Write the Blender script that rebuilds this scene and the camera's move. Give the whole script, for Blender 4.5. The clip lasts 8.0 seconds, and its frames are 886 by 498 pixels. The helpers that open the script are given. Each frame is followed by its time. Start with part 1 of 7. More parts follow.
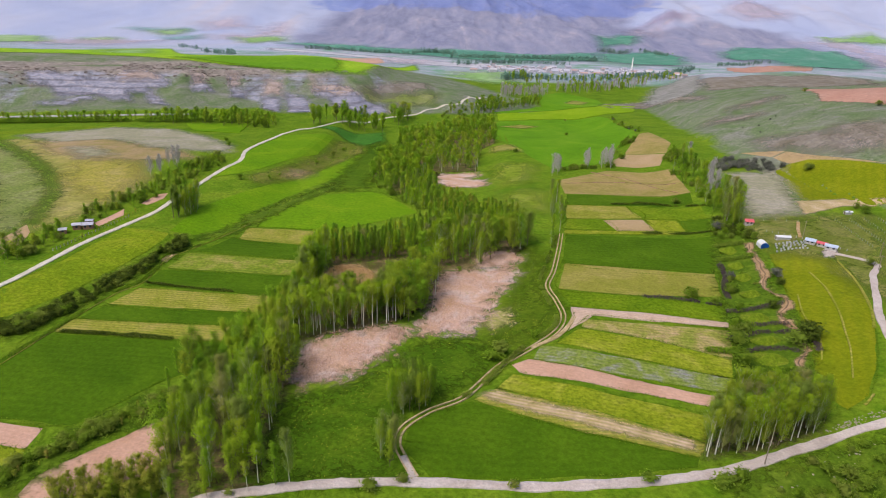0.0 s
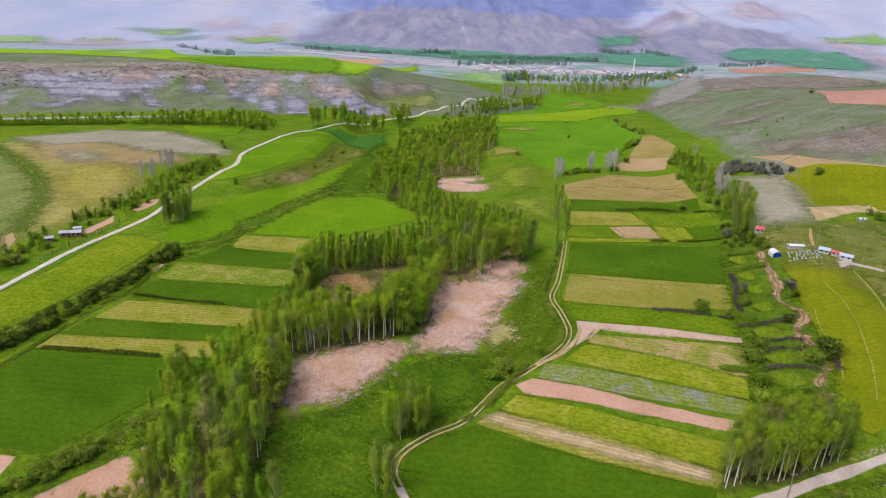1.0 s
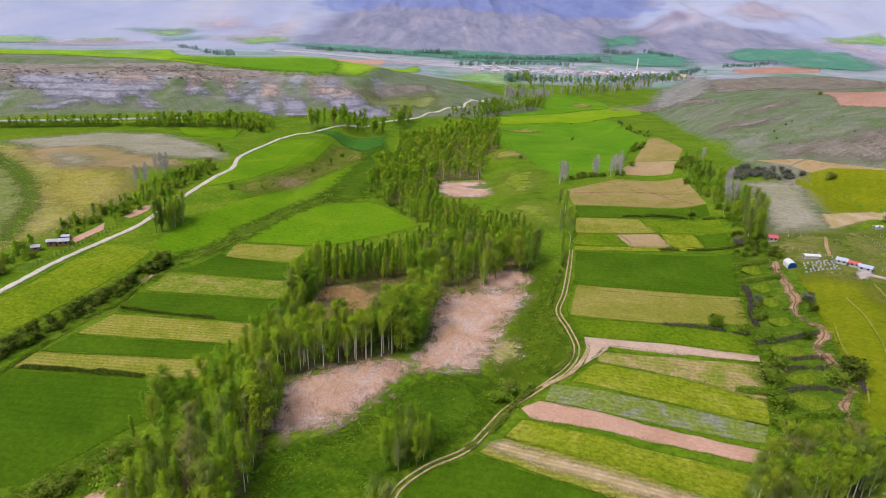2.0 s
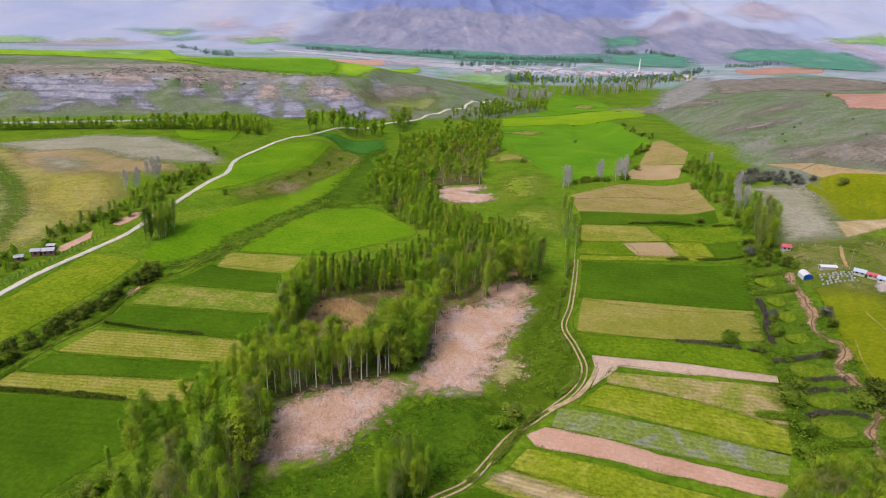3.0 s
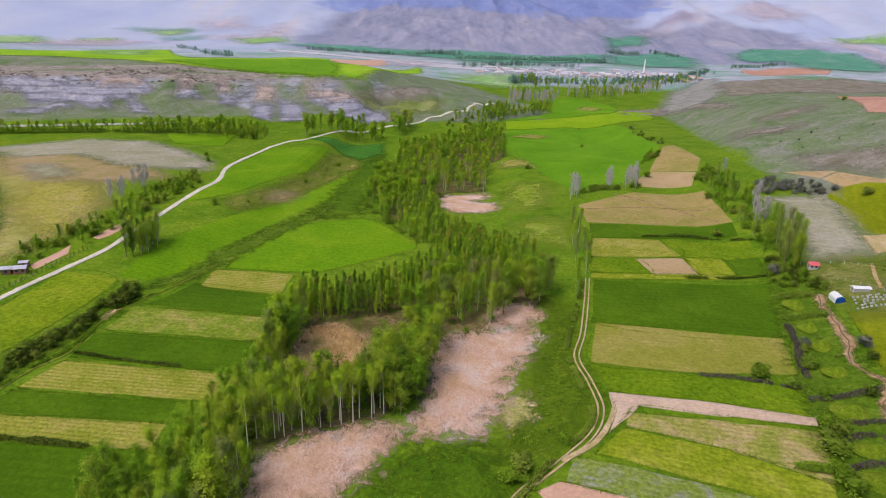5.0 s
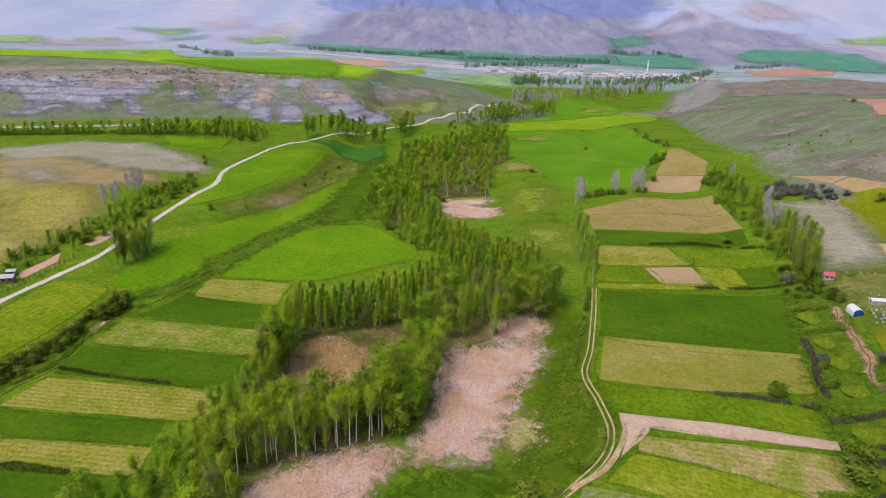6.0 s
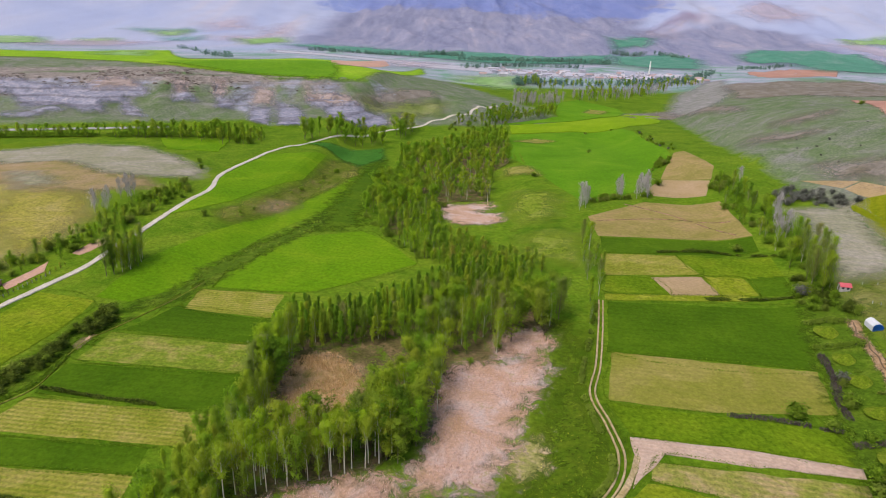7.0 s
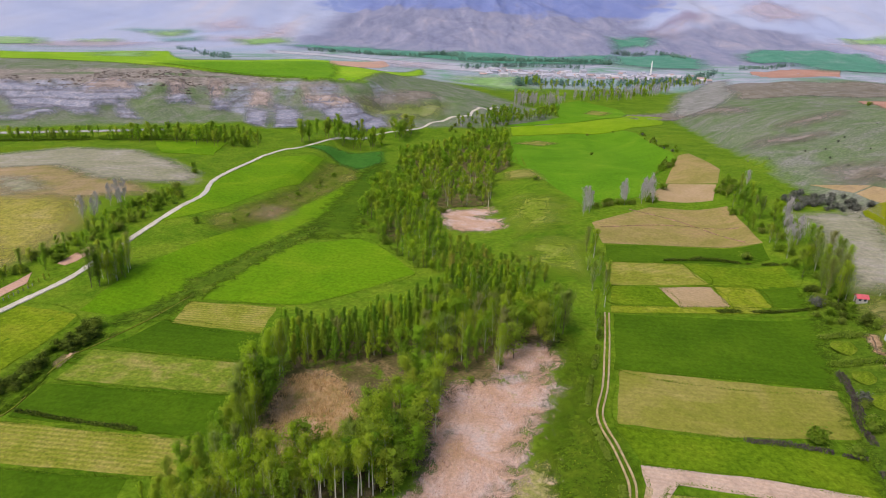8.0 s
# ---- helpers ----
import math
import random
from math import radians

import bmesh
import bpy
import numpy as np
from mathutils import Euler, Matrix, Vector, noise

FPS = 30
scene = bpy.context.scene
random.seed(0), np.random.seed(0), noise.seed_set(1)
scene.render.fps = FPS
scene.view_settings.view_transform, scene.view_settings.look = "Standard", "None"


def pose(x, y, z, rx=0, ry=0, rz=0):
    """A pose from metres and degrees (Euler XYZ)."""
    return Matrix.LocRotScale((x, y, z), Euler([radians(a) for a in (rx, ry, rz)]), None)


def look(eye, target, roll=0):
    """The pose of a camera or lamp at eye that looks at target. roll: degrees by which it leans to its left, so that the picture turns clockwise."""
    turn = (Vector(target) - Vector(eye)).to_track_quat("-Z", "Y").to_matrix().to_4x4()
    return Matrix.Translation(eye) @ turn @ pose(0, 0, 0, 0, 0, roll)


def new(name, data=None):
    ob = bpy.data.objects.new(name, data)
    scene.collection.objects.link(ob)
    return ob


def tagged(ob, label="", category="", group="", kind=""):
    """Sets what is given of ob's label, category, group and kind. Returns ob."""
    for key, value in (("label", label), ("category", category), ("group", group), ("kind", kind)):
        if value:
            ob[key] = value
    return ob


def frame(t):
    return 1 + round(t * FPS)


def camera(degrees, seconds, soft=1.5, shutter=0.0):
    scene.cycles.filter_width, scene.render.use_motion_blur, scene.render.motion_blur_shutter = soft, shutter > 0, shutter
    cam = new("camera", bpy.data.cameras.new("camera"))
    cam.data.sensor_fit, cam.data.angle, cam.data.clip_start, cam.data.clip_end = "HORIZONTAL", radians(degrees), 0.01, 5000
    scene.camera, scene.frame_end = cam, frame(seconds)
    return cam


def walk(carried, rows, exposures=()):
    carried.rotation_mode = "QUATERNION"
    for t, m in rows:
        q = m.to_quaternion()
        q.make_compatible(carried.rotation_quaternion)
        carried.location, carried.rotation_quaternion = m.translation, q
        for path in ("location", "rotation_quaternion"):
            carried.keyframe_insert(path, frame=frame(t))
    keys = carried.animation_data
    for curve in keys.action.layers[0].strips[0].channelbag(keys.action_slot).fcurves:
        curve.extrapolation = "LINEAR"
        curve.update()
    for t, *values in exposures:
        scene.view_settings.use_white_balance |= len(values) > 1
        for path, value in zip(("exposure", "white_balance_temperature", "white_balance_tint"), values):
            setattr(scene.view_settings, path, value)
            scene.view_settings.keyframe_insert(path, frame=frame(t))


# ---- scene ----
cam = camera(71.7, 8.0, soft=1.0)
PATH = [
    (0, (-2.878, -2.074, 101.352), (-2.923, -0.2, 100.654), 1.8),
    (0.5, (-2.987, 3.309, 101.418), (-3.032, 5.183, 100.721), 1.8),
    (1, (-3.056, 8.797, 101.524), (-3.103, 10.671, 100.827), 1.8),
    (1.5, (-3.218, 14.486, 101.637), (-3.268, 16.36, 100.94), 1.8),
    (3, (-3.616, 32.216, 102.059), (-3.67, 34.09, 101.362), 1.8),
    (3.5, (-3.674, 37.763, 102.142), (-3.73, 39.637, 101.445), 1.8),
    (4, (-3.774, 43.005, 102.233), (-3.831, 44.879, 101.536), 1.8),
    (4.5, (-3.992, 48.019, 102.353), (-4.05, 49.893, 101.655), 1.8),
    (6, (-4.818, 62.419, 102.849), (-4.883, 64.292, 102.151), 1.9),
    (6.5, (-5.141, 67.356, 102.987), (-5.207, 69.229, 102.289), 1.9),
    (7, (-5.306, 72.625, 103.128), (-5.373, 74.498, 102.431), 1.9),
    (7.5, (-5.305, 78.018, 103.253), (-5.373, 79.892, 102.556), 1.8),
    (8, (-5.242, 83.578, 103.361), (-5.311, 85.451, 102.664), 1.8),
]
walk(cam, [(t, look(eye, target, roll)) for t, eye, target, roll in PATH], exposures=[(0.0, 0.03, 6500, 12), (8.0, -0.02, 6500, 12)])

# ---- light: a bright, thinly clouded spring sky ----
world = bpy.data.worlds.new("sky")
scene.world = world
world.use_nodes = True
sky = world.node_tree.nodes.new("ShaderNodeTexSky")
sky.sky_type, sky.sun_disc = "NISHITA", False
sky.sun_elevation, sky.sun_rotation = radians(60), radians(231)
sky.air_density, sky.dust_density = 1.0, 4.0
background = world.node_tree.nodes["Background"]
background.inputs["Strength"].default_value = 0.15
world.node_tree.links.new(sky.outputs[0], background.inputs["Color"])
sun = new("sun", bpy.data.lights.new("sun", "SUN"))
sun.data.energy, sun.data.angle, sun.data.color = 1.8, radians(28), (1.0, 0.93, 0.80)
sun.matrix_world = look((-45, -36, 100), (0, 0, 0))


# ---- materials ----
def shade(name, rough=0.9):
    m = bpy.data.materials.new(name)
    m.use_nodes = True
    bsdf = m.node_tree.nodes["Principled BSDF"]
    bsdf.inputs["Roughness"].default_value = rough
    bsdf.inputs["Specular IOR Level"].default_value = 0.03
    return m, m.node_tree.nodes, m.node_tree.links, bsdf


def noise_node(nodes, links, coord, size, detail=4, distort=0.0, rough=0.6):
    n = nodes.new("ShaderNodeTexNoise")
    n.inputs["Scale"].default_value = 1.0 / size
    n.inputs["Detail"].default_value = detail
    n.inputs["Roughness"].default_value = rough
    n.inputs["Distortion"].default_value = distort
    links.new(coord, n.inputs["Vector"])
    return n.outputs["Fac"]


def ramp_node(nodes, links, fac, stops):
    r = nodes.new("ShaderNodeValToRGB")
    r.color_ramp.elements.remove(r.color_ramp.elements[1])
    for i, (place, col) in enumerate(stops):
        e = r.color_ramp.elements[0] if i == 0 else r.color_ramp.elements.new(place)
        e.position, e.color = place, (*col, 1)
    links.new(fac, r.inputs["Fac"])
    return r.outputs["Color"]


def mix_node(nodes, links, fac, a, b, blend="MIX"):
    n = nodes.new("ShaderNodeMix")
    n.data_type, n.blend_type = "RGBA", blend
    for value, socket in ((fac, n.inputs[0]), (a, n.inputs[6]), (b, n.inputs[7])):
        if isinstance(value, (int, float)):
            socket.default_value = value
        elif isinstance(value, tuple):
            socket.default_value = (*value, 1)
        else:
            links.new(value, socket)
    return n.outputs[2]


def math_node(nodes, links, op, a, b):
    n = nodes.new("ShaderNodeMath")
    n.operation = op
    n.use_clamp = True
    for value, socket in ((a, n.inputs[0]), (b, n.inputs[1])):
        if isinstance(value, (int, float)):
            socket.default_value = value
        else:
            links.new(value, socket)
    return n.outputs[0]


SOFT = {}


def land(name, dark, mid, light, big=18, small=1.6, stripe=None, bump=0.5, spots=None, soft=0.0, contrast=1.0, cover=0.0, ledges=0.0):
    """A soil or sward: three tones in broad drifts, fine grain, and if given stripes (turn, width, amount, colour), spots (size, share, colour) and level beds of rock (ledges).
    soft: how far it thins out at its border; cover: how much of the ground it hides, where it is a thin growth with no clear edge."""
    m, nodes, links, bsdf = shade(name)
    coord = nodes.new("ShaderNodeTexCoord").outputs["Object"]
    col = ramp_node(nodes, links, noise_node(nodes, links, coord, big, 5, 0.6), ((0.3, dark), (0.5, mid), (0.68, light)))
    fine = noise_node(nodes, links, coord, small, 6, 0.0, 0.75)
    tone = ramp_node(nodes, links, fine, ((0.3, (0.5, 0.53, 0.5)), (0.5, (0.95, 0.95, 0.95)), (0.72, (1.5, 1.45, 1.4))))
    if stripe:
        turn, width, amount, scol = stripe
        mapping = nodes.new("ShaderNodeMapping")
        mapping.inputs["Rotation"].default_value = (0, 0, radians(turn))
        links.new(coord, mapping.inputs["Vector"])
        wave = nodes.new("ShaderNodeTexWave")
        wave.bands_direction = "Y"
        wave.inputs["Scale"].default_value = 0.314 / width
        wave.inputs["Distortion"].default_value = 0.45
        wave.inputs["Detail"].default_value = 3
        wave.inputs["Detail Scale"].default_value = 0.25
        links.new(mapping.outputs[0], wave.inputs["Vector"])
        patchy = math_node(nodes, links, "MULTIPLY", wave.outputs["Fac"], ramp_node(nodes, links, noise_node(nodes, links, coord, big * 0.6, 3), ((0.25, (0.25, 0.25, 0.25)), (0.6, (0.75, 0.75, 0.75)))))
        col = mix_node(nodes, links, math_node(nodes, links, "MULTIPLY", patchy, amount * 1.6), col, scol)
    if spots:
        size, share, pcol = spots
        mask = ramp_node(nodes, links, noise_node(nodes, links, coord, size, 7, 0.3, 0.7), ((1 - share, (0, 0, 0)), (min(1.0, 1.1 - share), (1, 1, 1))))
        col = mix_node(nodes, links, mask, col, pcol)
    if ledges:
        bands = nodes.new("ShaderNodeTexWave")
        bands.bands_direction = "Z"
        bands.inputs["Scale"].default_value, bands.inputs["Distortion"].default_value = 0.055, 11.0
        bands.inputs["Detail"].default_value, bands.inputs["Detail Scale"].default_value = 4, 0.08
        links.new(coord, bands.inputs["Vector"])
        col = mix_node(nodes, links, ledges, col, ramp_node(nodes, links, bands.outputs["Fac"], ((0.08, (0.45, 0.42, 0.40)), (0.3, (1, 1, 1)))), "MULTIPLY")
    col = mix_node(nodes, links, contrast, col, tone, "MULTIPLY")
    links.new(col, bsdf.inputs["Base Color"])
    b = nodes.new("ShaderNodeBump")
    b.inputs["Strength"].default_value, b.inputs["Distance"].default_value = bump, 0.4
    links.new(fine, b.inputs["Height"])
    links.new(b.outputs[0], bsdf.inputs["Normal"])
    if soft:
        SOFT[m.name] = soft
        rim = nodes.new("ShaderNodeAttribute")
        rim.attribute_name = "rim"
        ragged = nodes.new("ShaderNodeMath")
        ragged.operation = "MULTIPLY_ADD"
        links.new(noise_node(nodes, links, coord, (4.0 + soft) if cover else 5.0, 10, 0.6, 0.75), ragged.inputs[0])
        ragged.inputs[1].default_value = 3.4 if cover else 6.0
        links.new(rim.outputs["Fac"], ragged.inputs[2])
        span = nodes.new("ShaderNodeMapRange")
        span.inputs["From Min"].default_value, span.inputs["From Max"].default_value = (0.6, 2.7) if cover else (2.3, 3.8)
        span.inputs["To Max"].default_value = cover or 1.0
        links.new(ragged.outputs[0], span.inputs["Value"])
        links.new(span.outputs[0], bsdf.inputs["Alpha"])
    return m


def leafage(name, dark, light, warm=None, through_light=0.3):
    """Leaves: each tree and each spray of its own tone, lit through from behind."""
    m, nodes, links, bsdf = shade(name, 0.75)
    geo, info = nodes.new("ShaderNodeNewGeometry"), nodes.new("ShaderNodeObjectInfo")
    col = mix_node(nodes, links, geo.outputs["Random Per Island"], dark, light)
    if warm:
        col = mix_node(nodes, links, math_node(nodes, links, "POWER", info.outputs["Random"], 2.0), col, warm)
    links.new(col, bsdf.inputs["Base Color"])
    glow = nodes.new("ShaderNodeBsdfTranslucent")
    links.new(col, glow.inputs["Color"])
    mix = nodes.new("ShaderNodeMixShader")
    mix.inputs[0].default_value = through_light
    links.new(bsdf.outputs[0], mix.inputs[1])
    links.new(glow.outputs[0], mix.inputs[2])
    links.new(mix.outputs[0], nodes["Material Output"].inputs["Surface"])
    return m


def plain(name, col, rough=0.7, vary=0.15, size=0.8):
    m, nodes, links, bsdf = shade(name, rough)
    coord = nodes.new("ShaderNodeTexCoord").outputs["Object"]
    low = tuple(c * (1 - vary) for c in col)
    links.new(ramp_node(nodes, links, noise_node(nodes, links, coord, size, 6), ((0.35, low), (0.65, col))), bsdf.inputs["Base Color"])
    return m


crop_deep = land("deep_green_crop", (0.046, 0.104, 0.004), (0.060, 0.126, 0.005), (0.082, 0.155, 0.007), 30, 1.2, (2, 3.0, 0.12, (0.105, 0.185, 0.009)), contrast=0.6)
crop_bright = land("bright_grass", (0.092, 0.168, 0.006), (0.122, 0.20, 0.008), (0.168, 0.232, 0.012), 22, 1.4)
crop_bright2 = land("fresh_green_crop", (0.095, 0.215, 0.005), (0.125, 0.25, 0.006), (0.17, 0.285, 0.010), 30, 1.6, (8, 4.0, 0.15, (0.085, 0.18, 0.005)), contrast=0.7)
crop_rich = land("rich_green_crop", (0.085, 0.21, 0.007), (0.108, 0.25, 0.009), (0.15, 0.285, 0.014), 40, 1.6, (8, 5.0, 0.12, (0.075, 0.19, 0.006)), contrast=0.6)
terrace_grass = land("dry_terrace_grass", (0.12, 0.165, 0.02), (0.175, 0.20, 0.04), (0.25, 0.235, 0.085), 12, 1.5, soft=8, cover=0.8)
gold_grass = land("golden_grass", (0.29, 0.29, 0.045), (0.36, 0.325, 0.07), (0.43, 0.36, 0.13), 16, 1.6, soft=8, cover=0.8)
bank_green = land("green_bank_grass", (0.075, 0.15, 0.012), (0.10, 0.185, 0.016), (0.15, 0.215, 0.03), 10, 1.5, soft=4, cover=0.9)
meadow_mid = land("track_side_meadow", (0.06, 0.115, 0.006), (0.085, 0.145, 0.008), (0.13, 0.18, 0.014), 9, 1.3, soft=6, cover=0.85)
bank_olive = land("olive_rough_bank", (0.10, 0.15, 0.012), (0.15, 0.185, 0.025), (0.22, 0.205, 0.06), 9, 1.3, soft=4, cover=0.85)
crop_vivid = land("vivid_yellow_green_crop", (0.15, 0.275, 0.006), (0.185, 0.31, 0.008), (0.23, 0.34, 0.014), 40, 2.0, contrast=0.6)
crop_teal = land("bluish_green_crop", (0.04, 0.14, 0.016), (0.052, 0.17, 0.022), (0.07, 0.19, 0.026), 30, soft=3, cover=0.9)
# far crops, soil and gravel: distance haze is mixed into the base colours
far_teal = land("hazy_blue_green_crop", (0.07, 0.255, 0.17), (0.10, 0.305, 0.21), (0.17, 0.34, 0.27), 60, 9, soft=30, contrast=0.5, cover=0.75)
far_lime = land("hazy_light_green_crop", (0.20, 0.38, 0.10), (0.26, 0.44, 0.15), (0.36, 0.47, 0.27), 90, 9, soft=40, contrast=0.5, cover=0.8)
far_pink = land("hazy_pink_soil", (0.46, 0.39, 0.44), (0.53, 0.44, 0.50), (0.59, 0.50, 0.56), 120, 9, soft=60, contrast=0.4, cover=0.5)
far_teal_thin = land("hazy_thin_blue_green_crop", (0.10, 0.29, 0.24), (0.14, 0.34, 0.29), (0.20, 0.37, 0.34), 90, 9, soft=30, contrast=0.4, cover=0.5)
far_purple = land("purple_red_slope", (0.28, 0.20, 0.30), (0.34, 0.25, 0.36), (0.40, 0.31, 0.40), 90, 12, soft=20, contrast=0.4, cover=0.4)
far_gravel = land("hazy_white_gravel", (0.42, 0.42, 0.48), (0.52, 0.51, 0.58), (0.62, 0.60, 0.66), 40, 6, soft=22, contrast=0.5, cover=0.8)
crop_lime = land("lime_green_crop", (0.16, 0.32, 0.012), (0.21, 0.38, 0.016), (0.28, 0.42, 0.03), 60, 4, soft=7, contrast=0.6, cover=1.0)
crop_lime_deep = land("green_plateau_crop", (0.105, 0.25, 0.012), (0.135, 0.29, 0.014), (0.17, 0.32, 0.02), 60, 4, soft=7, contrast=0.6, cover=0.9)
marl_lilac = land("lilac_marl", (0.18, 0.185, 0.23), (0.30, 0.30, 0.385), (0.42, 0.395, 0.45), 8, 1.8, soft=5, cover=0.95, contrast=0.9, ledges=0.5)
marl_pink = land("pinkish_marl", (0.30, 0.235, 0.20), (0.43, 0.34, 0.31), (0.52, 0.43, 0.41), 9, 1.8, soft=5, cover=0.85, contrast=0.8, ledges=0.25)
scree = land("brown_lilac_scree", (0.19, 0.165, 0.125), (0.255, 0.22, 0.19), (0.33, 0.29, 0.275), 14, 1.8, soft=9, cover=0.75)
scree_grey = land("grey_scree", (0.22, 0.22, 0.19), (0.31, 0.30, 0.29), (0.42, 0.40, 0.40), 14, 1.8, soft=11, cover=0.75)
soil_tan = land("pinkish_brown_soil", (0.33, 0.245, 0.12), (0.385, 0.275, 0.155), (0.43, 0.305, 0.19), 26, 1.1, (21, 2.0, 0.25, (0.30, 0.25, 0.09)), contrast=0.5)
meadow = land("yellow_green_meadow", (0.155, 0.215, 0.010), (0.22, 0.265, 0.016), (0.31, 0.315, 0.045), 14, 1.3, (16, 1.8, 0.28, (0.12, 0.19, 0.010)))
meadow_gold = land("golden_green_meadow", (0.14, 0.18, 0.006), (0.175, 0.205, 0.007), (0.21, 0.23, 0.012), 25, 1.6, (-65, 5.0, 0.3, (0.12, 0.17, 0.006)), contrast=0.6)
hay = land("mown_hay", (0.195, 0.215, 0.022), (0.29, 0.275, 0.05), (0.38, 0.31, 0.10), 11, 1.0, (3, 1.7, 0.6, (0.155, 0.21, 0.016)))
hay_green = land("half_mown_grass", (0.11, 0.19, 0.012), (0.19, 0.235, 0.028), (0.33, 0.28, 0.09), 11, 1.2, (2, 2.6, 0.3, (0.10, 0.19, 0.012)))
stubble = land("patchy_stubble", (0.16, 0.22, 0.02), (0.29, 0.27, 0.07), (0.46, 0.32, 0.19), 9, 1.0, (9, 2.0, 0.3, (0.12, 0.2, 0.015)))
fallow = land("tan_fallow", (0.22, 0.20, 0.05), (0.295, 0.235, 0.085), (0.37, 0.255, 0.125), 20, 1.5, (4, 6.0, 0.25, (0.25, 0.23, 0.06)), contrast=0.55)
soil = land("pinkish_ploughed_soil", (0.45, 0.27, 0.19), (0.53, 0.33, 0.25), (0.58, 0.37, 0.295), 16, 0.9, (15, 1.6, 0.2, (0.45, 0.25, 0.17)), contrast=0.4)
soil_pale = land("pale_worked_soil", (0.38, 0.29, 0.14), (0.52, 0.38, 0.25), (0.62, 0.46, 0.36), 8, 0.9, (21, 1.5, 0.6, (0.28, 0.27, 0.07)), soft=1.2, cover=0.97, contrast=0.5)
soil_dusty = land("dusty_pale_soil", (0.46, 0.33, 0.255), (0.53, 0.39, 0.31), (0.58, 0.44, 0.36), 9, 0.9, (10, 1.5, 0.3, (0.44, 0.30, 0.22)), contrast=0.5)
olive_stubble = land("olive_stubble", (0.195, 0.21, 0.028), (0.245, 0.235, 0.045), (0.32, 0.27, 0.085), 20, 1.1, (3, 2.2, 0.2, (0.17, 0.205, 0.02)), contrast=0.6)
soil_red = land("red_hill_soil", (0.37, 0.20, 0.155), (0.42, 0.235, 0.185), (0.47, 0.28, 0.225), 50, 3.0, contrast=0.5, soft=2)
weeds = land("blue_grey_weeds", (0.15, 0.22, 0.02), (0.21, 0.25, 0.07), (0.27, 0.255, 0.27), 6, 1.0, (15, 2.0, 0.5, (0.14, 0.21, 0.02)))
reed = land("dry_reed_litter", (0.45, 0.285, 0.18), (0.55, 0.37, 0.29), (0.58, 0.46, 0.44), 9, 0.8, None, 0.9, (5, 0.40, (0.33, 0.29, 0.12)), soft=5, contrast=0.55)
reed_orange = land("orange_reed_litter", (0.26, 0.21, 0.07), (0.42, 0.28, 0.14), (0.52, 0.36, 0.23), 6, 0.8, None, 0.9, (4, 0.42, (0.15, 0.20, 0.02)), soft=4, contrast=0.6)
reed_sparse = land("thin_dry_reed", (0.13, 0.20, 0.015), (0.30, 0.28, 0.10), (0.52, 0.38, 0.30), 5, 0.9, soft=3)
scrub_tan = land("dry_golden_slope", (0.26, 0.26, 0.06), (0.36, 0.325, 0.11), (0.47, 0.37, 0.21), 30, 2.0, (10, 9.0, 0.25, (0.20, 0.23, 0.03)), soft=9, cover=0.95, contrast=0.8)
scrub_green = land("thin_green_slope", (0.15, 0.21, 0.045), (0.205, 0.245, 0.075), (0.28, 0.285, 0.14), 22, 2.0, soft=10, cover=0.9)
stony = land("grey_stony_slope", (0.27, 0.27, 0.17), (0.35, 0.325, 0.25), (0.42, 0.375, 0.33), 26, 2.4, (5, 8.0, 0.25, (0.25, 0.27, 0.13)), soft=7, cover=0.9, contrast=0.7)
meadow_light = land("light_grass_patch", (0.15, 0.235, 0.014), (0.21, 0.28, 0.028), (0.30, 0.33, 0.07), 10, 1.4, soft=10, cover=0.85)
hay_soft = land("dry_grass_patch", (0.18, 0.22, 0.03), (0.27, 0.27, 0.06), (0.36, 0.31, 0.11), 9, 1.2, soft=4, cover=0.8)
fallow_soft = land("brown_dry_slope", (0.26, 0.23, 0.07), (0.36, 0.27, 0.14), (0.44, 0.32, 0.21), 16, 1.6, soft=7, cover=0.85, contrast=0.7)
gravel = land("pale_gravel", (0.41, 0.345, 0.315), (0.48, 0.41, 0.39), (0.55, 0.485, 0.47), 7, 0.7, contrast=0.5)
gravel_white = land("white_gravel", (0.50, 0.45, 0.38), (0.58, 0.53, 0.46), (0.64, 0.60, 0.54), 9, 0.8, contrast=0.5)
yard_gravel = land("pale_yard_gravel", (0.42, 0.36, 0.33), (0.49, 0.42, 0.40), (0.55, 0.49, 0.48), 6, 0.8, contrast=0.5, soft=1.5)
stony_way = land("grey_stony_way", (0.30, 0.29, 0.24), (0.38, 0.36, 0.35), (0.45, 0.42, 0.42), 14, 1.5)
rut_soil = land("worn_track_soil", (0.30, 0.24, 0.10), (0.43, 0.33, 0.19), (0.52, 0.40, 0.27), 4, 0.7)
clay = land("eroded_clay", (0.30, 0.20, 0.10), (0.44, 0.29, 0.17), (0.54, 0.39, 0.27), 3, 0.5, (0, 0.8, 0.4, (0.26, 0.17, 0.09)), 1.0, soft=1)
clay_path = land("bare_clay_path", (0.34, 0.22, 0.10), (0.43, 0.29, 0.16), (0.50, 0.36, 0.23), 4, 0.6)
dark_sward = land("rank_grass", (0.06, 0.115, 0.008), (0.085, 0.15, 0.01), (0.13, 0.19, 0.018), 7, 1.2, soft=4)
lush = land("lush_dark_meadow", (0.045, 0.10, 0.005), (0.061, 0.125, 0.006), (0.095, 0.16, 0.009), 16, 1.3, None, 0.6, (0.9, 0.36, (0.42, 0.42, 0.06)), soft=7)
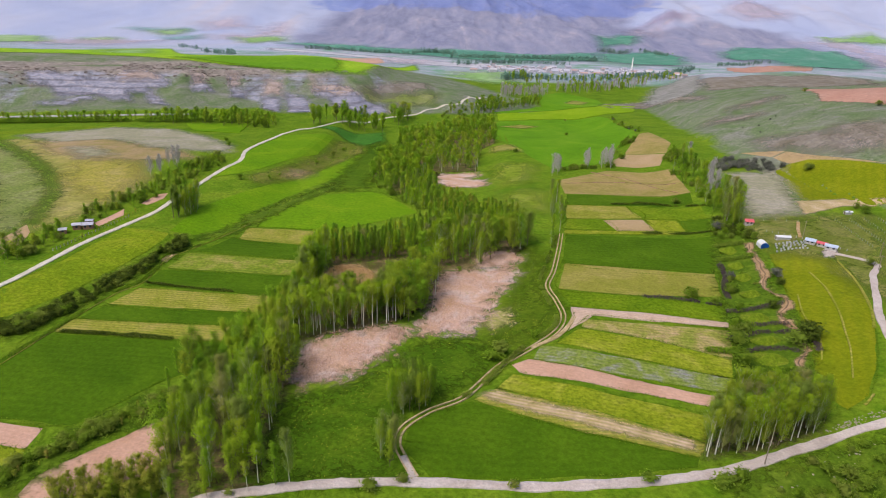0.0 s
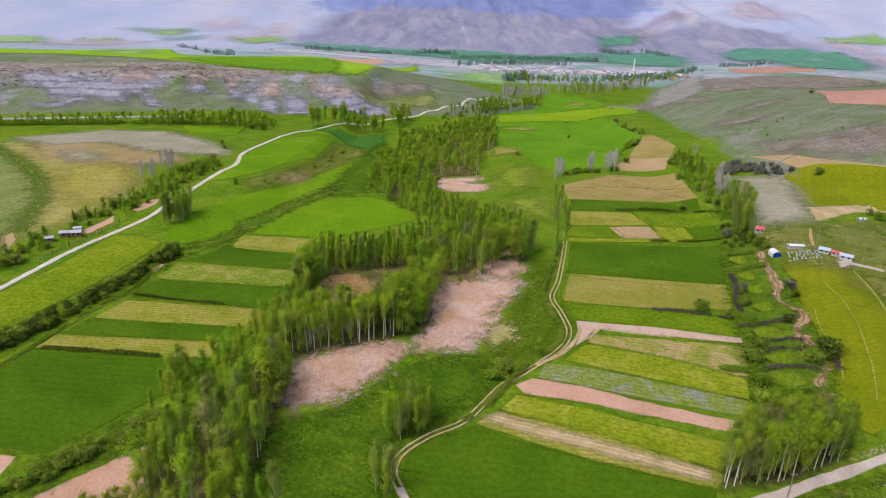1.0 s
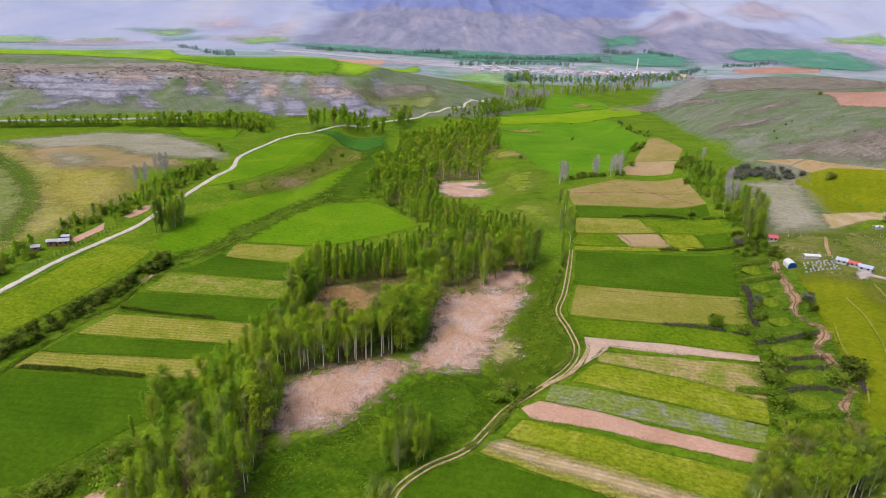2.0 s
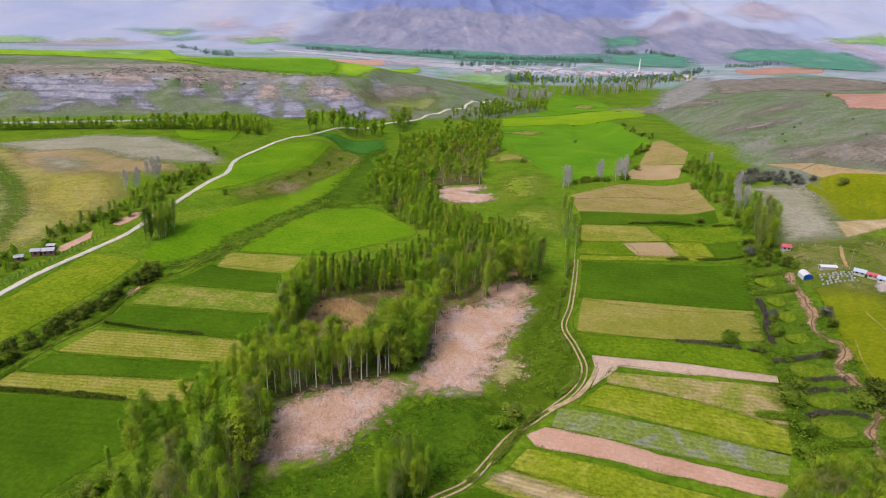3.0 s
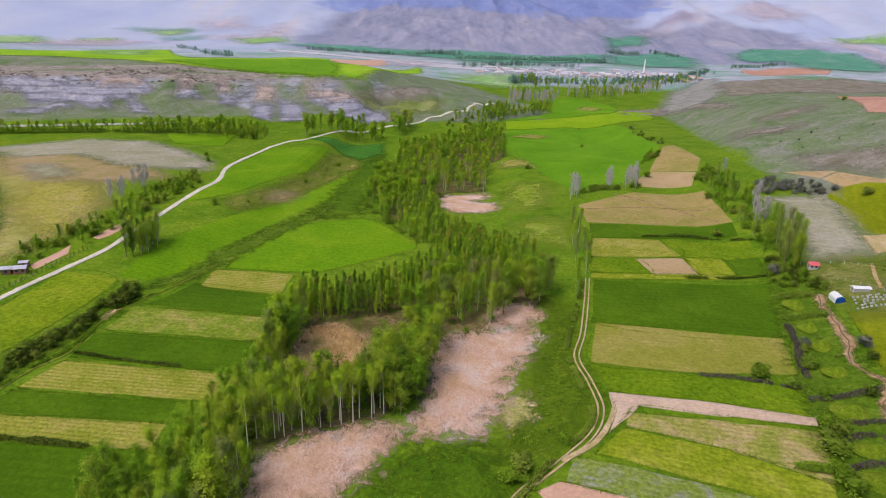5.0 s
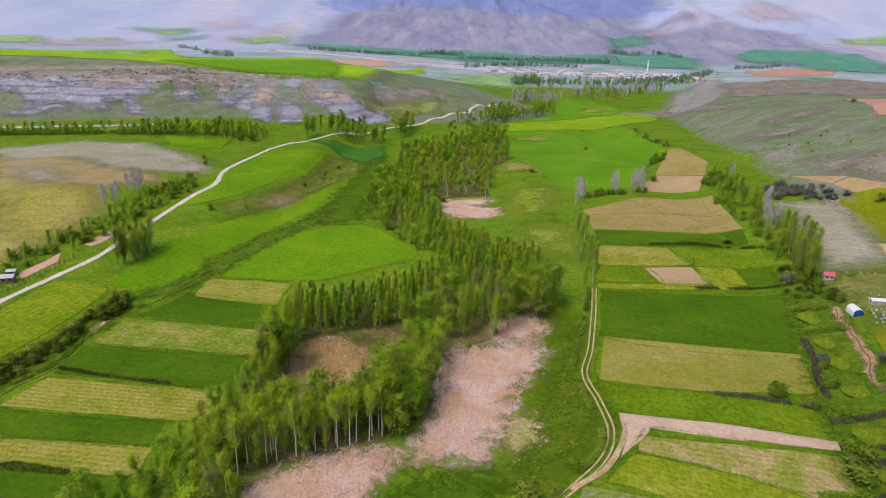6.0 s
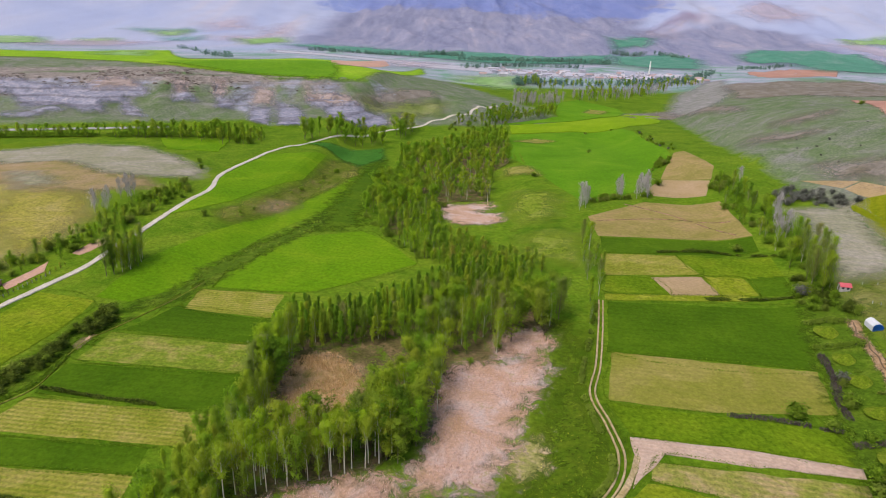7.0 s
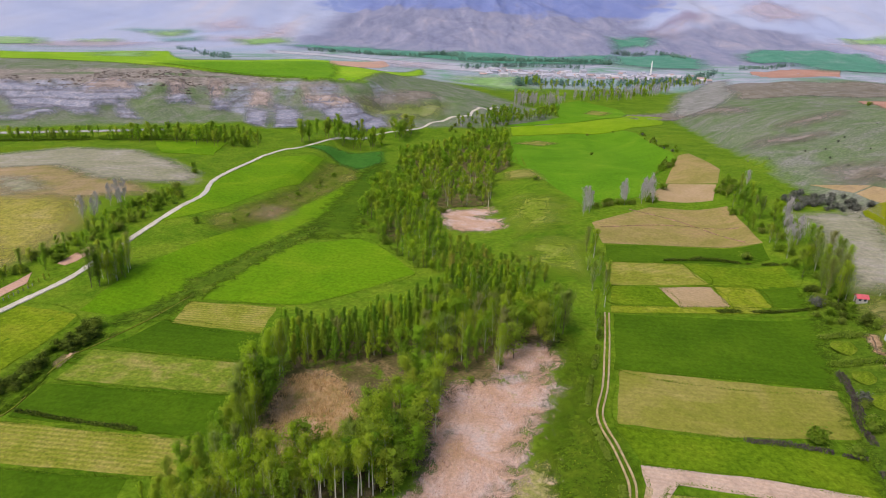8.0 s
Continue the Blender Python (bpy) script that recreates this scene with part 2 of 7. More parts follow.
mound_grass = land("tussocky_grass", (0.10, 0.17, 0.009), (0.145, 0.21, 0.013), (0.20, 0.245, 0.025), 4, 0.7, None, 1.0)
meadow_plain = land("olive_meadow", (0.125, 0.20, 0.008), (0.165, 0.235, 0.010), (0.22, 0.265, 0.018), 18, 1.5)
litter = land("brown_leaf_litter", (0.085, 0.08, 0.025), (0.13, 0.11, 0.045), (0.26, 0.18, 0.10), 6, 0.9, None, 0.8, (5, 0.5, (0.10, 0.17, 0.012)), soft=3)

leaf_poplar = leafage("poplar_leaf", (0.25, 0.41, 0.018), (0.40, 0.57, 0.030), (0.40, 0.47, 0.045), 0.45)
leaf_dark = leafage("dark_poplar_leaf", (0.105, 0.235, 0.018), (0.20, 0.365, 0.026), (0.19, 0.29, 0.03), 0.42)
leaf_willow = leafage("broad_leaf", (0.165, 0.335, 0.020), (0.31, 0.50, 0.030), (0.32, 0.40, 0.045), 0.45)
leaf_olive = leafage("olive_poplar_leaf", (0.17, 0.27, 0.035), (0.28, 0.39, 0.055), (0.30, 0.31, 0.09), 0.4)
leaf_bush = leafage("shrub_leaf", (0.115, 0.22, 0.014), (0.24, 0.37, 0.026), (0.24, 0.29, 0.05), 0.38)
leaf_hedge = leafage("dark_hedge_leaf", (0.04, 0.065, 0.012), (0.14, 0.19, 0.022), None, 0.2)
leaf_mauve = leafage("mauve_twigs", (0.055, 0.042, 0.045), (0.15, 0.115, 0.12), None, 0.05)
leaf_scrub = leafage("grey_scrub_leaf", (0.09, 0.10, 0.07), (0.22, 0.22, 0.19), None, 0.1)
leaf_sapling = leafage("reddish_sapling_leaf", (0.20, 0.30, 0.02), (0.38, 0.46, 0.04), (0.40, 0.36, 0.07), 0.42)
leaf_flower = leafage("yellow_flower", (0.48, 0.50, 0.06), (0.72, 0.66, 0.08), None, 0.2)
leaf_grass = leafage("rank_grass_blades", (0.07, 0.14, 0.008), (0.17, 0.26, 0.015), None, 0.25)
leaf_reed = leafage("dry_reed_stalks", (0.52, 0.33, 0.24), (0.82, 0.62, 0.57), None, 0.35)
leaf_reed_orange = leafage("orange_reed_stalks", (0.50, 0.34, 0.14), (0.74, 0.52, 0.30), None, 0.4)
# leaves of the far woods, with the blue of haze in their colour
leaf_far = leafage("hazy_far_leaf", (0.12, 0.24, 0.19), (0.24, 0.38, 0.29), None, 0.3)
bark = plain("grey_bark", (0.22, 0.18, 0.13), 0.9, 0.4, 0.5)
bark_white = plain("white_bark", (0.78, 0.74, 0.62), 0.85, 0.3, 0.6)
twig_grey = plain("bare_grey_twigs", (0.54, 0.50, 0.49), 0.9, 0.3, 0.7)


# ---- the land ----
def ramp(a, b, v):
    """0 below a, 1 above b, smooth between."""
    t = np.clip((np.asarray(v, float) - a) / (b - a), 0.0, 1.0)
    return t * t * (3 - 2 * t)


def grain(x, y, size, seed=0):
    """Smooth value noise in -1..1 with cells of that size, for arrays."""
    x, y = np.asarray(x, float) / size + 37.3 * seed, np.asarray(y, float) / size - 11.7 * seed
    i, j = np.floor(x), np.floor(y)
    u, v = x - i, y - j
    u, v = u * u * (3 - 2 * u), v * v * (3 - 2 * v)

    def at(a, b):
        s = np.sin(a * 127.1 + b * 311.7 + seed * 74.7) * 43758.5453
        return 2 * (s - np.floor(s)) - 1

    return (at(i, j) * (1 - u) + at(i + 1, j) * u) * (1 - v) + (at(i, j + 1) * (1 - u) + at(i + 1, j + 1) * u) * v


def ridges(x, y, size, seed=0, octaves=4):
    """Ridged noise in 0..1: sharp crests and rounded hollows, as eroded hills have."""
    total, gain, norm = 0.0, 1.0, 0.0
    for k in range(octaves):
        total = total + gain * (1 - np.sqrt(grain(x, y, size / 2**k, seed + k) ** 2 + 0.01))
        norm += gain
        gain *= 0.5
    return total / norm


def terrain(x, y):
    """Height of the ground: the valley floor, its two terraces, the escarpment, the hill and the far mountains."""
    x, y = np.asarray(x, float), np.asarray(y, float)
    floor = -2 - 7 * ramp(250, 600, y) + 5 * ramp(1100, 1700, y)
    bench = ramp(8, 42, x) * (1 - ramp(520, 720, y))
    z = floor * (1 - bench) + 0.4 * bench
    # the terrace beyond the stream, and the hill behind it
    stream = 92 + 0.13 * (np.clip(y, 60, 420) - 150)
    z = z + 9 * ramp(0, 48, x - stream) * (1 - ramp(700, 950, y)) + 2.5 * ramp(60, 160, x - stream) * (1 - ramp(600, 800, y))
    foot = 200 + 0.12 * (y - 440) + 0.45 * np.clip(440 - y, 0, 400) + 0.3 * np.clip(y - 880, 0, 900)
    out = np.clip(x - foot + 9 * grain(x, y, 70, 3), 0, None)
    z = z + 52 * (1 - np.exp(-out / 95)) * (1 - 0.4 * ramp(700, 1150, y)) * (1 - ramp(1250, 1700, y)) + 0.05 * np.minimum(out, 90) * grain(x, y, 60, 4)
    # the terrace of the white road, and its low dome
    edge = -105 - 0.0016 * np.clip(420 - y, 0, 400) ** 2 * 0.62
    left = ramp(0, 26, edge - x) * (1 - ramp(820, 1150, y))
    z = z * (1 - left) + left * (0.6 - 2 * ramp(-330, -520, x))
    z = z + 8.5 * np.exp(-(((x + 243) / 75) ** 2) - ((y - 425) / 95) ** 2)
    # the escarpment and the plateau above it
    s = (x + 420) * -0.371 + (y - 560) * 0.928
    u = (x + 420) * 0.928 + (y - 560) * 0.371
    gully = np.abs(grain(u, u * 0, 46, 5)) * 24 + grain(u, s, 15, 6) * 7 + grain(u, s, 90, 12) * 12
    c = s - gully * ramp(20, 80, s) * (1 - ramp(190, 300, s)) + 10
    up = 8 * ramp(0, 70, c) + 7 * ramp(62, 82, c) + 8 * ramp(84, 100, c) + 9 * ramp(102, 122, c) + 5 * ramp(128, 142, c) + 8 * ramp(140, 280, c)
    up = up * (1 - ramp(330, 660, u) * 0.9) * (1 - 0.92 * ramp(330, 1300, s))
    z = z + up
    # the mountains that close the valley
    far = y + 0.12 * np.sqrt((x - 200) ** 2 + 4e5)
    calm = 0.35 + 0.65 * ramp(-950, -560, x) * (1 - 0.5 * ramp(1150, 1500, x))
    z = z + (18 + 60 * calm * (ridges(x + 0.15 * y, 0.4 * y - 0.2 * x, 330, 8) - 0.7) + 26 * calm * (ridges(x - 0.1 * y, 0.4 * y + 0.2 * x, 130, 18, 3) - 0.7)) * ramp(2150, 2800, far)
    z = z + (330 * ramp(2350, 4700, far) + 120 * ramp(3300, 4600, far)) * (0.5 + 0.65 * ridges(x - 0.35 * y, y + 0.35 * x, 1000, 23, 5))
    return z


def sheet_axis(lo, hi, centre_lo, centre_hi, fine, widest):
    """Grid lines from lo to hi: fine steps in the centre, growing outwards."""
    mid = list(np.arange(centre_lo, centre_hi + 0.01, fine))
    step, v = fine, centre_hi
    while v < hi:
        step = min(step * 1.06, widest)
        v += step
        mid.append(v)
    step, v = fine, centre_lo
    while v > lo:
        step = min(step * 1.06, widest)
        v -= step
        mid.insert(0, v)
    return np.array(mid)


def ground_material():
    m, nodes, links, bsdf = shade("valley_ground", 0.95)
    coord = nodes.new("ShaderNodeTexCoord").outputs["Object"]

    def weight(name):
        a = nodes.new("ShaderNodeAttribute")
        a.attribute_name = name
        return a.outputs["Fac"]

    def edge(name, size, spread=0.5):
        """The weight of a kind of ground, broken up at its border."""
        n = noise_node(nodes, links, coord, size, 6, 0.5, 0.65)
        k = nodes.new("ShaderNodeMath")
        k.operation = "MULTIPLY_ADD"
        links.new(n, k.inputs[0])
        k.inputs[1].default_value = 2 * spread
        k.inputs[2].default_value = -spread
        a = nodes.new("ShaderNodeMath")
        a.operation = "ADD"
        links.new(weight(name), a.inputs[0])
        links.new(k.outputs[0], a.inputs[1])
        r = nodes.new("ShaderNodeMapRange")
        r.inputs["From Min"].default_value, r.inputs["From Max"].default_value = 0.35, 0.65
        links.new(a.outputs[0], r.inputs["Value"])
        return r.outputs[0]

    tall = nodes.new("ShaderNodeMapping")
    tall.inputs["Scale"].default_value = (1, 0.45, 1.6)
    links.new(coord, tall.inputs["Vector"])
    upright = tall.outputs[0]
    drawn = nodes.new("ShaderNodeMapping")
    drawn.inputs["Scale"].default_value = (1, 0.2, 1.2)
    links.new(coord, drawn.inputs["Vector"])
    downhill = drawn.outputs[0]
    sward = ramp_node(nodes, links, noise_node(nodes, links, coord, 26, 6, 0.8), ((0.32, (0.064, 0.144, 0.006)), (0.5, (0.10, 0.192, 0.009)), (0.68, (0.16, 0.238, 0.016))))
    drift = ramp_node(nodes, links, noise_node(nodes, links, coord, 7, 7, 0.6, 0.7), ((0.42, (0, 0, 0)), (0.66, (1, 1, 1))))
    sward = mix_node(nodes, links, math_node(nodes, links, "MULTIPLY", drift, 0.55), sward, (0.17, 0.245, 0.018))
    # scrub and rock tones carry extra blue to stand for distance haze
    scrub = ramp_node(nodes, links, noise_node(nodes, links, coord, 34, 9, 1.4, 0.7), ((0.30, (0.09, 0.16, 0.05)), (0.45, (0.14, 0.185, 0.095)), (0.57, (0.185, 0.205, 0.15)), (0.72, (0.27, 0.25, 0.255))))
    face = ramp_node(nodes, links, noise_node(nodes, links, upright, 24, 10, 1.2, 0.72), ((0.33, (0.12, 0.115, 0.12)), (0.43, (0.24, 0.245, 0.285)), (0.56, (0.325, 0.335, 0.42)), (0.76, (0.46, 0.42, 0.44))))
    bands = nodes.new("ShaderNodeTexWave")
    bands.bands_direction = "Z"
    bands.inputs["Scale"].default_value, bands.inputs["Distortion"].default_value = 0.07, 4.0
    bands.inputs["Detail"].default_value, bands.inputs["Detail Scale"].default_value = 4, 0.06
    links.new(coord, bands.inputs["Vector"])
    ledge = ramp_node(nodes, links, bands.outputs["Fac"], ((0.1, (0.62, 0.58, 0.52)), (0.4, (1, 1, 1))))
    rock = mix_node(nodes, links, 0.6, face, ledge, "MULTIPLY")
    # the dark violet of cloud shadow and haze is part of these mountain tones
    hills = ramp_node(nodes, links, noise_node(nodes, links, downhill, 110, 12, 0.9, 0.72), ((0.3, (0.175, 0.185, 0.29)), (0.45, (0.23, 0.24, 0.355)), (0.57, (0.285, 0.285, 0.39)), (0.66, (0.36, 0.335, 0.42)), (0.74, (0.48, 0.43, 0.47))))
    # bluish lilac haze of distance, put into the colour of the outer slopes
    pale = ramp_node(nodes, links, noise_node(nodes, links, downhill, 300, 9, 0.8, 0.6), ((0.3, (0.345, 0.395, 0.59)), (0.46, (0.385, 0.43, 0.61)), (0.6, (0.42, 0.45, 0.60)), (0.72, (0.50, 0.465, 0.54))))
    # tones of the far plain, blued and paled to include the haze
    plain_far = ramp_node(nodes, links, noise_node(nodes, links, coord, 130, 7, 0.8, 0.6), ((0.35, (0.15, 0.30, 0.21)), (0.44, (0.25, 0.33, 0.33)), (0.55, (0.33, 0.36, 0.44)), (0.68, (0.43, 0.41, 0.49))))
    # haze over the farthest crests, painted as a flat blue
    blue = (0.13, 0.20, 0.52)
    brow = ramp_node(nodes, links, noise_node(nodes, links, coord, 9, 9, 0.8, 0.75), ((0.32, (0.11, 0.10, 0.085)), (0.45, (0.225, 0.20, 0.175)), (0.58, (0.32, 0.275, 0.26)), (0.72, (0.42, 0.36, 0.35))))
    col = mix_node(nodes, links, edge("scrub", 22, 0.45), sward, scrub)
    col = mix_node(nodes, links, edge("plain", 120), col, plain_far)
    col = mix_node(nodes, links, edge("brow", 14, 0.5), col, brow)
    col = mix_node(nodes, links, edge("rock", 11, 0.4), col, rock)
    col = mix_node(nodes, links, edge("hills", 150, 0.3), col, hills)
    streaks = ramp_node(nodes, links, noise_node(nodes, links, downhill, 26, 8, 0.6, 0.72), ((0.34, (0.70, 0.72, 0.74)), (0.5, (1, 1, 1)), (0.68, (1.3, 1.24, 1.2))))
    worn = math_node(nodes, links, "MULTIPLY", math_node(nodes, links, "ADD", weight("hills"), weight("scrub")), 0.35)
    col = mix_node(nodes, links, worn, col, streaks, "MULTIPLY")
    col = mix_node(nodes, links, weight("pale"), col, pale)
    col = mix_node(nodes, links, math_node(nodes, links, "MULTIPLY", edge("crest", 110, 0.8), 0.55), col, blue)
    fine = noise_node(nodes, links, coord, 1.8, 7, 0.0, 0.75)
    tone = ramp_node(nodes, links, fine, ((0.3, (0.52, 0.55, 0.52)), (0.5, (0.95, 0.95, 0.95)), (0.72, (1.45, 1.4, 1.4))))
    links.new(mix_node(nodes, links, 1.0, col, tone, "MULTIPLY"), bsdf.inputs["Base Color"])
    b = nodes.new("ShaderNodeBump")
    b.inputs["Strength"].default_value, b.inputs["Distance"].default_value = 0.6, 0.5
    links.new(fine, b.inputs["Height"])
    links.new(b.outputs[0], bsdf.inputs["Normal"])
    return m


SHEET = {}


def depth_in(x, y, corners):
    """How far each point lies inside an outline, below nought outside."""
    depth, odd = np.full(len(x), 1e9), np.zeros(len(x), bool)
    for (x0, y0), (x1, y1) in zip(corners, corners[1:] + corners[:1]):
        t = np.clip(((x - x0) * (x1 - x0) + (y - y0) * (y1 - y0)) / ((x1 - x0) ** 2 + (y1 - y0) ** 2), 0, 1)
        depth = np.minimum(depth, np.hypot(x - x0 - t * (x1 - x0), y - y0 - t * (y1 - y0)))
        odd ^= ((y0 > y) != (y1 > y)) & (x < (x1 - x0) * (y - y0) / (y1 - y0 + 1e-9) + x0)
    return np.where(odd, depth, -depth)


# eastern slopes coloured as hazy and sunlit, above a spur coloured as cloud-shaded
EAST_HAZE = [(720, 3150), (805, 3010), (1010, 3090), (1105, 3180), (1470, 3030), (1400, 2590), (1520, 2250), (4600, 2250), (4600, 5200), (1500, 5200), (1020, 3700)]


def ground_at(x, y):
    """Height of the built sheet of ground, for numbers or arrays."""
    xs, ys, z = SHEET["xs"], SHEET["ys"], SHEET["z"]
    x, y = np.asarray(x, float), np.asarray(y, float)
    i = np.clip(np.searchsorted(xs, x) - 1, 0, len(xs) - 2)
    j = np.clip(np.searchsorted(ys, y) - 1, 0, len(ys) - 2)
    u, v = (x - xs[i]) / (xs[i + 1] - xs[i]), (y - ys[j]) / (ys[j + 1] - ys[j])
    return (z[j, i] * (1 - u) + z[j, i + 1] * u) * (1 - v) + (z[j + 1, i] * (1 - u) + z[j + 1, i + 1] * u) * v


def build_ground():
    xs = sheet_axis(-4300, 4300, -420, 300, 5, 24)
    ys = sheet_axis(-700, 4950, 70, 800, 5, 22)
    gx, gy = np.meshgrid(xs, ys)
    x, y = gx.ravel(), gy.ravel()
    z = terrain(x, y)
    n, k = len(xs), len(ys)
    SHEET.update(xs=xs, ys=ys, z=z.reshape(k, n))
    i = (np.arange(k - 1)[:, None] * n + np.arange(n - 1)).ravel()
    me = bpy.data.meshes.new("ground")
    me.from_pydata(np.column_stack((x, y, z)).tolist(), [], np.column_stack((i, i + 1, i + n + 1, i + n)).tolist())
    me.shade_smooth()
    s = (x + 420) * -0.371 + (y - 560) * 0.928
    u = (x + 420) * 0.928 + (y - 560) * 0.371
    foot = 200 + 0.12 * (y - 440) + 0.45 * np.clip(440 - y, 0, 400) + 0.3 * np.clip(y - 880, 0, 900)
    far = y + 0.12 * np.sqrt((x - 200) ** 2 + 4e5)
    slope = np.hypot(*np.gradient(z.reshape(k, n), ys, xs)).ravel()
    kinds = {
        "scrub": np.maximum(ramp(-25, 25, x - foot) * (y < 1500), ramp(10, 60, s) * (1 - ramp(540, 640, u)) * (y < 1500)),
        "rock": np.clip(ramp(40, 70, s - 14 * grain(u, s, 60, 13)) * (1 - ramp(118, 165, s - 10 * grain(u, s, 30, 27))) * (1 - ramp(380, 470, u)) * (0.36 + 0.006 * (s - 95) + 0.5 * grain(u + 0.2 * s, s * 0.1, 42, 14) + 0.4 * grain(u - 0.2 * s, s * 0.4, 17, 17)), 0, 1)
        + 0.3 * ramp(0.1, 0.8, grain(x, y, 80, 15) + 0.5 * grain(x, y, 26, 16)) * ramp(0, 60, x - foot) * (y < 1500),
        "brow": ramp(100, 125, s - 16 * grain(u, s, 40, 25)) * (1 - ramp(205, 240, s)) * (1 - ramp(300, 380, u)) * (0.66 + 0.5 * grain(u, s * 3, 50, 26)),
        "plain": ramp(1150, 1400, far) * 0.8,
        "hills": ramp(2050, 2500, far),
        # pale marks hazy sunlit slopes; the rest keeps the painted cloud shadow
        "pale": ramp(1700, 2500, far) * np.clip(1 - ramp(-120, 80, x + 610 + 50 * grain(x, y, 240, 19)) + ramp(-50, 60, depth_in(x, y, EAST_HAZE) + 45 * grain(x, y, 200, 20)), 0, 1) * 0.92,
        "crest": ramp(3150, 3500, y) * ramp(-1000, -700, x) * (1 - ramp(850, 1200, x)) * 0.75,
    }
    for name, w in kinds.items():
        me.attributes.new(name, "FLOAT", "POINT").data.foreach_set("value", w.astype(np.float32))
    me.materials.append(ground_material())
    return tagged(new("ground", me), "wide green valley floor rising to bare hills", "ground", kind="structure")


def wobbly(points, step, amount):
    """The outline through the points, walked in short steps and made slightly uneven."""
    out = []
    ends = points[1:] + points[:1]
    for (x0, y0), (x1, y1) in zip(points, ends):
        length = math.hypot(x1 - x0, y1 - y0)
        n = max(1, int(length / step))
        for i in range(n):
            t = i / n
            px, py = x0 + (x1 - x0) * t, y0 + (y1 - y0) * t
            out.append((px, py, -(y1 - y0) / length, (x1 - x0) / length))
    out = np.array(out)
    bend = amount * grain(out[:, 0], out[:, 1], step * 1.7, 21)
    return (out[:, :2] + out[:, 2:] * bend[:, None]).tolist()


def soft_patch(name, corners, material, level):
    """A patch that thins out at its border: a close grid that knows how deep inside the outline it lies."""
    width = SOFT[material.name]
    far = min(c[1] for c in corners)
    cell = 1.5 if far < 320 else 4.0
    p = np.array(corners, float)
    lo, hi = p.min(axis=0) - 1.7 * width, p.max(axis=0) + 1.7 * width
    cell = max(cell, math.sqrt((hi - lo).prod() / 20000))
    gx, gy = np.meshgrid(np.arange(lo[0], hi[0], cell), np.arange(lo[1], hi[1], cell))
    x, y = gx.ravel(), gy.ravel()
    depth, odd = np.full(len(x), 1e9), np.zeros(len(x), bool)
    for (x0, y0), (x1, y1) in zip(p, np.roll(p, -1, axis=0)):
        t = np.clip(((x - x0) * (x1 - x0) + (y - y0) * (y1 - y0)) / ((x1 - x0) ** 2 + (y1 - y0) ** 2), 0, 1)
        depth = np.minimum(depth, np.hypot(x - x0 - t * (x1 - x0), y - y0 - t * (y1 - y0)))
        with np.errstate(divide="ignore", invalid="ignore"):
            odd ^= ((y0 > y) != (y1 > y)) & (x < (x1 - x0) * (y - y0) / (y1 - y0) + x0)
    rim = np.where(odd, depth, -depth) / width
    n, k = gx.shape[1], gx.shape[0]
    i = (np.arange(k - 1)[:, None] * n + np.arange(n - 1)).ravel()
    quads = np.column_stack((i, i + 1, i + n + 1, i + n))
    quads = quads[rim[quads].max(axis=1) > -1.6]
    used, faces = np.unique(quads, return_inverse=True)
    SHEET["patches"] = SHEET.get("patches", 0) + 1
    z = ground_at(x, y) + (0.10 if far < 500 else 0.4 if far < 1500 else 3.0) + 0.08 * level + 0.009 * (SHEET["patches"] % 9)
    me = bpy.data.meshes.new(name)
    me.from_pydata(np.column_stack((x, y, z))[used].tolist(), [], faces.reshape(-1, 4).tolist())
    me.attributes.new("rim", "FLOAT", "POINT").data.foreach_set("value", np.clip(rim[used], -1.6, 1.3).astype(np.float32))
    me.materials.append(material)
    return new(name, me)


def field(name, corners, material, level=0):
    """A plot of land: a low sheet of crop or soil with sides, laid on the ground."""
    if material.name in SOFT:
        ob = soft_patch(name, corners, material, level)
        return tagged(ob, f"{name.replace('_', ' ')} of {material.name.replace('_', ' ')} on the valley floor", "field", kind="structure")
    size = max(max(c[i] for c in corners) - min(c[i] for c in corners) for i in (0, 1))
    far = min(c[1] for c in corners)
    outline = wobbly(corners, 2.5 if far < 320 else 8, 0.5 if far < 500 else 1.5)
    bm = bmesh.new()
    bm.faces.new([bm.verts.new((x, y, 0)) for x, y in outline])
    cell = 5 if far < 500 else 14
    for axis in (0, 1):
        lo, hi = min(c[axis] for c in corners), max(c[axis] for c in corners)
        for v in np.arange(lo + cell, hi, cell):
            co, no = [0, 0, 0], [0, 0, 0]
            co[axis], no[axis] = v, 1
            bmesh.ops.bisect_plane(bm, geom=bm.verts[:] + bm.edges[:] + bm.faces[:], plane_co=co, plane_no=no)
    bmesh.ops.recalc_face_normals(bm, faces=bm.faces)
    if sum(f.normal.z for f in bm.faces) < 0:
        bmesh.ops.reverse_faces(bm, faces=bm.faces)
    lift = (0.07 if far < 500 else 0.4) + 0.08 * level
    for v, z in zip(bm.verts, ground_at([v.co.x for v in bm.verts], [v.co.y for v in bm.verts])):
        v.co.z = z + lift
    rim = [e for e in bm.edges if e.is_boundary]
    made = bmesh.ops.extrude_edge_only(bm, edges=rim)["geom"]
    for v in made:
        if isinstance(v, bmesh.types.BMVert):
            v.co.z -= lift + 0.3
    me = bpy.data.meshes.new(name)
    bm.to_mesh(me)
    bm.free()
    me.materials.append(material)
    return tagged(new(name, me), f"{name.replace('_', ' ')} of {material.name.replace('_', ' ')} on the valley floor", "field", kind="structure")


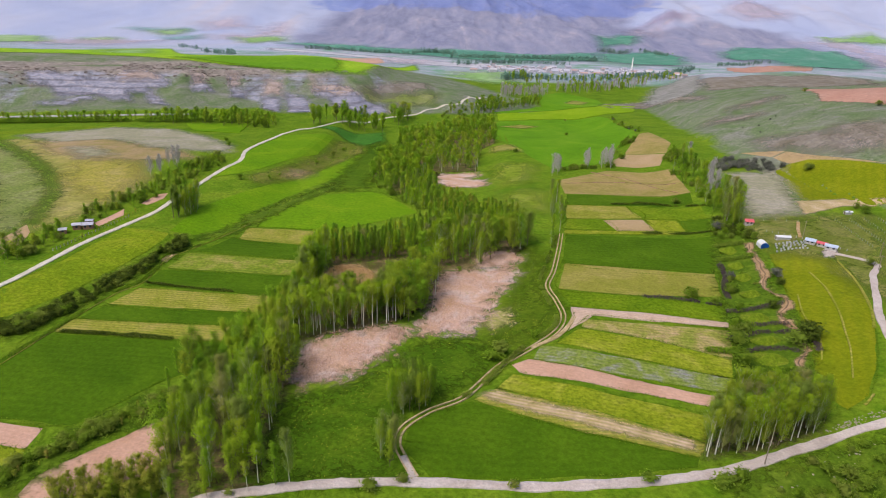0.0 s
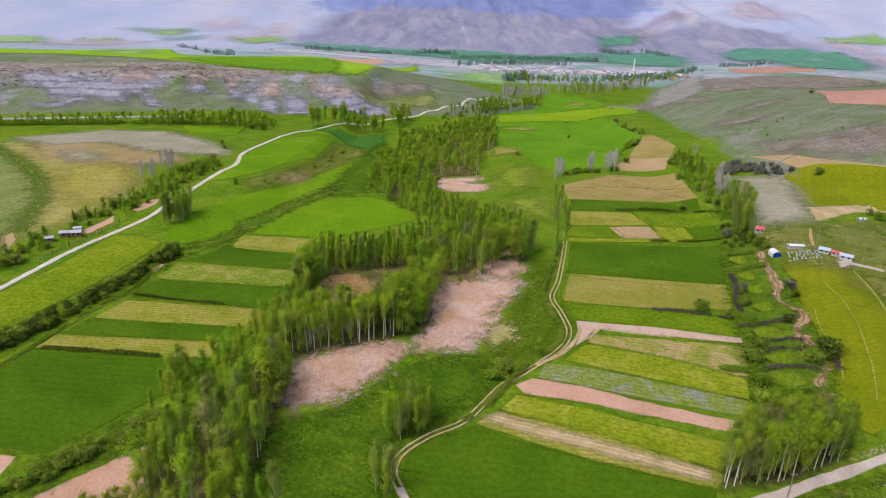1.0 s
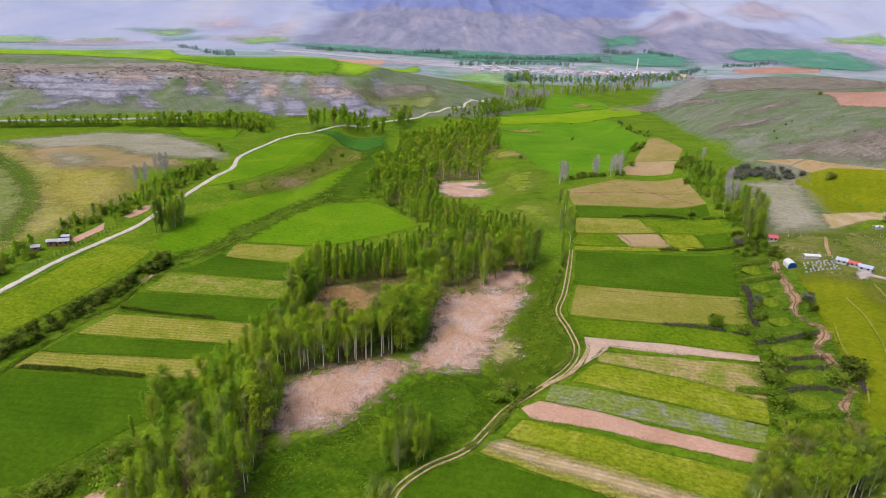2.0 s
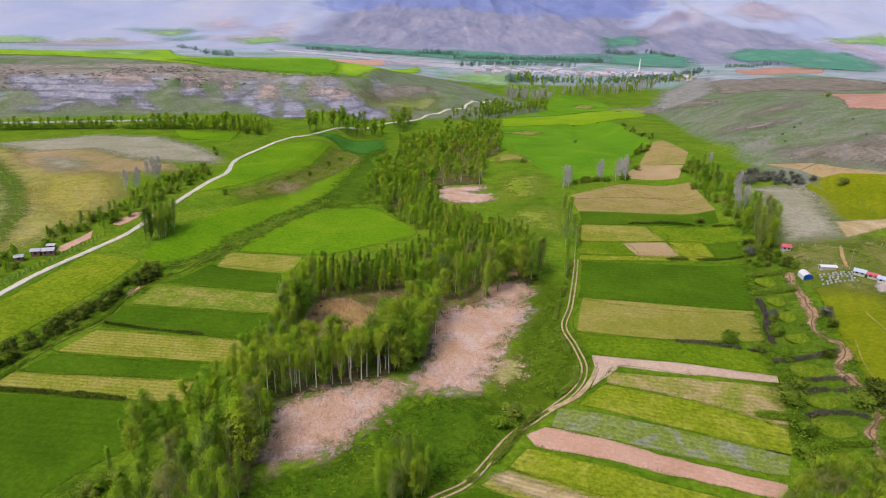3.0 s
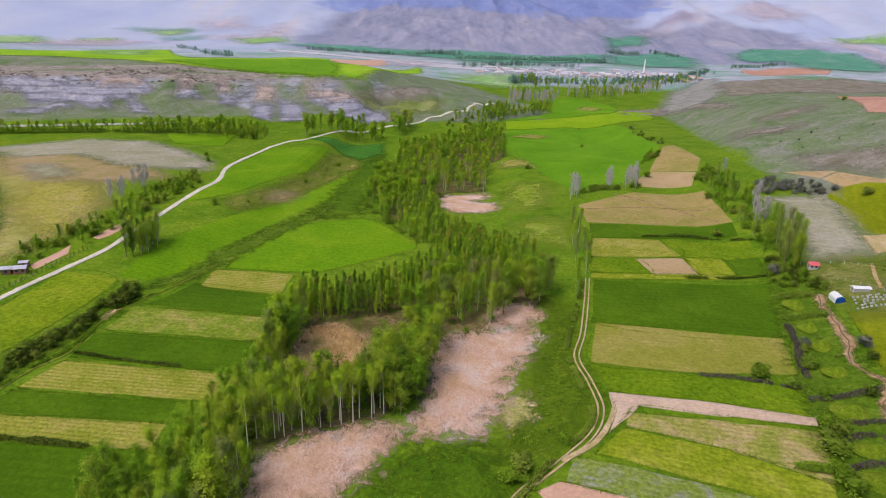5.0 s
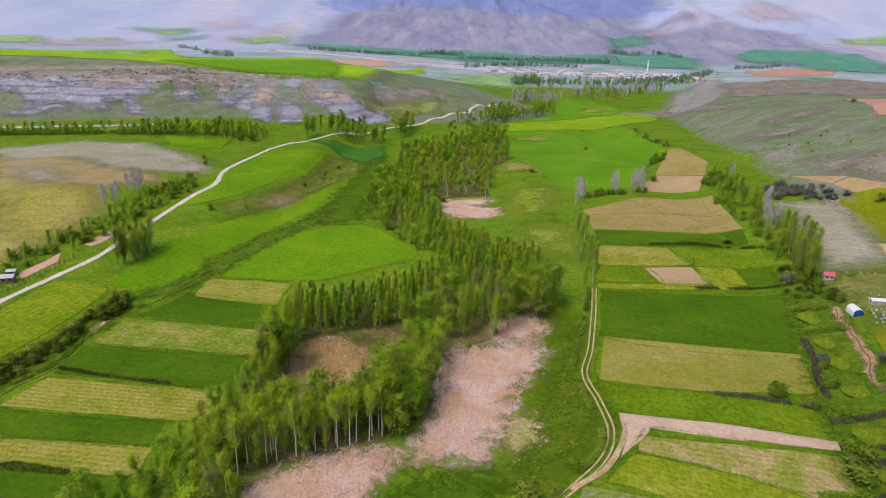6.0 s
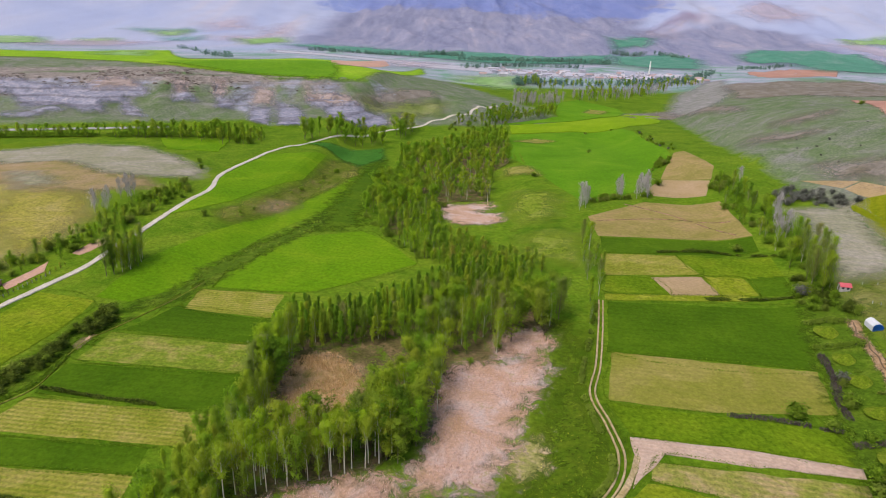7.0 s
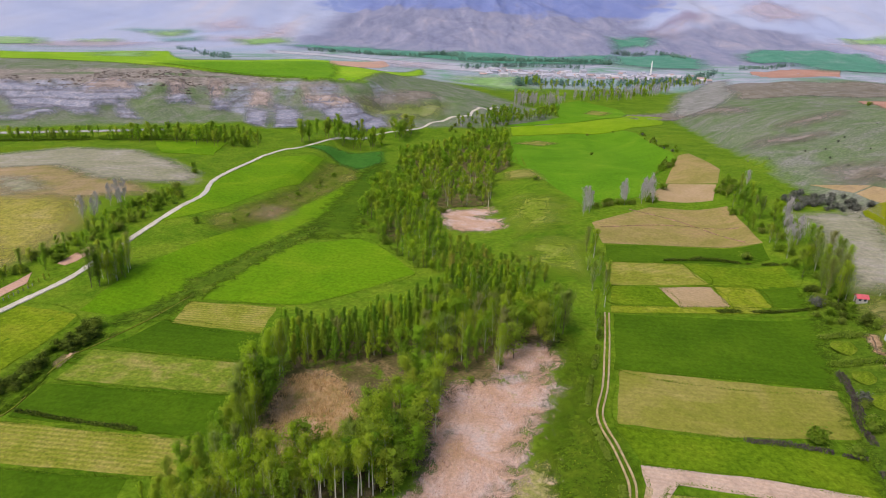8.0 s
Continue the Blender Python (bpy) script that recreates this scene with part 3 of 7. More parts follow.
def smooth_line(points, step):
    """A Catmull-Rom line through the points."""
    p = [np.array(q, float) for q in points]
    p = [2 * p[0] - p[1], *p, 2 * p[-1] - p[-2]]
    out = []
    for a, b, c, d in zip(p, p[1:], p[2:], p[3:]):
        n = max(2, int(np.linalg.norm(c - b) / step))
        for i in range(n):
            t = i / n
            out.append(0.5 * (2 * b + (c - a) * t + (2 * a - 5 * b + 4 * c - d) * t * t + (3 * b - a - 3 * c + d) * t**3))
    out.append(p[-2])
    return out


def ribbon(name, line, width, material, lift, seed=0):
    """A strip along a line, with ragged edges and a slight crown, laid on the ground."""
    q = np.array(line)
    n = len(q)
    d = q[np.minimum(np.arange(n) + 1, n - 1)] - q[np.maximum(np.arange(n) - 1, 0)]
    d = d / (np.linalg.norm(d, axis=1)[:, None] + 1e-9)
    side = np.column_stack((-d[:, 1], d[:, 0]))
    rows = []
    for k, (o, h) in enumerate(((-0.5, -0.35), (-0.46, 0), (0, 0.04), (0.46, 0), (0.5, -0.35))):
        rag = 0.12 * width * grain(q[:, 0], q[:, 1], 2.5, 30 + seed + (k > 2)) * np.sign(o) * (abs(o) > 0.4)
        w = q + side * (o * width + rag)[:, None]
        rows.append(np.column_stack((w, ground_at(w[:, 0], w[:, 1]) + lift + h)))
    verts = np.stack(rows, axis=1).reshape(-1, 3).tolist()
    faces = [(5 * i - 5 + k, 5 * i + k, 5 * i + k + 1, 5 * i - 4 + k) for i in range(1, n) for k in range(4)]
    me = bpy.data.meshes.new(name)
    me.from_pydata(verts, [], [f[::-1] for f in faces])
    me.materials.append(material)
    return new(name, me)


def road(name, points, material, width, lift):
    ob = ribbon(name, smooth_line(points, 2.0), width, material, lift)
    return tagged(ob, f"narrow {name.replace('_', ' ')} of {material.name.replace('_', ' ')}", "road", kind="structure")


def verge(points, tall, leaf, per_metre=10):
    """A thin line of rank grass along a border."""
    line = np.array(smooth_line(points, 1.0))
    rng = np.random.default_rng(int(abs(points[0][0]) * 7 + abs(points[0][1])))
    q = np.repeat(line, per_metre, axis=0)
    thin = 0.5 + 0.5 * grain(q[:, 0], q[:, 1], 6.0, 60)
    q = q[rng.uniform(size=len(q)) < 0.3 + 0.7 * thin]
    q = q + rng.normal(scale=0.3, size=q.shape)
    z = ground_at(q[:, 0], q[:, 1]) + tall * rng.uniform(0.2, 1.0, len(q))
    root = tagged(new("grass_verge", mesh_of("verge_grass", [sprays(np.column_stack((q, z)), 0.3, rng)], leaf)), "rank grass along a field border", "grass", kind="stuff")
    return root


def track(points):
    """A cart track: two worn wheel ruts with grass between."""
    line = smooth_line(points, 1.0)
    root = tagged(new("cart_track"), "two worn wheel ruts of bare soil through grass", "track", kind="structure")
    n = len(line)
    for sign in (-1, 1):
        moved = []
        for i, q in enumerate(line):
            d = line[min(i + 1, n - 1)] - line[max(i - 1, 0)]
            d = d / (np.linalg.norm(d) + 1e-9)
            moved.append(q + sign * 0.78 * np.array((-d[1], d[0])))
        ribbon("wheel_rut", moved, 0.58, rut_soil, 0.30, sign + 2).parent = root


build_ground()
field("crop_field", [(3.3, 149.8), (33.7, 134.5), (60.3, 125.9), (58.5, 122.6), (38.9, 118.4), (-7.3, 117.3), (-14.4, 127.3), (-14, 134.9), (-8.7, 142.5)], crop_deep, 0)
field("mown_field", [(3.8, 150.9), (11, 156.6), (63.7, 132.5), (60.3, 126), (33.7, 134.6)], hay, 0)
field("ploughed_strip", [(5.8, 153.3), (10.9, 155.2), (38, 141), (60.5, 132.6), (59.7, 129), (42.6, 134.5), (22.9, 143.7)], soil_pale, 1)
field("meadow_strip", [(11.1, 156.7), (16.3, 164.7), (43.7, 153), (70.1, 143.7), (63.8, 132.5)], meadow, 0)
field("ploughed_strip", [(16.2, 170.4), (21.9, 173.5), (49.2, 162.3), (77.1, 153.3), (74.7, 147.9), (47.6, 155.5), (18.5, 165.5)], soil, 0)
field("weedy_strip", [(26.5, 182.4), (34.7, 180.1), (83.1, 164.5), (79.1, 156.1), (49.5, 163.6), (23.7, 173.5)], weeds, 0)
field("meadow_strip", [(32.2, 183), (41.7, 193.8), (66.5, 186.6), (88.3, 175.7), (83.6, 164.3), (52.4, 175.7)], meadow, 0)
field("stubble_field", [(45, 201.2), (95.6, 197), (91, 181.8), (88.3, 175.8), (66.8, 187.5), (42.5, 194.8)], stubble, 0)
field("ploughed_strip", [(41.4, 211), (70.7, 208.5), (98.1, 203.1), (96.4, 198.9), (69, 202.1), (48.8, 204.7), (41.9, 196.1), (37.3, 191.3), (41.2, 201.9)], soil_dusty, 1)
field("grass_strip", [(38.3, 227.2), (101.9, 218.1), (97.9, 203.2), (70.7, 208.6), (42, 212)], crop_bright, 0)
field("stubble_field", [(46.2, 256.5), (110.3, 249.9), (104.4, 226.5), (63.9, 224.5), (39.1, 228.2)], olive_stubble, 0)
field("crop_field", [(52.9, 297.4), (127.6, 297.1), (111, 250.7), (44.7, 256.8)], crop_deep, 0)
field("grass_strip", [(53.4, 304.8), (113.5, 308.8), (111.9, 303.8), (52.5, 298.5)], meadow, 0)
field("crop_field", [(57.3, 324.4), (77.2, 325.4), (80.5, 307.3), (53.8, 306.9)], crop_bright, 0)
field("ploughed_plot", [(77.5, 325.4), (100.2, 327.7), (101.6, 308.6), (80.9, 306.1)], soil_tan, 0)
field("meadow_plot", [(101.1, 328.5), (118.5, 329.2), (117.9, 309.5), (101.9, 308.5)], meadow, 0)
field("crop_field", [(120, 332), (133.8, 325.2), (130.1, 305.3), (118.4, 309.3)], crop_deep, 0)
field("mown_field", [(60.6, 352.3), (96.2, 353.9), (101, 330.7), (57.5, 325.4)], hay, 0)
field("crop_field", [(97.1, 354.6), (139, 349), (134.3, 325.1), (101.6, 330.5)], crop_bright, 0)
field("crop_field", [(65.4, 376.8), (142.2, 377.6), (137.4, 357.2), (61.9, 354.3)], crop_deep, 0)
field("fallow_field", [(65.2, 413.4), (106.6, 449), (150.4, 443.4), (143.5, 379.4), (64.6, 379)], fallow, 0)
field("crop_field", [(39.9, 734.7), (111.7, 766.4), (162.4, 762.6), (169.1, 736.4), (167.0, 656.8), (166.8, 613.1), (159.8, 574.0), (138.0, 539.4), (122.7, 512.7), (106.5, 473.6), (87.5, 458.0), (71.6, 443.4), (66.0, 448.6), (54.6, 485.7), (42.2, 538.5), (26.1, 604.9), (33.3, 690.5)], crop_rich, 0)
field("pasture_strip", [(40.0, 779.7), (106.2, 826.7), (183.9, 879.4), (202.0, 910.3), (244.7, 905.4), (223.4, 829.9), (163.2, 766.6), (112.3, 770.4), (40.0, 737.8)], crop_vivid, 0)
field("grass_field", [(116.8, 991.4), (160.7, 1046.0), (201.6, 952.9), (201.4, 914.6), (185.6, 887.3), (106.8, 831.7), (40.2, 782.8), (33.5, 783.2), (70.6, 825.0), (104.8, 862.7)], crop_rich, 0)
field("dry_grass", [(142.7, 902.9), (164.5, 895.9), (181.3, 923.3), (160.3, 938.8)], hay_soft, 1)
field("dry_grass", [(23.6, 548.0), (42.2, 538.5), (48.6, 509.1), (24.3, 521.5)], hay_soft, 1)
field("pale_streak", [(40.5, 691.1), (64.4, 713.4), (83.2, 702.1), (64.3, 680.0)], hay_soft, 1)
field("light_grass", [(26.0, 464.8), (50.4, 462.9), (43.6, 407.0), (29.8, 401.0), (22.7, 434.6)], meadow_light, 1)
field("light_grass", [(27.9, 377.7), (50.1, 379.3), (46.0, 337.6), (27.6, 347.7)], meadow_light, 1)
field("fallow_field", [(166.1, 588.1), (177.3, 597.3), (176.4, 545.6), (175.4, 525.5), (161.0, 489.2), (134.4, 511.7)], fallow, 0)
field("ploughed_field", [(134.1, 510.6), (159.6, 487.4), (150.7, 466.3), (147.5, 458.5), (117.2, 465.4), (117.0, 482.4)], soil_tan, 0)
field("pond_reeds", [(-21.3, 446.0), (-12.6, 446.3), (8.8, 455.4), (13.0, 445.0), (1.0, 432.9), (15.2, 427.3), (16.7, 412.7), (6.2, 404.6), (-9.9, 403.7), (-17.2, 416.0)], reed, 1)
field("crop_field", [(-143.9, 591.3), (-120.4, 606.5), (-82.6, 630.4), (-76.0, 588.1), (-90.4, 551.9), (-101.3, 564.5), (-119.4, 576.5)], crop_teal, 0)
field("lush_strip", [(-87.2, 547.3), (-75.3, 583.0), (-62.7, 463.1), (-66.2, 417.9), (-62.9, 391.2), (-92.1, 376.5), (-88.2, 446.2), (-88.5, 508.7)], lush, 0)
field("rough_bank", [(-142.5, 390.0), (-134.7, 401.8), (-123.1, 433.5), (-114.8, 493.4), (-115.4, 557.1), (-103.7, 572.3), (-90.1, 544.7), (-94.9, 489.8), (-108.7, 435.2), (-120.5, 389.6), (-130.7, 371.0)], bank_olive, 0)
field("bare_bank", [(-120.5, 402.7), (-118.7, 418.3), (-112.1, 427.1), (-112.6, 415.2), (-117.3, 401.2)], fallow_soft, 1)
field("bare_bank", [(-98.6, 524.5), (-95.2, 538.6), (-89.7, 526.1), (-91.8, 512.3)], hay_soft, 1)
field("wood_floor", [(-62.2, 590.1), (-47.6, 613.1), (-18.8, 651.4), (33.6, 698.2), (28.3, 563.7), (14.3, 552.1), (9.7, 461.6), (-21.1, 450.2), (-32.5, 470.2), (-45.4, 503.2)], litter, 0)
field("wood_floor", [(-55.8, 430.3), (-45.5, 443.1), (-38.4, 417.7), (-39.2, 376.6), (-47.7, 392.5)], litter, 0)
field("reed_bed", [(7.1, 262.2), (12.5, 274.8), (23.2, 272.2), (26.7, 263.4), (21.8, 252.9), (8.5, 253.6)], reed, 1)
field("reed_bed", [(-11.6, 238.4), (-4.5, 246.2), (5.4, 249.3), (20.6, 252.9), (24, 245.3), (15.4, 226), (9.5, 205.2), (1.6, 190.8), (-12.3, 189.5), (-16.7, 194.9), (-11.4, 210.9)], reed, 1)
field("reed_bed", [(-52.6, 178.5), (-42.7, 186.7), (-25.8, 194.1), (-19.5, 192.4), (-20, 184.5), (-27.5, 169.6), (-37.2, 158.3), (-47.3, 153.4), (-51.9, 158)], reed, 1)
field("reed_bed", [(-59.6, 230.6), (-57, 246.9), (-46.4, 251.1), (-35.8, 238.6), (-29, 221.8), (-39.2, 201.1), (-49.6, 200.2)], reed_orange, 1)
field("dry_grass", [(9.1, 207.4), (18, 212.6), (18.2, 200.3), (12.7, 192.7), (6.8, 198.5)], reed_sparse, 1)
field("crop_field", [(-107.6, 298.7), (-106.3, 360.1), (-60.6, 382.5), (-46.3, 369.8), (-26.7, 336.4), (-54.2, 307.9), (-70.2, 297.4)], crop_bright2, 0)
field("mown_field", [(-111.2, 296.3), (-76.7, 294.8), (-75.7, 273.2), (-109.8, 277.8)], hay, 0)
field("crop_field", [(-119, 263.8), (-113.6, 279.7), (-75.5, 272.1), (-73.3, 253.9), (-123.9, 259.2)], crop_deep, 0)
field("meadow_field", [(-126.3, 257), (-73.3, 252.8), (-71, 235.5), (-127.5, 238.5)], hay_green, 0)
field("crop_field", [(-129.4, 236.3), (-70.1, 234.7), (-72.3, 214.7), (-128.1, 219.8)], crop_deep, 0)
field("mown_field", [(-128.3, 217.2), (-73.1, 214.4), (-71, 200), (-132.7, 201.8)], hay, 0)
field("crop_field", [(-133.4, 200.1), (-83.8, 198.7), (-81.9, 188.8), (-136.7, 190)], crop_deep, 0)
field("mown_field", [(-138.2, 189.1), (-81.8, 188.6), (-80.9, 178), (-140.1, 179.3)], hay, 0)
field("crop_field", [(-143.7, 162.5), (-139.8, 178.2), (-80.8, 176.9), (-83.3, 158.2), (-90, 151.8), (-96.8, 139.4), (-102.3, 130.1), (-123.5, 132), (-145.5, 136.1)], crop_deep, 0)
field("ploughed_plot", [(-137.9, 132.6), (-122.2, 130.3), (-109.7, 128.6), (-108.6, 120.4), (-130.6, 123.6)], soil, 0)
field("grass_plot", [(-128.3, 122.5), (-108.5, 120.3), (-106.6, 112.5), (-121.8, 112.6)], meadow, 0)
field("ploughed_field", [(-99.8, 110.5), (-97.1, 115.5), (-88.8, 124.8), (-80.1, 135.9), (-72.9, 122), (-73.7, 114.2), (-88.5, 105.2), (-99.5, 104.3)], soil, 0)
field("grass_field", [(-144.7, 279.3), (-144.8, 317.7), (-133.3, 352.6), (-114.2, 396.7), (-88.2, 519.8), (-76.9, 462.8), (-110.4, 355.7), (-120.1, 296.4), (-132.5, 280)], crop_bright2, 0)
field("meadow_field", [(-176.4, 205.8), (-170.9, 235.6), (-167.1, 279.4), (-143.4, 276.4), (-143.1, 258.3), (-147.5, 232.2), (-152.7, 209.4), (-162.9, 186.5)], meadow_plain, 0)
field("grass_field", [(-162.3, 375.9), (-165.4, 459.4), (-164, 497.3), (-160, 541.9), (-120.4, 563.5), (-118.4, 481.5), (-140.5, 408.1)], crop_bright2, 1)
field("thin_slope", [(-393.9, 482.9), (-348.7, 449.2), (-298.1, 401.6), (-256.4, 358.8), (-235.6, 330.3), (-226.8, 308.2), (-217.6, 283.7), (-219.2, 270.3), (-219.8, 260.4)], scrub_green, 0)
field("green_bank", [(-394.5, 492.8), (-362.4, 468.0), (-296.7, 405.3), (-252.4, 359.2), (-231.8, 330.4), (-219.5, 303.2), (-211.8, 278.9), (-215.8, 281.1), (-225.6, 306.5), (-236.7, 330.7), (-255.0, 356.0), (-294.0, 395.8), (-344.5, 443.5), (-374.4, 466.2)], bank_green, 1)
field("dry_hillside", [(-365.5, 478.4), (-349.7, 485.2), (-299.3, 439.5), (-249.0, 400.0), (-220.3, 398.9), (-199.1, 361.8), (-195.6, 338.6), (-199.0, 323.2), (-198.7, 299.8), (-202.5, 281.9), (-208.1, 273.8), (-218.1, 302.9), (-230.6, 330.0), (-250.8, 359.1), (-297.7, 409.6)], scrub_tan, 0)
field("golden_slope", [(-255.4, 388.6), (-226.5, 389.5), (-214.7, 387.8), (-200.2, 358.8), (-196.8, 333.1), (-201.1, 318.1), (-211.4, 325.3), (-238.8, 349.7)], gold_grass, 1)
field("brown_hillside", [(-336.4, 472.3), (-282.2, 475.6), (-230.7, 435.2), (-205.4, 432.7), (-189.4, 418.4), (-218.9, 396.1), (-255.3, 394.7), (-294.1, 416.0)], fallow_soft, 1)
field("stony_hillside", [(-371.8, 500.3), (-318.1, 547.7), (-265.9, 544.7), (-220.0, 507.0), (-183.8, 469.0), (-178.2, 448.3), (-207.1, 436.5), (-231.6, 437.0), (-282.2, 475.6), (-319.0, 469.8)], stony, 2)
field("stony_streak", [(-292.4, 436.9), (-267.9, 429.0), (-241.7, 405.7), (-255.0, 397.4)], stony, 2)
field("ploughed_field", [(-213.5, 252.0), (-213.7, 262.8), (-214.5, 276.7), (-206.8, 268.2), (-201.5, 256.4), (-200.8, 244.8), (-198.3, 231.6)], soil_tan, 1)
field("grass_field", [(-434.1, 495.1), (-402.8, 518.2), (-369.1, 543.7), (-326.1, 559.9), (-331.9, 542.3), (-389.7, 500.2)], crop_bright, 0)
field("grass_field", [(-268.4, 586), (-210.2, 592.9), (-199, 536.8), (-240.7, 539.9)], crop_bright2, 0)
field("bare_plot", [(-184.8, 284.2), (-181.9, 308.4), (-177.1, 297.9), (-180.1, 279.8)], soil, 1)
field("bare_plot", [(-177.9, 318.0), (-176.8, 335.3), (-172.7, 338.6), (-170.3, 329.2), (-173.7, 316.7)], soil, 1)
field("bare_plot", [(-133.8, 246.1), (-134, 253.2), (-130.6, 254.9), (-130.1, 249.2), (-130.4, 244.2)], soil, 1)
field("wood_floor", [(-56.4, 179.8), (-24, 196.4), (-11.4, 210.9), (-8.6, 235.3), (10.6, 254.4), (30.6, 274.9), (17.8, 300.1), (-22.5, 288.3), (-57.6, 263.3), (-65.7, 241.5), (-62.2, 208.4)], litter, 0)
field("wood_floor", [(-65.9, 102.5), (-73.4, 118.4), (-72.7, 131.5), (-67.9, 147.3), (-61.4, 163.6), (-56.4, 178.5), (-50.1, 164.7), (-51, 148.6), (-49.8, 125.8), (-46.1, 110.5), (-53.2, 107.3)], litter, 0)
field("wood_floor", [(61.5, 126.6), (74.4, 129.3), (94.4, 137.6), (100.8, 143.6), (94, 148.9), (76.8, 145.7), (67.1, 137.4)], litter, 0)
field("meadow_strip", [(32.3, 277.4), (39.8, 260.0), (32.7, 228.3), (37.1, 208.9), (33.4, 197.8), (21.6, 184.5), (8.3, 184.5), (16.1, 204.7), (21.5, 226.1), (27.1, 244.8)], meadow_mid, 0)
field("lush_meadow", [(-43.2, 108.7), (-47.1, 124), (-48.4, 147.9), (-36.1, 152.6), (-23, 170.2), (-14.8, 182.4), (2.6, 187.4), (10.9, 174.4), (4.2, 159.4), (-8.9, 146.1), (-17.8, 138.3), (-18.4, 128.1), (-14.7, 116.6), (-28.6, 114.2)], lush, 0)
field("rank_bank", [(135.1, 319.2), (141.7, 299.9), (130.9, 251.1), (121.2, 205.9), (117.4, 181.4), (103.5, 158.5), (86.3, 158.7), (93.2, 190.8), (104.6, 230)], dark_sward, 0)
field("rank_bank", [(-153.9, 173.9), (-145.2, 178.2), (-140.8, 200.5), (-133.8, 228.9), (-128.1, 263.1), (-135, 272.9), (-141, 243.4), (-146.9, 210.6), (-152, 188.2), (-159, 181.1)], dark_sward, 0)
field("rank_bank", [(-101.6, 128.8), (-95.7, 137.3), (-86.7, 148.5), (-79.9, 137.2), (-90, 127), (-96.9, 114.3), (-100.9, 104.4), (-107.6, 106.3), (-104.5, 117.6)], dark_sward, 0)
field("rough_bank", [(-131.2, 273.5), (-121.3, 291.3), (-118.9, 319.2), (-104.4, 359.6), (-82.8, 412.1), (-82.6, 391.2), (-99.4, 340.6), (-110.2, 302.2), (-115.1, 282.5)], dark_sward, 0)
field("rough_ground", [(64.3, 118.3), (86.8, 128.4), (110.2, 134), (116.2, 128.4), (103.8, 109.4), (62.1, 109.5)], dark_sward, 0)
field("meadow_field", [(138, 260.9), (156.9, 260.6), (160.2, 243.6), (154.4, 220.9), (141.9, 193.2), (126.1, 164.6), (116.2, 151.5), (107.9, 146.6), (105.3, 157.5), (112.3, 173.4), (120.1, 194), (126.9, 221.7)], meadow_gold, 0)
field("dry_terrace", [(150.1, 310.5), (178.6, 314.1), (218.1, 319.3), (201.7, 280.1), (158.6, 208.4), (152.4, 214.7), (157.4, 251.2), (140.9, 259.6), (138.6, 279.4)], terrace_grass, 0)
field("gravel_yard", [(161.1, 261.3), (167.6, 264.5), (167.6, 260.7), (161.3, 253.7), (158.7, 254.1)], yard_gravel, 1)
field("stony_ground", [(180.4, 414.1), (215.8, 421.3), (201.5, 375.5), (184.5, 324.9), (152, 312.8), (165.4, 358)], stony, 0)
field("meadow_field", [(214.9, 421.6), (224.7, 422.3), (235.1, 415.2), (244.9, 394.7), (255.4, 373.8), (266.2, 355.2), (252.1, 330.5), (198, 351.6), (203.7, 380.1)], meadow_gold, 0)
field("ploughed_strip", [(213.1, 475.8), (223.5, 454.1), (236.4, 418.3), (250.4, 386.8), (260.9, 366.5), (251.3, 382.5), (232.3, 416.6), (223.7, 421.5), (221.9, 428.2)], soil_tan, 1)
field("ploughed_strip", [(192.3, 346.6), (224.5, 352.6), (238.1, 340.8), (236, 336.7), (212.5, 337), (183.1, 319.9)], soil_pale, 0)
field("ploughed_field", [(383.1, 732.4), (409.9, 711), (434.8, 608.7), (346.5, 480.6), (328.1, 504.1), (311.9, 558)], soil_red, 0)
field("ploughed_field", [(719.9, 1784.7), (964.9, 2065.2), (1072, 2000.5), (705.8, 1346), (620.9, 1457.7)], soil_red, 0)
field("bare_patch", [(268, 456.2), (286.5, 431.2), (304.6, 418.9), (277.5, 374.5), (256.1, 404.4), (255.8, 427.5)], scree, 0)
field("crop_field", [(-1237.6, 1575.3), (-1213, 1657.8), (-1132, 1648.5), (-1026.9, 1694), (-945.2, 1827.2), (-872.7, 1880.3), (-733.7, 1613.9), (-397.4, 941.8), (-366.3, 1115.3), (-323, 1486.5), (-179.4, 925.7), (-122.8, 1559.7), (-101.5, 1365.5), (-134.7, 822), (-159.2, 804.3), (-224.8, 793.3), (-299, 809.7), (-373.5, 820.6), (-458.8, 846.2), (-551.5, 875.2), (-651.9, 846.5)], crop_lime, 0)
field("crop_field", [(-393.3, 840), (-300, 918.4), (-249.4, 1152.9), (-170.6, 861.8), (-165.1, 800.1), (-225.1, 794.4), (-300.4, 813.5)], crop_lime_deep, 14)
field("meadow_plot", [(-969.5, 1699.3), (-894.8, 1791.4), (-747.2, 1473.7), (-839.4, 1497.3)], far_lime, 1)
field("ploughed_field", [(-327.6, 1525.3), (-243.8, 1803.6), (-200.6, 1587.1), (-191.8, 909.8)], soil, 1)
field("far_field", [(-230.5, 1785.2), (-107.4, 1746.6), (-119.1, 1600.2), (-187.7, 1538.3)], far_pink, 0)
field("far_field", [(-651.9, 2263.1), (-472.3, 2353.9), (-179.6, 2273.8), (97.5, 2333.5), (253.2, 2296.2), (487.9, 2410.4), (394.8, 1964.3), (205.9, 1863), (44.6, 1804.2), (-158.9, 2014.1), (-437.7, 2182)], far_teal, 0)
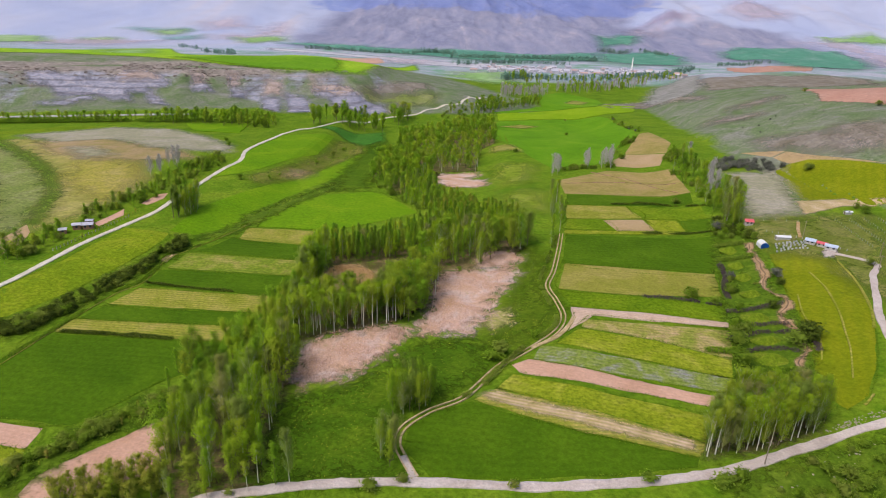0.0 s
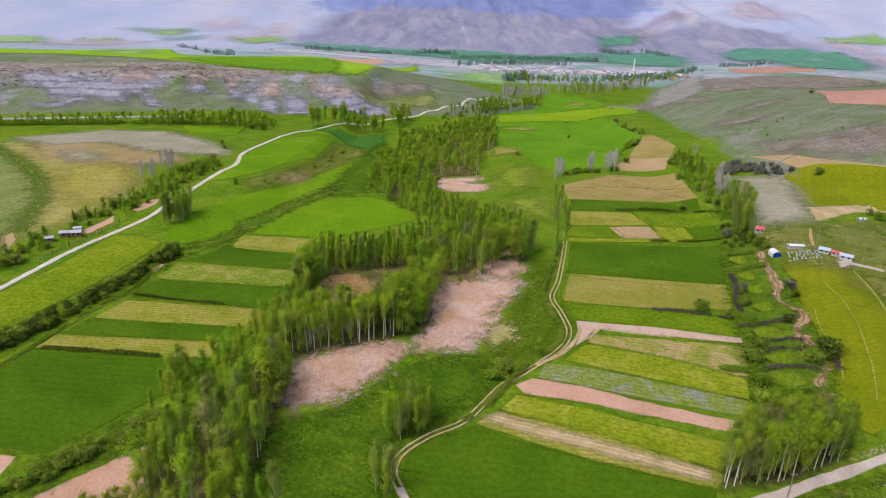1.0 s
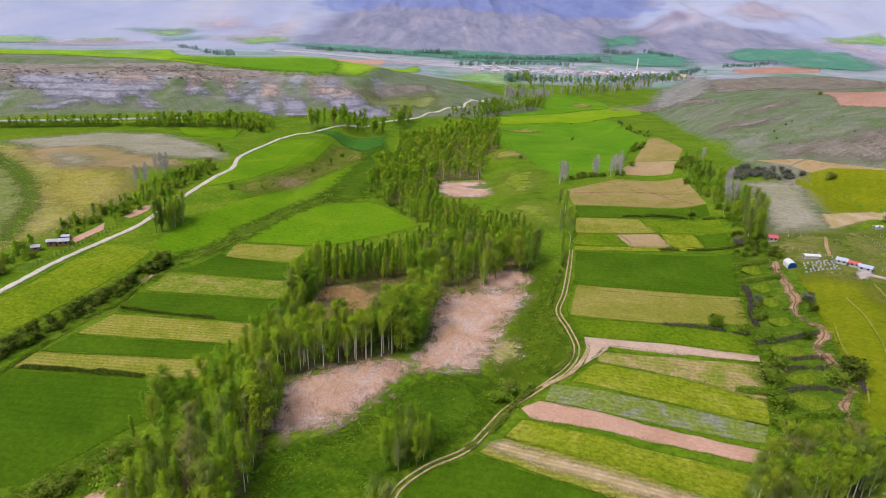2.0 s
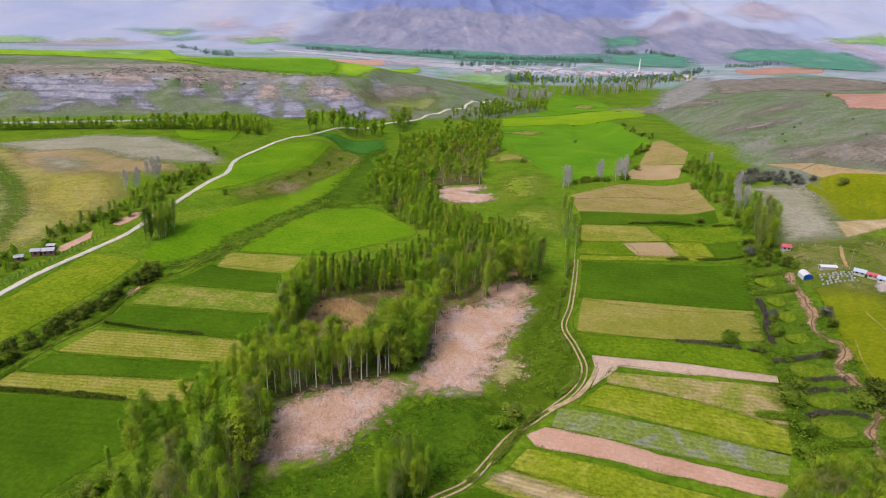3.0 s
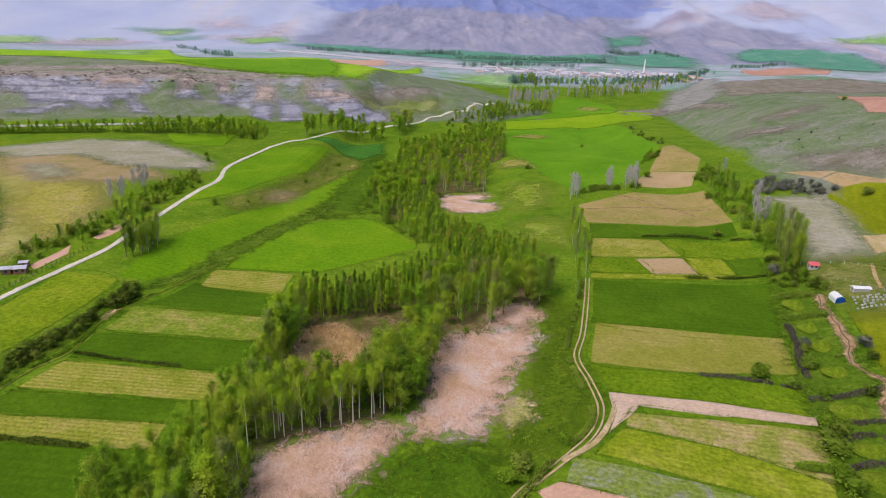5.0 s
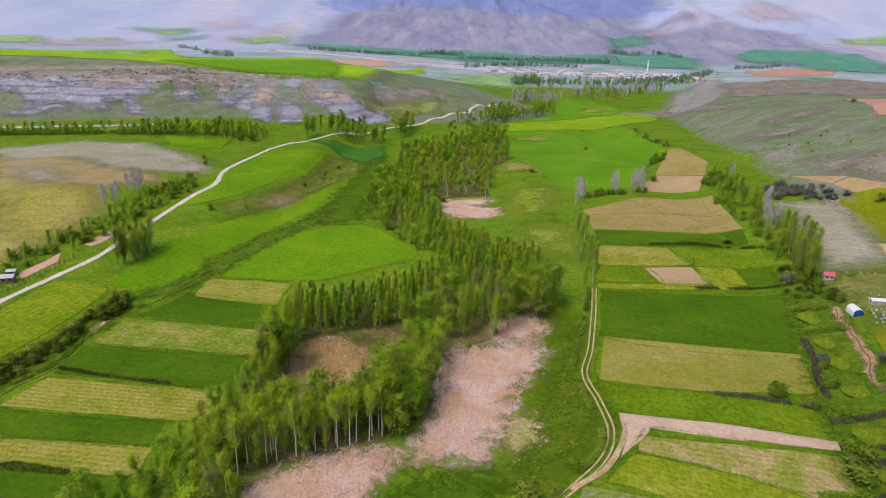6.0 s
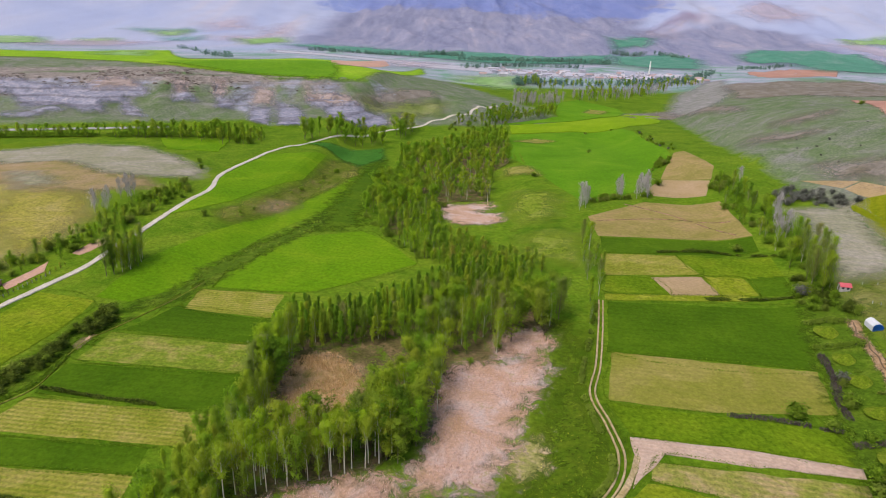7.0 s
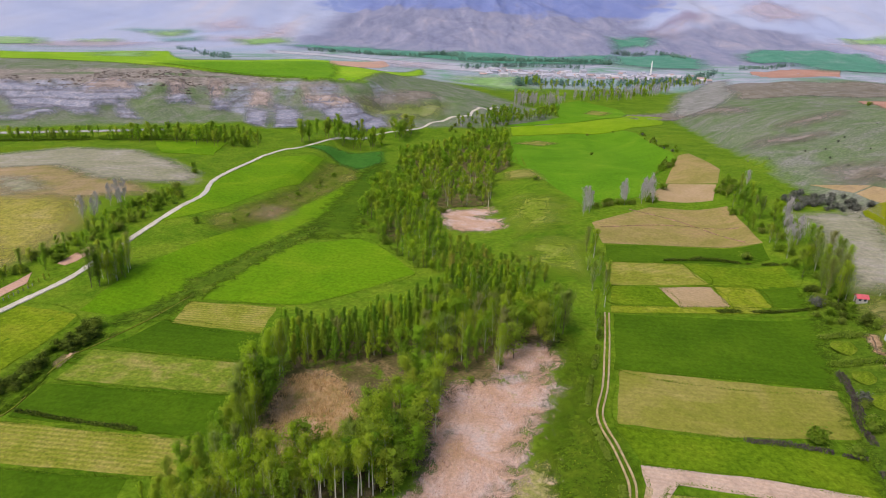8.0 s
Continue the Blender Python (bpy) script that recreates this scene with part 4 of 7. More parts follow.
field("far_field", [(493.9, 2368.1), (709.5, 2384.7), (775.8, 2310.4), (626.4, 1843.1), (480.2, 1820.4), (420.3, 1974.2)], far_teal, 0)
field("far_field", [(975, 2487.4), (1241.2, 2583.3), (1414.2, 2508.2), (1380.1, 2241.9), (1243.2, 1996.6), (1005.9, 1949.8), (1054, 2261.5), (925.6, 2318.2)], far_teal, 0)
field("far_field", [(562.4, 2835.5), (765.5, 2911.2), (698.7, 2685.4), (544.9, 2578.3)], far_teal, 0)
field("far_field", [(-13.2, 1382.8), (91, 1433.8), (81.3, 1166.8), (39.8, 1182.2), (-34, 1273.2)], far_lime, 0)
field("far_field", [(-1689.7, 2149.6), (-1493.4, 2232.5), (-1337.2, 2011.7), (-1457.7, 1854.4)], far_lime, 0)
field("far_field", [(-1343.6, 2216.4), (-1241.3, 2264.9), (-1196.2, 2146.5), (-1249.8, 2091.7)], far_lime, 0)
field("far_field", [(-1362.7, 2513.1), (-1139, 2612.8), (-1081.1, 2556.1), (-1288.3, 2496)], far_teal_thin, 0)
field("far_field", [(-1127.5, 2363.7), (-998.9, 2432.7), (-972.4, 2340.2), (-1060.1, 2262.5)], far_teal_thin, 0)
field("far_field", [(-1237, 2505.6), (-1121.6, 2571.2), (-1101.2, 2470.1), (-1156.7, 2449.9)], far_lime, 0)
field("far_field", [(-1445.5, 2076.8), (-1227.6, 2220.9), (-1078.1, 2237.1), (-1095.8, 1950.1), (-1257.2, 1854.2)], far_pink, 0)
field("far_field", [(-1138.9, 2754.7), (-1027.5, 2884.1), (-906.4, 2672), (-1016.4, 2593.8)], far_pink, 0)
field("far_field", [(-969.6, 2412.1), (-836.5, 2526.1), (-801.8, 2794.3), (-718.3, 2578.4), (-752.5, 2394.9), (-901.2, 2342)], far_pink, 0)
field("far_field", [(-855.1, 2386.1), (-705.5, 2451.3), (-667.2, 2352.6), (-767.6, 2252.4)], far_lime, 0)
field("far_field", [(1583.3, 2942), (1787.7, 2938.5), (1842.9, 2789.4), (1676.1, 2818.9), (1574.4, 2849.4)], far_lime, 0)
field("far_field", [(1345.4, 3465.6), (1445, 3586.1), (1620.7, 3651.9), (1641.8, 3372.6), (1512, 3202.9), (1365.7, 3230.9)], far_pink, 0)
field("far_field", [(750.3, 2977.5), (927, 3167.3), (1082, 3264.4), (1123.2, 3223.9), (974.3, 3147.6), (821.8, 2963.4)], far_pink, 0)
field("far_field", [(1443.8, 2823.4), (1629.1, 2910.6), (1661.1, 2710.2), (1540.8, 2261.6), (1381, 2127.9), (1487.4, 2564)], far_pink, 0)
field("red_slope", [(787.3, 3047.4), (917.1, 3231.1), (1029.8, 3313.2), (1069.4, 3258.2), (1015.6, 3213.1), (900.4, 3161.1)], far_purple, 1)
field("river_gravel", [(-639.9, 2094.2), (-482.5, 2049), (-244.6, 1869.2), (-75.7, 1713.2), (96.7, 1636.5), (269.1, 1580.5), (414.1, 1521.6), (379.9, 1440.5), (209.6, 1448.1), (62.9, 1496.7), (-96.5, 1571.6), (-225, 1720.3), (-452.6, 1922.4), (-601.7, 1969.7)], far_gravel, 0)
field("scree_slope", [(442.7, 1245.1), (498.1, 1257.4), (586.7, 1187.2), (728.2, 1163.9), (442.4, 689.2), (439.2, 841.8), (411.8, 869.7), (384.1, 1012.2)], scree, 0)
field("scree_slope", [(230.3, 493.1), (248.5, 468.5), (266, 430), (266.2, 409.7), (251.6, 403.8), (235.3, 429.3), (225.6, 463.2)], scree, 0)
field("scree_slope", [(345.2, 1158.9), (476.1, 1402.1), (508.7, 1391.8), (388.2, 1051.8), (325.5, 939.7), (265.4, 847.5), (274.5, 961.7)], scree_grey, 0)
field("scree_slope", [(267.1, 639.1), (282.8, 626), (305.8, 623.9), (302.3, 612), (277, 607.2), (264.2, 620.5)], scree, 0)
field("scree_slope", [(240, 623.7), (253.6, 589.5), (270.1, 576.6), (266.3, 563.8), (244, 567), (233, 594)], scree, 0)
field("scree_slope", [(202, 910.3), (287.7, 965), (298.6, 794.4), (289.9, 763.2), (261.1, 877.8), (200.1, 868.4)], scree, 0)
field("marl_face", [(-485.0, 684.4), (-457.1, 691.9), (-436.0, 681.0), (-417.2, 688.9), (-394.2, 692.0), (-395.0, 703.8), (-374.4, 723.7), (-360.3, 723.3), (-336.5, 703.4), (-334.7, 693.7), (-355.4, 689.6), (-343.0, 681.0), (-316.9, 655.1), (-336.8, 657.9), (-355.2, 683.4), (-366.8, 670.7), (-357.0, 654.5), (-368.8, 646.1), (-396.5, 653.6), (-426.2, 639.8), (-449.2, 662.5), (-470.4, 662.7)], marl_lilac, 9)
field("marl_face", [(-317.0, 726.5), (-311.6, 733.5), (-305.4, 720.9), (-287.3, 704.0), (-304.8, 693.6)], marl_lilac, 9)
field("marl_face", [(-281.3, 744.4), (-274.4, 747.2), (-267.6, 726.0), (-253.7, 719.1), (-253.2, 708.8), (-263.8, 700.5), (-272.9, 724.8)], marl_lilac, 9)
field("marl_face", [(-240.1, 761.7), (-224.1, 761.7), (-217.5, 730.6), (-236.3, 722.0)], marl_pink, 9)
field("marl_face", [(-210.1, 735.2), (-190.4, 737.5), (-165.5, 675.0), (-192.0, 665.1)], marl_lilac, 9)
field("marl_face", [(-186.1, 756.9), (-140.1, 766.1), (-120.7, 757.8), (-100.6, 764.4), (-93.7, 736.0), (-118.9, 697.4), (-147.8, 703.9), (-160.9, 736.8), (-176.6, 741.5)], marl_lilac, 9)
field("marl_face", [(-236.6, 718.5), (-217.1, 719.6), (-198.0, 663.1), (-220.3, 670.7)], marl_lilac, 9)
field("marl_face", [(-91.9, 755.9), (-80.3, 772.8), (-80.4, 746.9), (-90.2, 731.3)], marl_pink, 9)
field("marl_face", [(-395.0, 703.8), (-374.4, 723.7), (-360.3, 723.3), (-350.7, 709.8), (-382.0, 690.0)], marl_pink, 11)
field("marl_face", [(-321.9, 734.3), (-314.0, 742.5), (-305.0, 721.2), (-308.7, 709.3)], marl_pink, 11)
field("marl_face", [(-287.3, 756.5), (-279.1, 763.1), (-267.9, 729.4), (-274.9, 728.7)], marl_pink, 11)
field("marl_face", [(-188.5, 760.7), (-140.5, 768.2), (-130.2, 761.2), (-160.3, 747.9), (-181.9, 751.0)], marl_pink, 11)
field("marl_face", [(-435.8, 619.8), (-413.3, 622.9), (-390.0, 643.1), (-397.4, 646.8), (-418.3, 631.1)], marl_lilac, 9)
field("brown_slope", [(-127.6, 778.1), (-94.5, 838.8), (-54.7, 891.2), (-47.5, 835), (-77.2, 809.1), (-120.9, 777.6)], scree, 0)
field("green_slope", [(-127.1, 774.7), (-89.6, 796.5), (-36.2, 823.8), (-41.2, 788.4), (-86.6, 770.3), (-119.4, 767.9)], scrub_green, 0)

road("drain_line", [(92.8, 442.7), (117.6, 418.5), (137.2, 383.5)], soil_red, 0.8, 0.3)
road("drain_line", [(68.6, 405.6), (108.6, 413.5), (142.4, 405.7)], soil_red, 0.8, 0.3)
road("ditch_path", [(-142.3, 153.3), (-140.9, 166.3), (-139.5, 179.8), (-135, 209.3), (-129.5, 222.8), (-131.5, 247.1), (-125.5, 263.2), (-118, 282.5), (-112.9, 301.3)], hay, 0.3, 0.3)
road("foot_track", [(-476.7, 561.6), (-415.8, 583.1), (-350.7, 605.5), (-281.8, 631.2)], stony_way, 5, 0.5)
road("gravel_road", [(-64.3, 103.1), (-55.8, 107.4), (-47.5, 109.9), (-33.7, 112.9), (-15.3, 115.1), (5, 115.5), (24.9, 115), (45, 116.6), (67.3, 122.4), (88.5, 131.7), (102.6, 136.9), (113.3, 139.2), (134.3, 142.9)], gravel, 3.2, 0.3)
road("white_road", [(-183.2, 182.3), (-178.3, 208.4), (-176.5, 222.2), (-174.1, 257.7), (-164.7, 303.5), (-164.6, 330.5), (-163.5, 347.1), (-163.3, 363.1), (-162.6, 399.2), (-160.5, 426.4), (-167.3, 458.7), (-167.4, 493), (-164, 547)], gravel_white, 3.0, 0.3)
road("white_road", [(-164, 547), (-156, 575.6), (-143.7, 592.2), (-113.1, 675.5), (-92.5, 710.3), (-58.7, 738.3), (-43.8, 772.9), (-9.1, 802.7), (-0.6, 825.2), (29.1, 870.9)], gravel_white, 3.2, 0.3)
road("lane", [(133.9, 165.1), (143.2, 190.9), (153.4, 209.9), (166.2, 233.1), (175.6, 245.8), (173.6, 251.1), (168.9, 255.5), (162, 260)], gravel, 2.7, 0.3)
road("footpath", [(129.3, 218.5), (123.7, 202.4), (120.7, 186.2), (114.5, 172.4)], hay, 0.5, 0.34)
road("footpath", [(142.7, 236.2), (140.4, 220.0), (134.5, 200.4), (129.1, 186.8)], hay, 0.6, 0.34)
road("footpath", [(129.1, 186.8), (124.7, 175.9), (116.9, 160.3)], hay, 0.5, 0.34)
road("footpath", [(160.7, 248.6), (157.3, 233.1), (152.7, 218.3), (145.3, 200.0), (138.0, 186.4)], hay, 1.0, 0.34)
road("footpath", [(117.5, 151.5), (113.9, 148.1), (112.6, 147.4)], hay, 0.7, 0.34)
road("dirt_path", [(172.0, 304.8), (165.6, 291.6), (160.3, 279.1)], clay_path, 1.6, 0.34)
road("track_mouth", [(-14.4, 124.3), (-12.4, 119.6), (-11.2, 116.7)], gravel, 2.0, 0.32)
track([(-10.7, 116.7), (-14, 123.3), (-16.4, 129.5), (-15.2, 136.1), (-8.8, 143.8), (0.8, 151.2), (8.7, 164), (13.4, 170.8), (25.5, 182.5), (33.5, 191.9), (37.4, 202.7), (36.8, 216.2), (35.1, 230.9), (39.9, 247.8), (46.1, 276.1), (50.4, 297.9)])
road("footpath", [(23.4, 180.4), (32.8, 187.4), (37.8, 194.7), (41.4, 203)], rut_soil, 1.7, 0.3)
GULLY = [(135.8, 279.9), (132.2, 263.9), (130.9, 255.1), (126.6, 241.5), (123.0, 228.6), (123.8, 219.8), (123.3, 213.8), (117.7, 205.3), (116.8, 195.8), (115.8, 188.6), (114.2, 181.6), (110.8, 175.7), (107.2, 171.0), (106.1, 164.9), (103.6, 159.5)]
REEDS_EDGE = [(7.1, 262.2), (12.5, 274.8), (23.2, 272.2), (26.7, 263.4), (21.8, 252.9), (8.5, 253.6)]
REEDS_MIDDLE = [(-11.6, 238.4), (-4.5, 246.2), (5.4, 249.3), (20.6, 252.9), (24, 245.3), (15.4, 226), (9.5, 205.2), (1.6, 190.8), (-12.3, 189.5), (-16.7, 194.9), (-11.4, 210.9)]
REEDS_NEAR = [(-52.6, 178.5), (-42.7, 186.7), (-25.8, 194.1), (-19.5, 192.4), (-20, 184.5), (-27.5, 169.6), (-37.2, 158.3), (-47.3, 153.4), (-51.9, 158)]
REEDS_WOOD = [(-59.6, 230.6), (-57, 246.9), (-46.4, 251.1), (-35.8, 238.6), (-29, 221.8), (-39.2, 201.1), (-49.6, 200.2)]
MOUNDS = [(126.1, 273.2, 4.9, 5.2), (122.0, 255.2, 4.2, 4.4), (119.6, 242.0, 4.7, 4.4), (116.0, 225.6, 5.2, 3.7), (109.4, 205.3, 6.4, 5.0), (105.6, 188.4, 6.2, 3.7), (101.9, 176.2, 7.1, 4.9), (98.8, 163.6, 6.6, 3.3)]
MEADOW = [(-43.6, 110.2), (-46.4, 124.1), (-46.3, 146.2), (-35.9, 151.4), (-22.9, 168.9), (-14.6, 180.2), (2.6, 185.2), (32.2, 223.7), (37.4, 247.2), (35.1, 204.1), (10.8, 173.1), (-8.9, 146.1), (-17.8, 138.3), (-18.4, 128.1), (-14.7, 116.6), (-28.6, 114.2)]


# ---- plants ----
def tube(points, radii, sides=5):
    """Vertices and faces of a tapered limb along the points."""
    verts, faces = [], []
    for i, (p, r) in enumerate(zip(points, radii)):
        for k in range(sides):
            a = 2 * math.pi * k / sides
            verts.append((p[0] + r * math.cos(a), p[1] + r * math.sin(a), p[2]))
        if i:
            b = sides * i
            faces += [(b - sides + k, b - sides + (k + 1) % sides, b + (k + 1) % sides, b + k) for k in range(sides)]
    return verts, faces


def mesh_of(name, pieces, material, smooth=False):
    verts, faces = [], []
    for v, f in pieces:
        n = len(verts)
        verts += [tuple(q) for q in v]
        faces += [tuple(n + i for i in g) for g in f]
    me = bpy.data.meshes.new(name)
    me.from_pydata(verts, [], faces)
    me.materials.append(material)
    if smooth:
        me.shade_smooth()
    return me


def sprays(centres, size, rng, long=1.0, slim=0.36, axis=None, upright=False):
    """Small bent leaf sprays, one at each centre, facing upwards and outwards; or, with an axis, thin twigs along it."""
    n = len(centres)
    c = np.asarray(centres, float)
    if axis is None:
        away = c - c.mean(axis=0)
        away[:, 2] = 0
        away /= np.linalg.norm(away, axis=1)[:, None] + 1e-6
        if upright:
            face = rng.normal(size=(n, 3)) * 0.5 + away * 0.6 + np.array((0, 0, 0.85))
            face /= np.linalg.norm(face, axis=1)[:, None]
            up = np.array((0, 0, 1.0)) + rng.normal(size=(n, 3)) * 0.25
            a = up - face * (up * face).sum(axis=1)[:, None]
        else:
            face = rng.normal(size=(n, 3)) * 0.62 + away * 0.45 + np.array((0, 0, 0.95))
            a = np.cross(face, rng.normal(size=(n, 3)))
    else:
        a = rng.normal(size=(n, 3)) * 0.35 + np.array(axis)
        face = rng.normal(size=(n, 3))
    a /= np.linalg.norm(a, axis=1)[:, None]
    b = np.cross(a, face)
    b /= np.linalg.norm(b, axis=1)[:, None]
    s = size * rng.uniform(0.5, 1.6, size=(n, 1))
    w = np.cross(a, b) * s * 0.2
    quad = np.stack((c - a * s * 0.62 * long, c + b * s * slim + w, c + a * s * 0.62 * long, c - b * s * slim + w), axis=1).reshape(-1, 3)
    return quad.tolist(), [(4 * i, 4 * i + 1, 4 * i + 2, 4 * i + 3) for i in range(n)]


def grow(rng, height, base, spread, rise, limbs, leaves, profile, lean=0.03, thick=0.02, loose=0.5):
    """A tree of that height: its wood (trunk and limbs) and the sprays of its crown.
    base: where the crown starts; rise: how steeply limbs go up; profile: limb length by height."""
    bend, outs = rng.normal(scale=lean * height, size=2), []
    stem = [np.array((bend[0] * t * t, bend[1] * t * t, height * t)) for t in np.linspace(0, 0.97, 7)]
    wood = [tube(stem, [height * thick * (1.15 - t) * 0.6 + 0.02 for t in np.linspace(0, 1, 7)], 6)]
    centres = []
    for i in range(limbs):
        t = base + (0.97 - base) * (i + rng.uniform(0, 1)) / limbs
        a = rng.uniform(0, 2 * math.pi)
        length = spread * profile((t - base) / (1 - base)) * rng.uniform(0.65, 1.2)
        start = np.array((bend[0] * t * t, bend[1] * t * t, height * t))
        tip = start + np.array((math.cos(a) * length, math.sin(a) * length, length * rise * rng.uniform(0.7, 1.3)))
        tip[2] = min(tip[2], height * 1.0)
        mid = (start + tip) / 2 + np.array((0, 0, -0.1 * length))
        r = height * thick * 0.14 * (1.1 - t) + 0.009
        wood.append(tube([start, mid, tip], [r, r * 0.7, r * 0.25], 4))
        n = max(3, int(leaves / limbs * rng.uniform(0.6, 1.4)))
        for _ in range(n):
            k = rng.uniform(0.05, 1.06) ** 0.8
            q = start + (tip - start) * k
            off = rng.normal(size=3) * loose * (0.35 + 0.65 * k) * np.array((1, 1, 0.9))
            centres.append(q + off)
            axis = q - np.array((bend[0], bend[1], 0)) * t * t
            outs.append(0.75 * np.array((axis[0], axis[1], 0)) / (math.hypot(axis[0], axis[1]) + 0.05) + 0.5 * off / (np.linalg.norm(off) + 1e-6) + np.array((0, 0, 0.25 + 0.55 * k)))
    return wood, centres, outs


def soften(me, outs):
    """Turn each spray of a crown outwards and shade it with the crown's own roundness."""
    n = np.array(outs)
    n /= np.linalg.norm(n, axis=1)[:, None]
    co = np.empty(len(me.vertices) * 3)
    me.vertices.foreach_get("co", co)
    quad = co.reshape(-1, 4, 3)
    face = np.cross(quad[:, 2] - quad[:, 0], quad[:, 3] - quad[:, 1])
    back = (face * n).sum(axis=1) < 0
    quad[back] = quad[back][:, ::-1]
    me.vertices.foreach_set("co", quad.ravel())
    me.shade_smooth()
    me.normals_split_custom_set(np.repeat(n, 4, axis=0).tolist())


KINDS = {}
LABELS = {
    "poplar": ("tall slender poplar in bright yellow-green spring leaf", "tree"),
    "white_poplar": ("poplar with a bare white trunk and light green top", "tree"),
    "spire": ("narrow pointed young poplar with dense dark green leaves", "tree"),
    "willow": ("broad round-crowned tree in fresh green leaf", "tree"),
    "bare_tree": ("leafless grey tree with fine upright twigs", "tree"),
    "sapling": ("low young tree with reddish green spring leaves", "tree"),
    "bush": ("rounded green shrub growing in the grass", "bush"),
    "dark_bush": ("dense dark green thorn bush along a ditch", "bush"),
    "scrub": ("low grey-green thorny shrub on stony ground", "bush"),
    "far_poplar": ("distant poplar in light green leaf", "tree"),
    "far_willow": ("distant round-crowned green tree", "tree"),
    "far_bare": ("distant leafless grey poplar", "tree"),
}


def make_kind(kind, number, seed):
    """A few shapes of one kind of plant, ten metres high: pairs of meshes for trunk and crown."""
    out = []
    for i in range(number):
        rng = np.random.default_rng(seed * 100 + i)
        column = lambda t: 0.16 + 1.15 * math.sin(math.pi * min(1, 0.3 + 0.68 * t)) ** 1.3
        dome = lambda t: math.sin(math.pi * (0.22 + 0.72 * t)) ** 0.7
        cone = lambda t: 1.05 - 0.85 * t
        trunk_mat, leaf_mat = bark, leaf_willow
        if kind == "poplar":
            wood, c, outs = grow(rng, 10, 0.04 + 0.05 * (i % 3), 0.85 + 0.16 * (i % 3), 2.3, 50, 2300, column, 0.025, 0.0085, loose=0.26)
            trunk_mat, leaf_mat, size = bark_white if i % 2 else bark, (leaf_willow, leaf_poplar, leaf_olive)[i % 3], 0.15
        elif kind == "white_poplar":
            wood, c, outs = grow(rng, 10, 0.48, 1.05, 1.9, 32, 1500, column, 0.03, 0.013, loose=0.26)
            trunk_mat, leaf_mat, size = bark_white, leaf_poplar, 0.165
        elif kind == "spire":
            wood, c, outs = grow(rng, 10, 0.10, 1.15, 1.6, 44, 1700, cone, 0.01, 0.009, loose=0.2)
            leaf_mat, size = (leaf_dark, leaf_willow, leaf_dark, leaf_poplar)[i % 4], 0.2
        elif kind == "willow":
            wood, c, outs = grow(rng, 10, 0.12, 2.0, 1.3, 34, 2300, dome, 0.04, 0.011, loose=0.42)
            leaf_mat, size = (leaf_willow, leaf_poplar, leaf_willow, leaf_dark)[i % 4], 0.215
        elif kind in ("bare_tree", "far_bare"):
            wood, c, outs = grow(rng, 10, 0.15, 1.1, 1.9, 44, 280 if kind == "bare_tree" else 130, column, 0.02, 0.011, loose=0.24)
            trunk_mat, leaf_mat, size = twig_grey, twig_grey, 1.1 if kind == "bare_tree" else 1.4
        elif kind == "sapling":
            wood, c, outs = grow(rng, 10, 0.10, 2.0, 1.2, 22, 900, dome, 0.03, 0.02, loose=0.5)
            leaf_mat, size = leaf_sapling, 0.36
        elif kind in ("bush", "scrub", "dark_bush"):
            wood, c, outs = grow(rng, 10, 0.05, 5.0, 0.8, 22, 620, lambda t: 1.0 - 0.5 * t, 0.03, 0.02, loose=1.2)
            leaf_mat, size = {"bush": leaf_bush, "scrub": leaf_scrub, "dark_bush": leaf_hedge}[kind], 1.0
        elif kind == "far_poplar":
            wood, c, outs = grow(rng, 10, 0.20, 1.35, 1.6, 20, 700, column, 0.02, 0.013, loose=0.36)
            leaf_mat, size = leaf_poplar if i % 2 else leaf_willow, 0.36
        else:
            wood, c, outs = grow(rng, 10, 0.28, 2.3, 1.1, 20, 900, dome, 0.04, 0.012, loose=0.5)
            leaf_mat, size = leaf_poplar if i % 3 == 1 else leaf_willow, 0.4
        low = [p[2] > 0.25 for p in c]
        leaves, outs = [p for p, k in zip(c, low) if k], [p for p, k in zip(outs, low) if k]
        pair = mesh_of(kind + "_wood", wood, trunk_mat, True), mesh_of(kind + "_crown", [sprays(leaves, size, rng, 1.2, 0.05, (0, 0, 1)) if "bare" in kind else sprays(leaves, size, rng, 1.5, 0.26, None, True) if "poplar" in kind or kind == "spire" else sprays(leaves, size, rng)], leaf_mat)
        if "bare" not in kind:
            soften(pair[1], outs)
        out.append(pair)
    return out


for i, (kind, number) in enumerate((("poplar", 6), ("white_poplar", 4), ("spire", 4), ("willow", 6), ("bare_tree", 3), ("sapling", 3), ("bush", 4), ("scrub", 2), ("dark_bush", 3), ("far_poplar", 4), ("far_willow", 4), ("far_bare", 3))):
    KINDS[kind] = make_kind(kind, number, i + 1)
NAMES = {"spire": "young_poplar", "willow": "broadleaf_tree", "scrub": "thorn_bush", "far_poplar": "distant_poplar", "far_willow": "distant_tree", "far_bare": "distant_bare_tree"}
dice = random.Random(7)


def plant(kind, x, y, height, group=""):
    """One plant of that height, standing on the ground."""
    wood, crown = dice.choice(KINDS[kind])
    root = new(NAMES.get(kind, kind))
    tagged(root, *LABELS[kind], group)
    k = height / 10
    wide = k * dice.uniform(0.85, 1.2) * (1.5 if "bush" in kind or kind == "scrub" else 1)
    root.matrix_basis = pose(x, y, float(ground_at(x, y)) - 0.06, 0, 0, dice.uniform(0, 360)) @ Matrix.Diagonal((wide, wide, k, 1))
    for name, me in (("trunk", wood), ("crown", crown)):
        new(name, me).parent = root
    return root


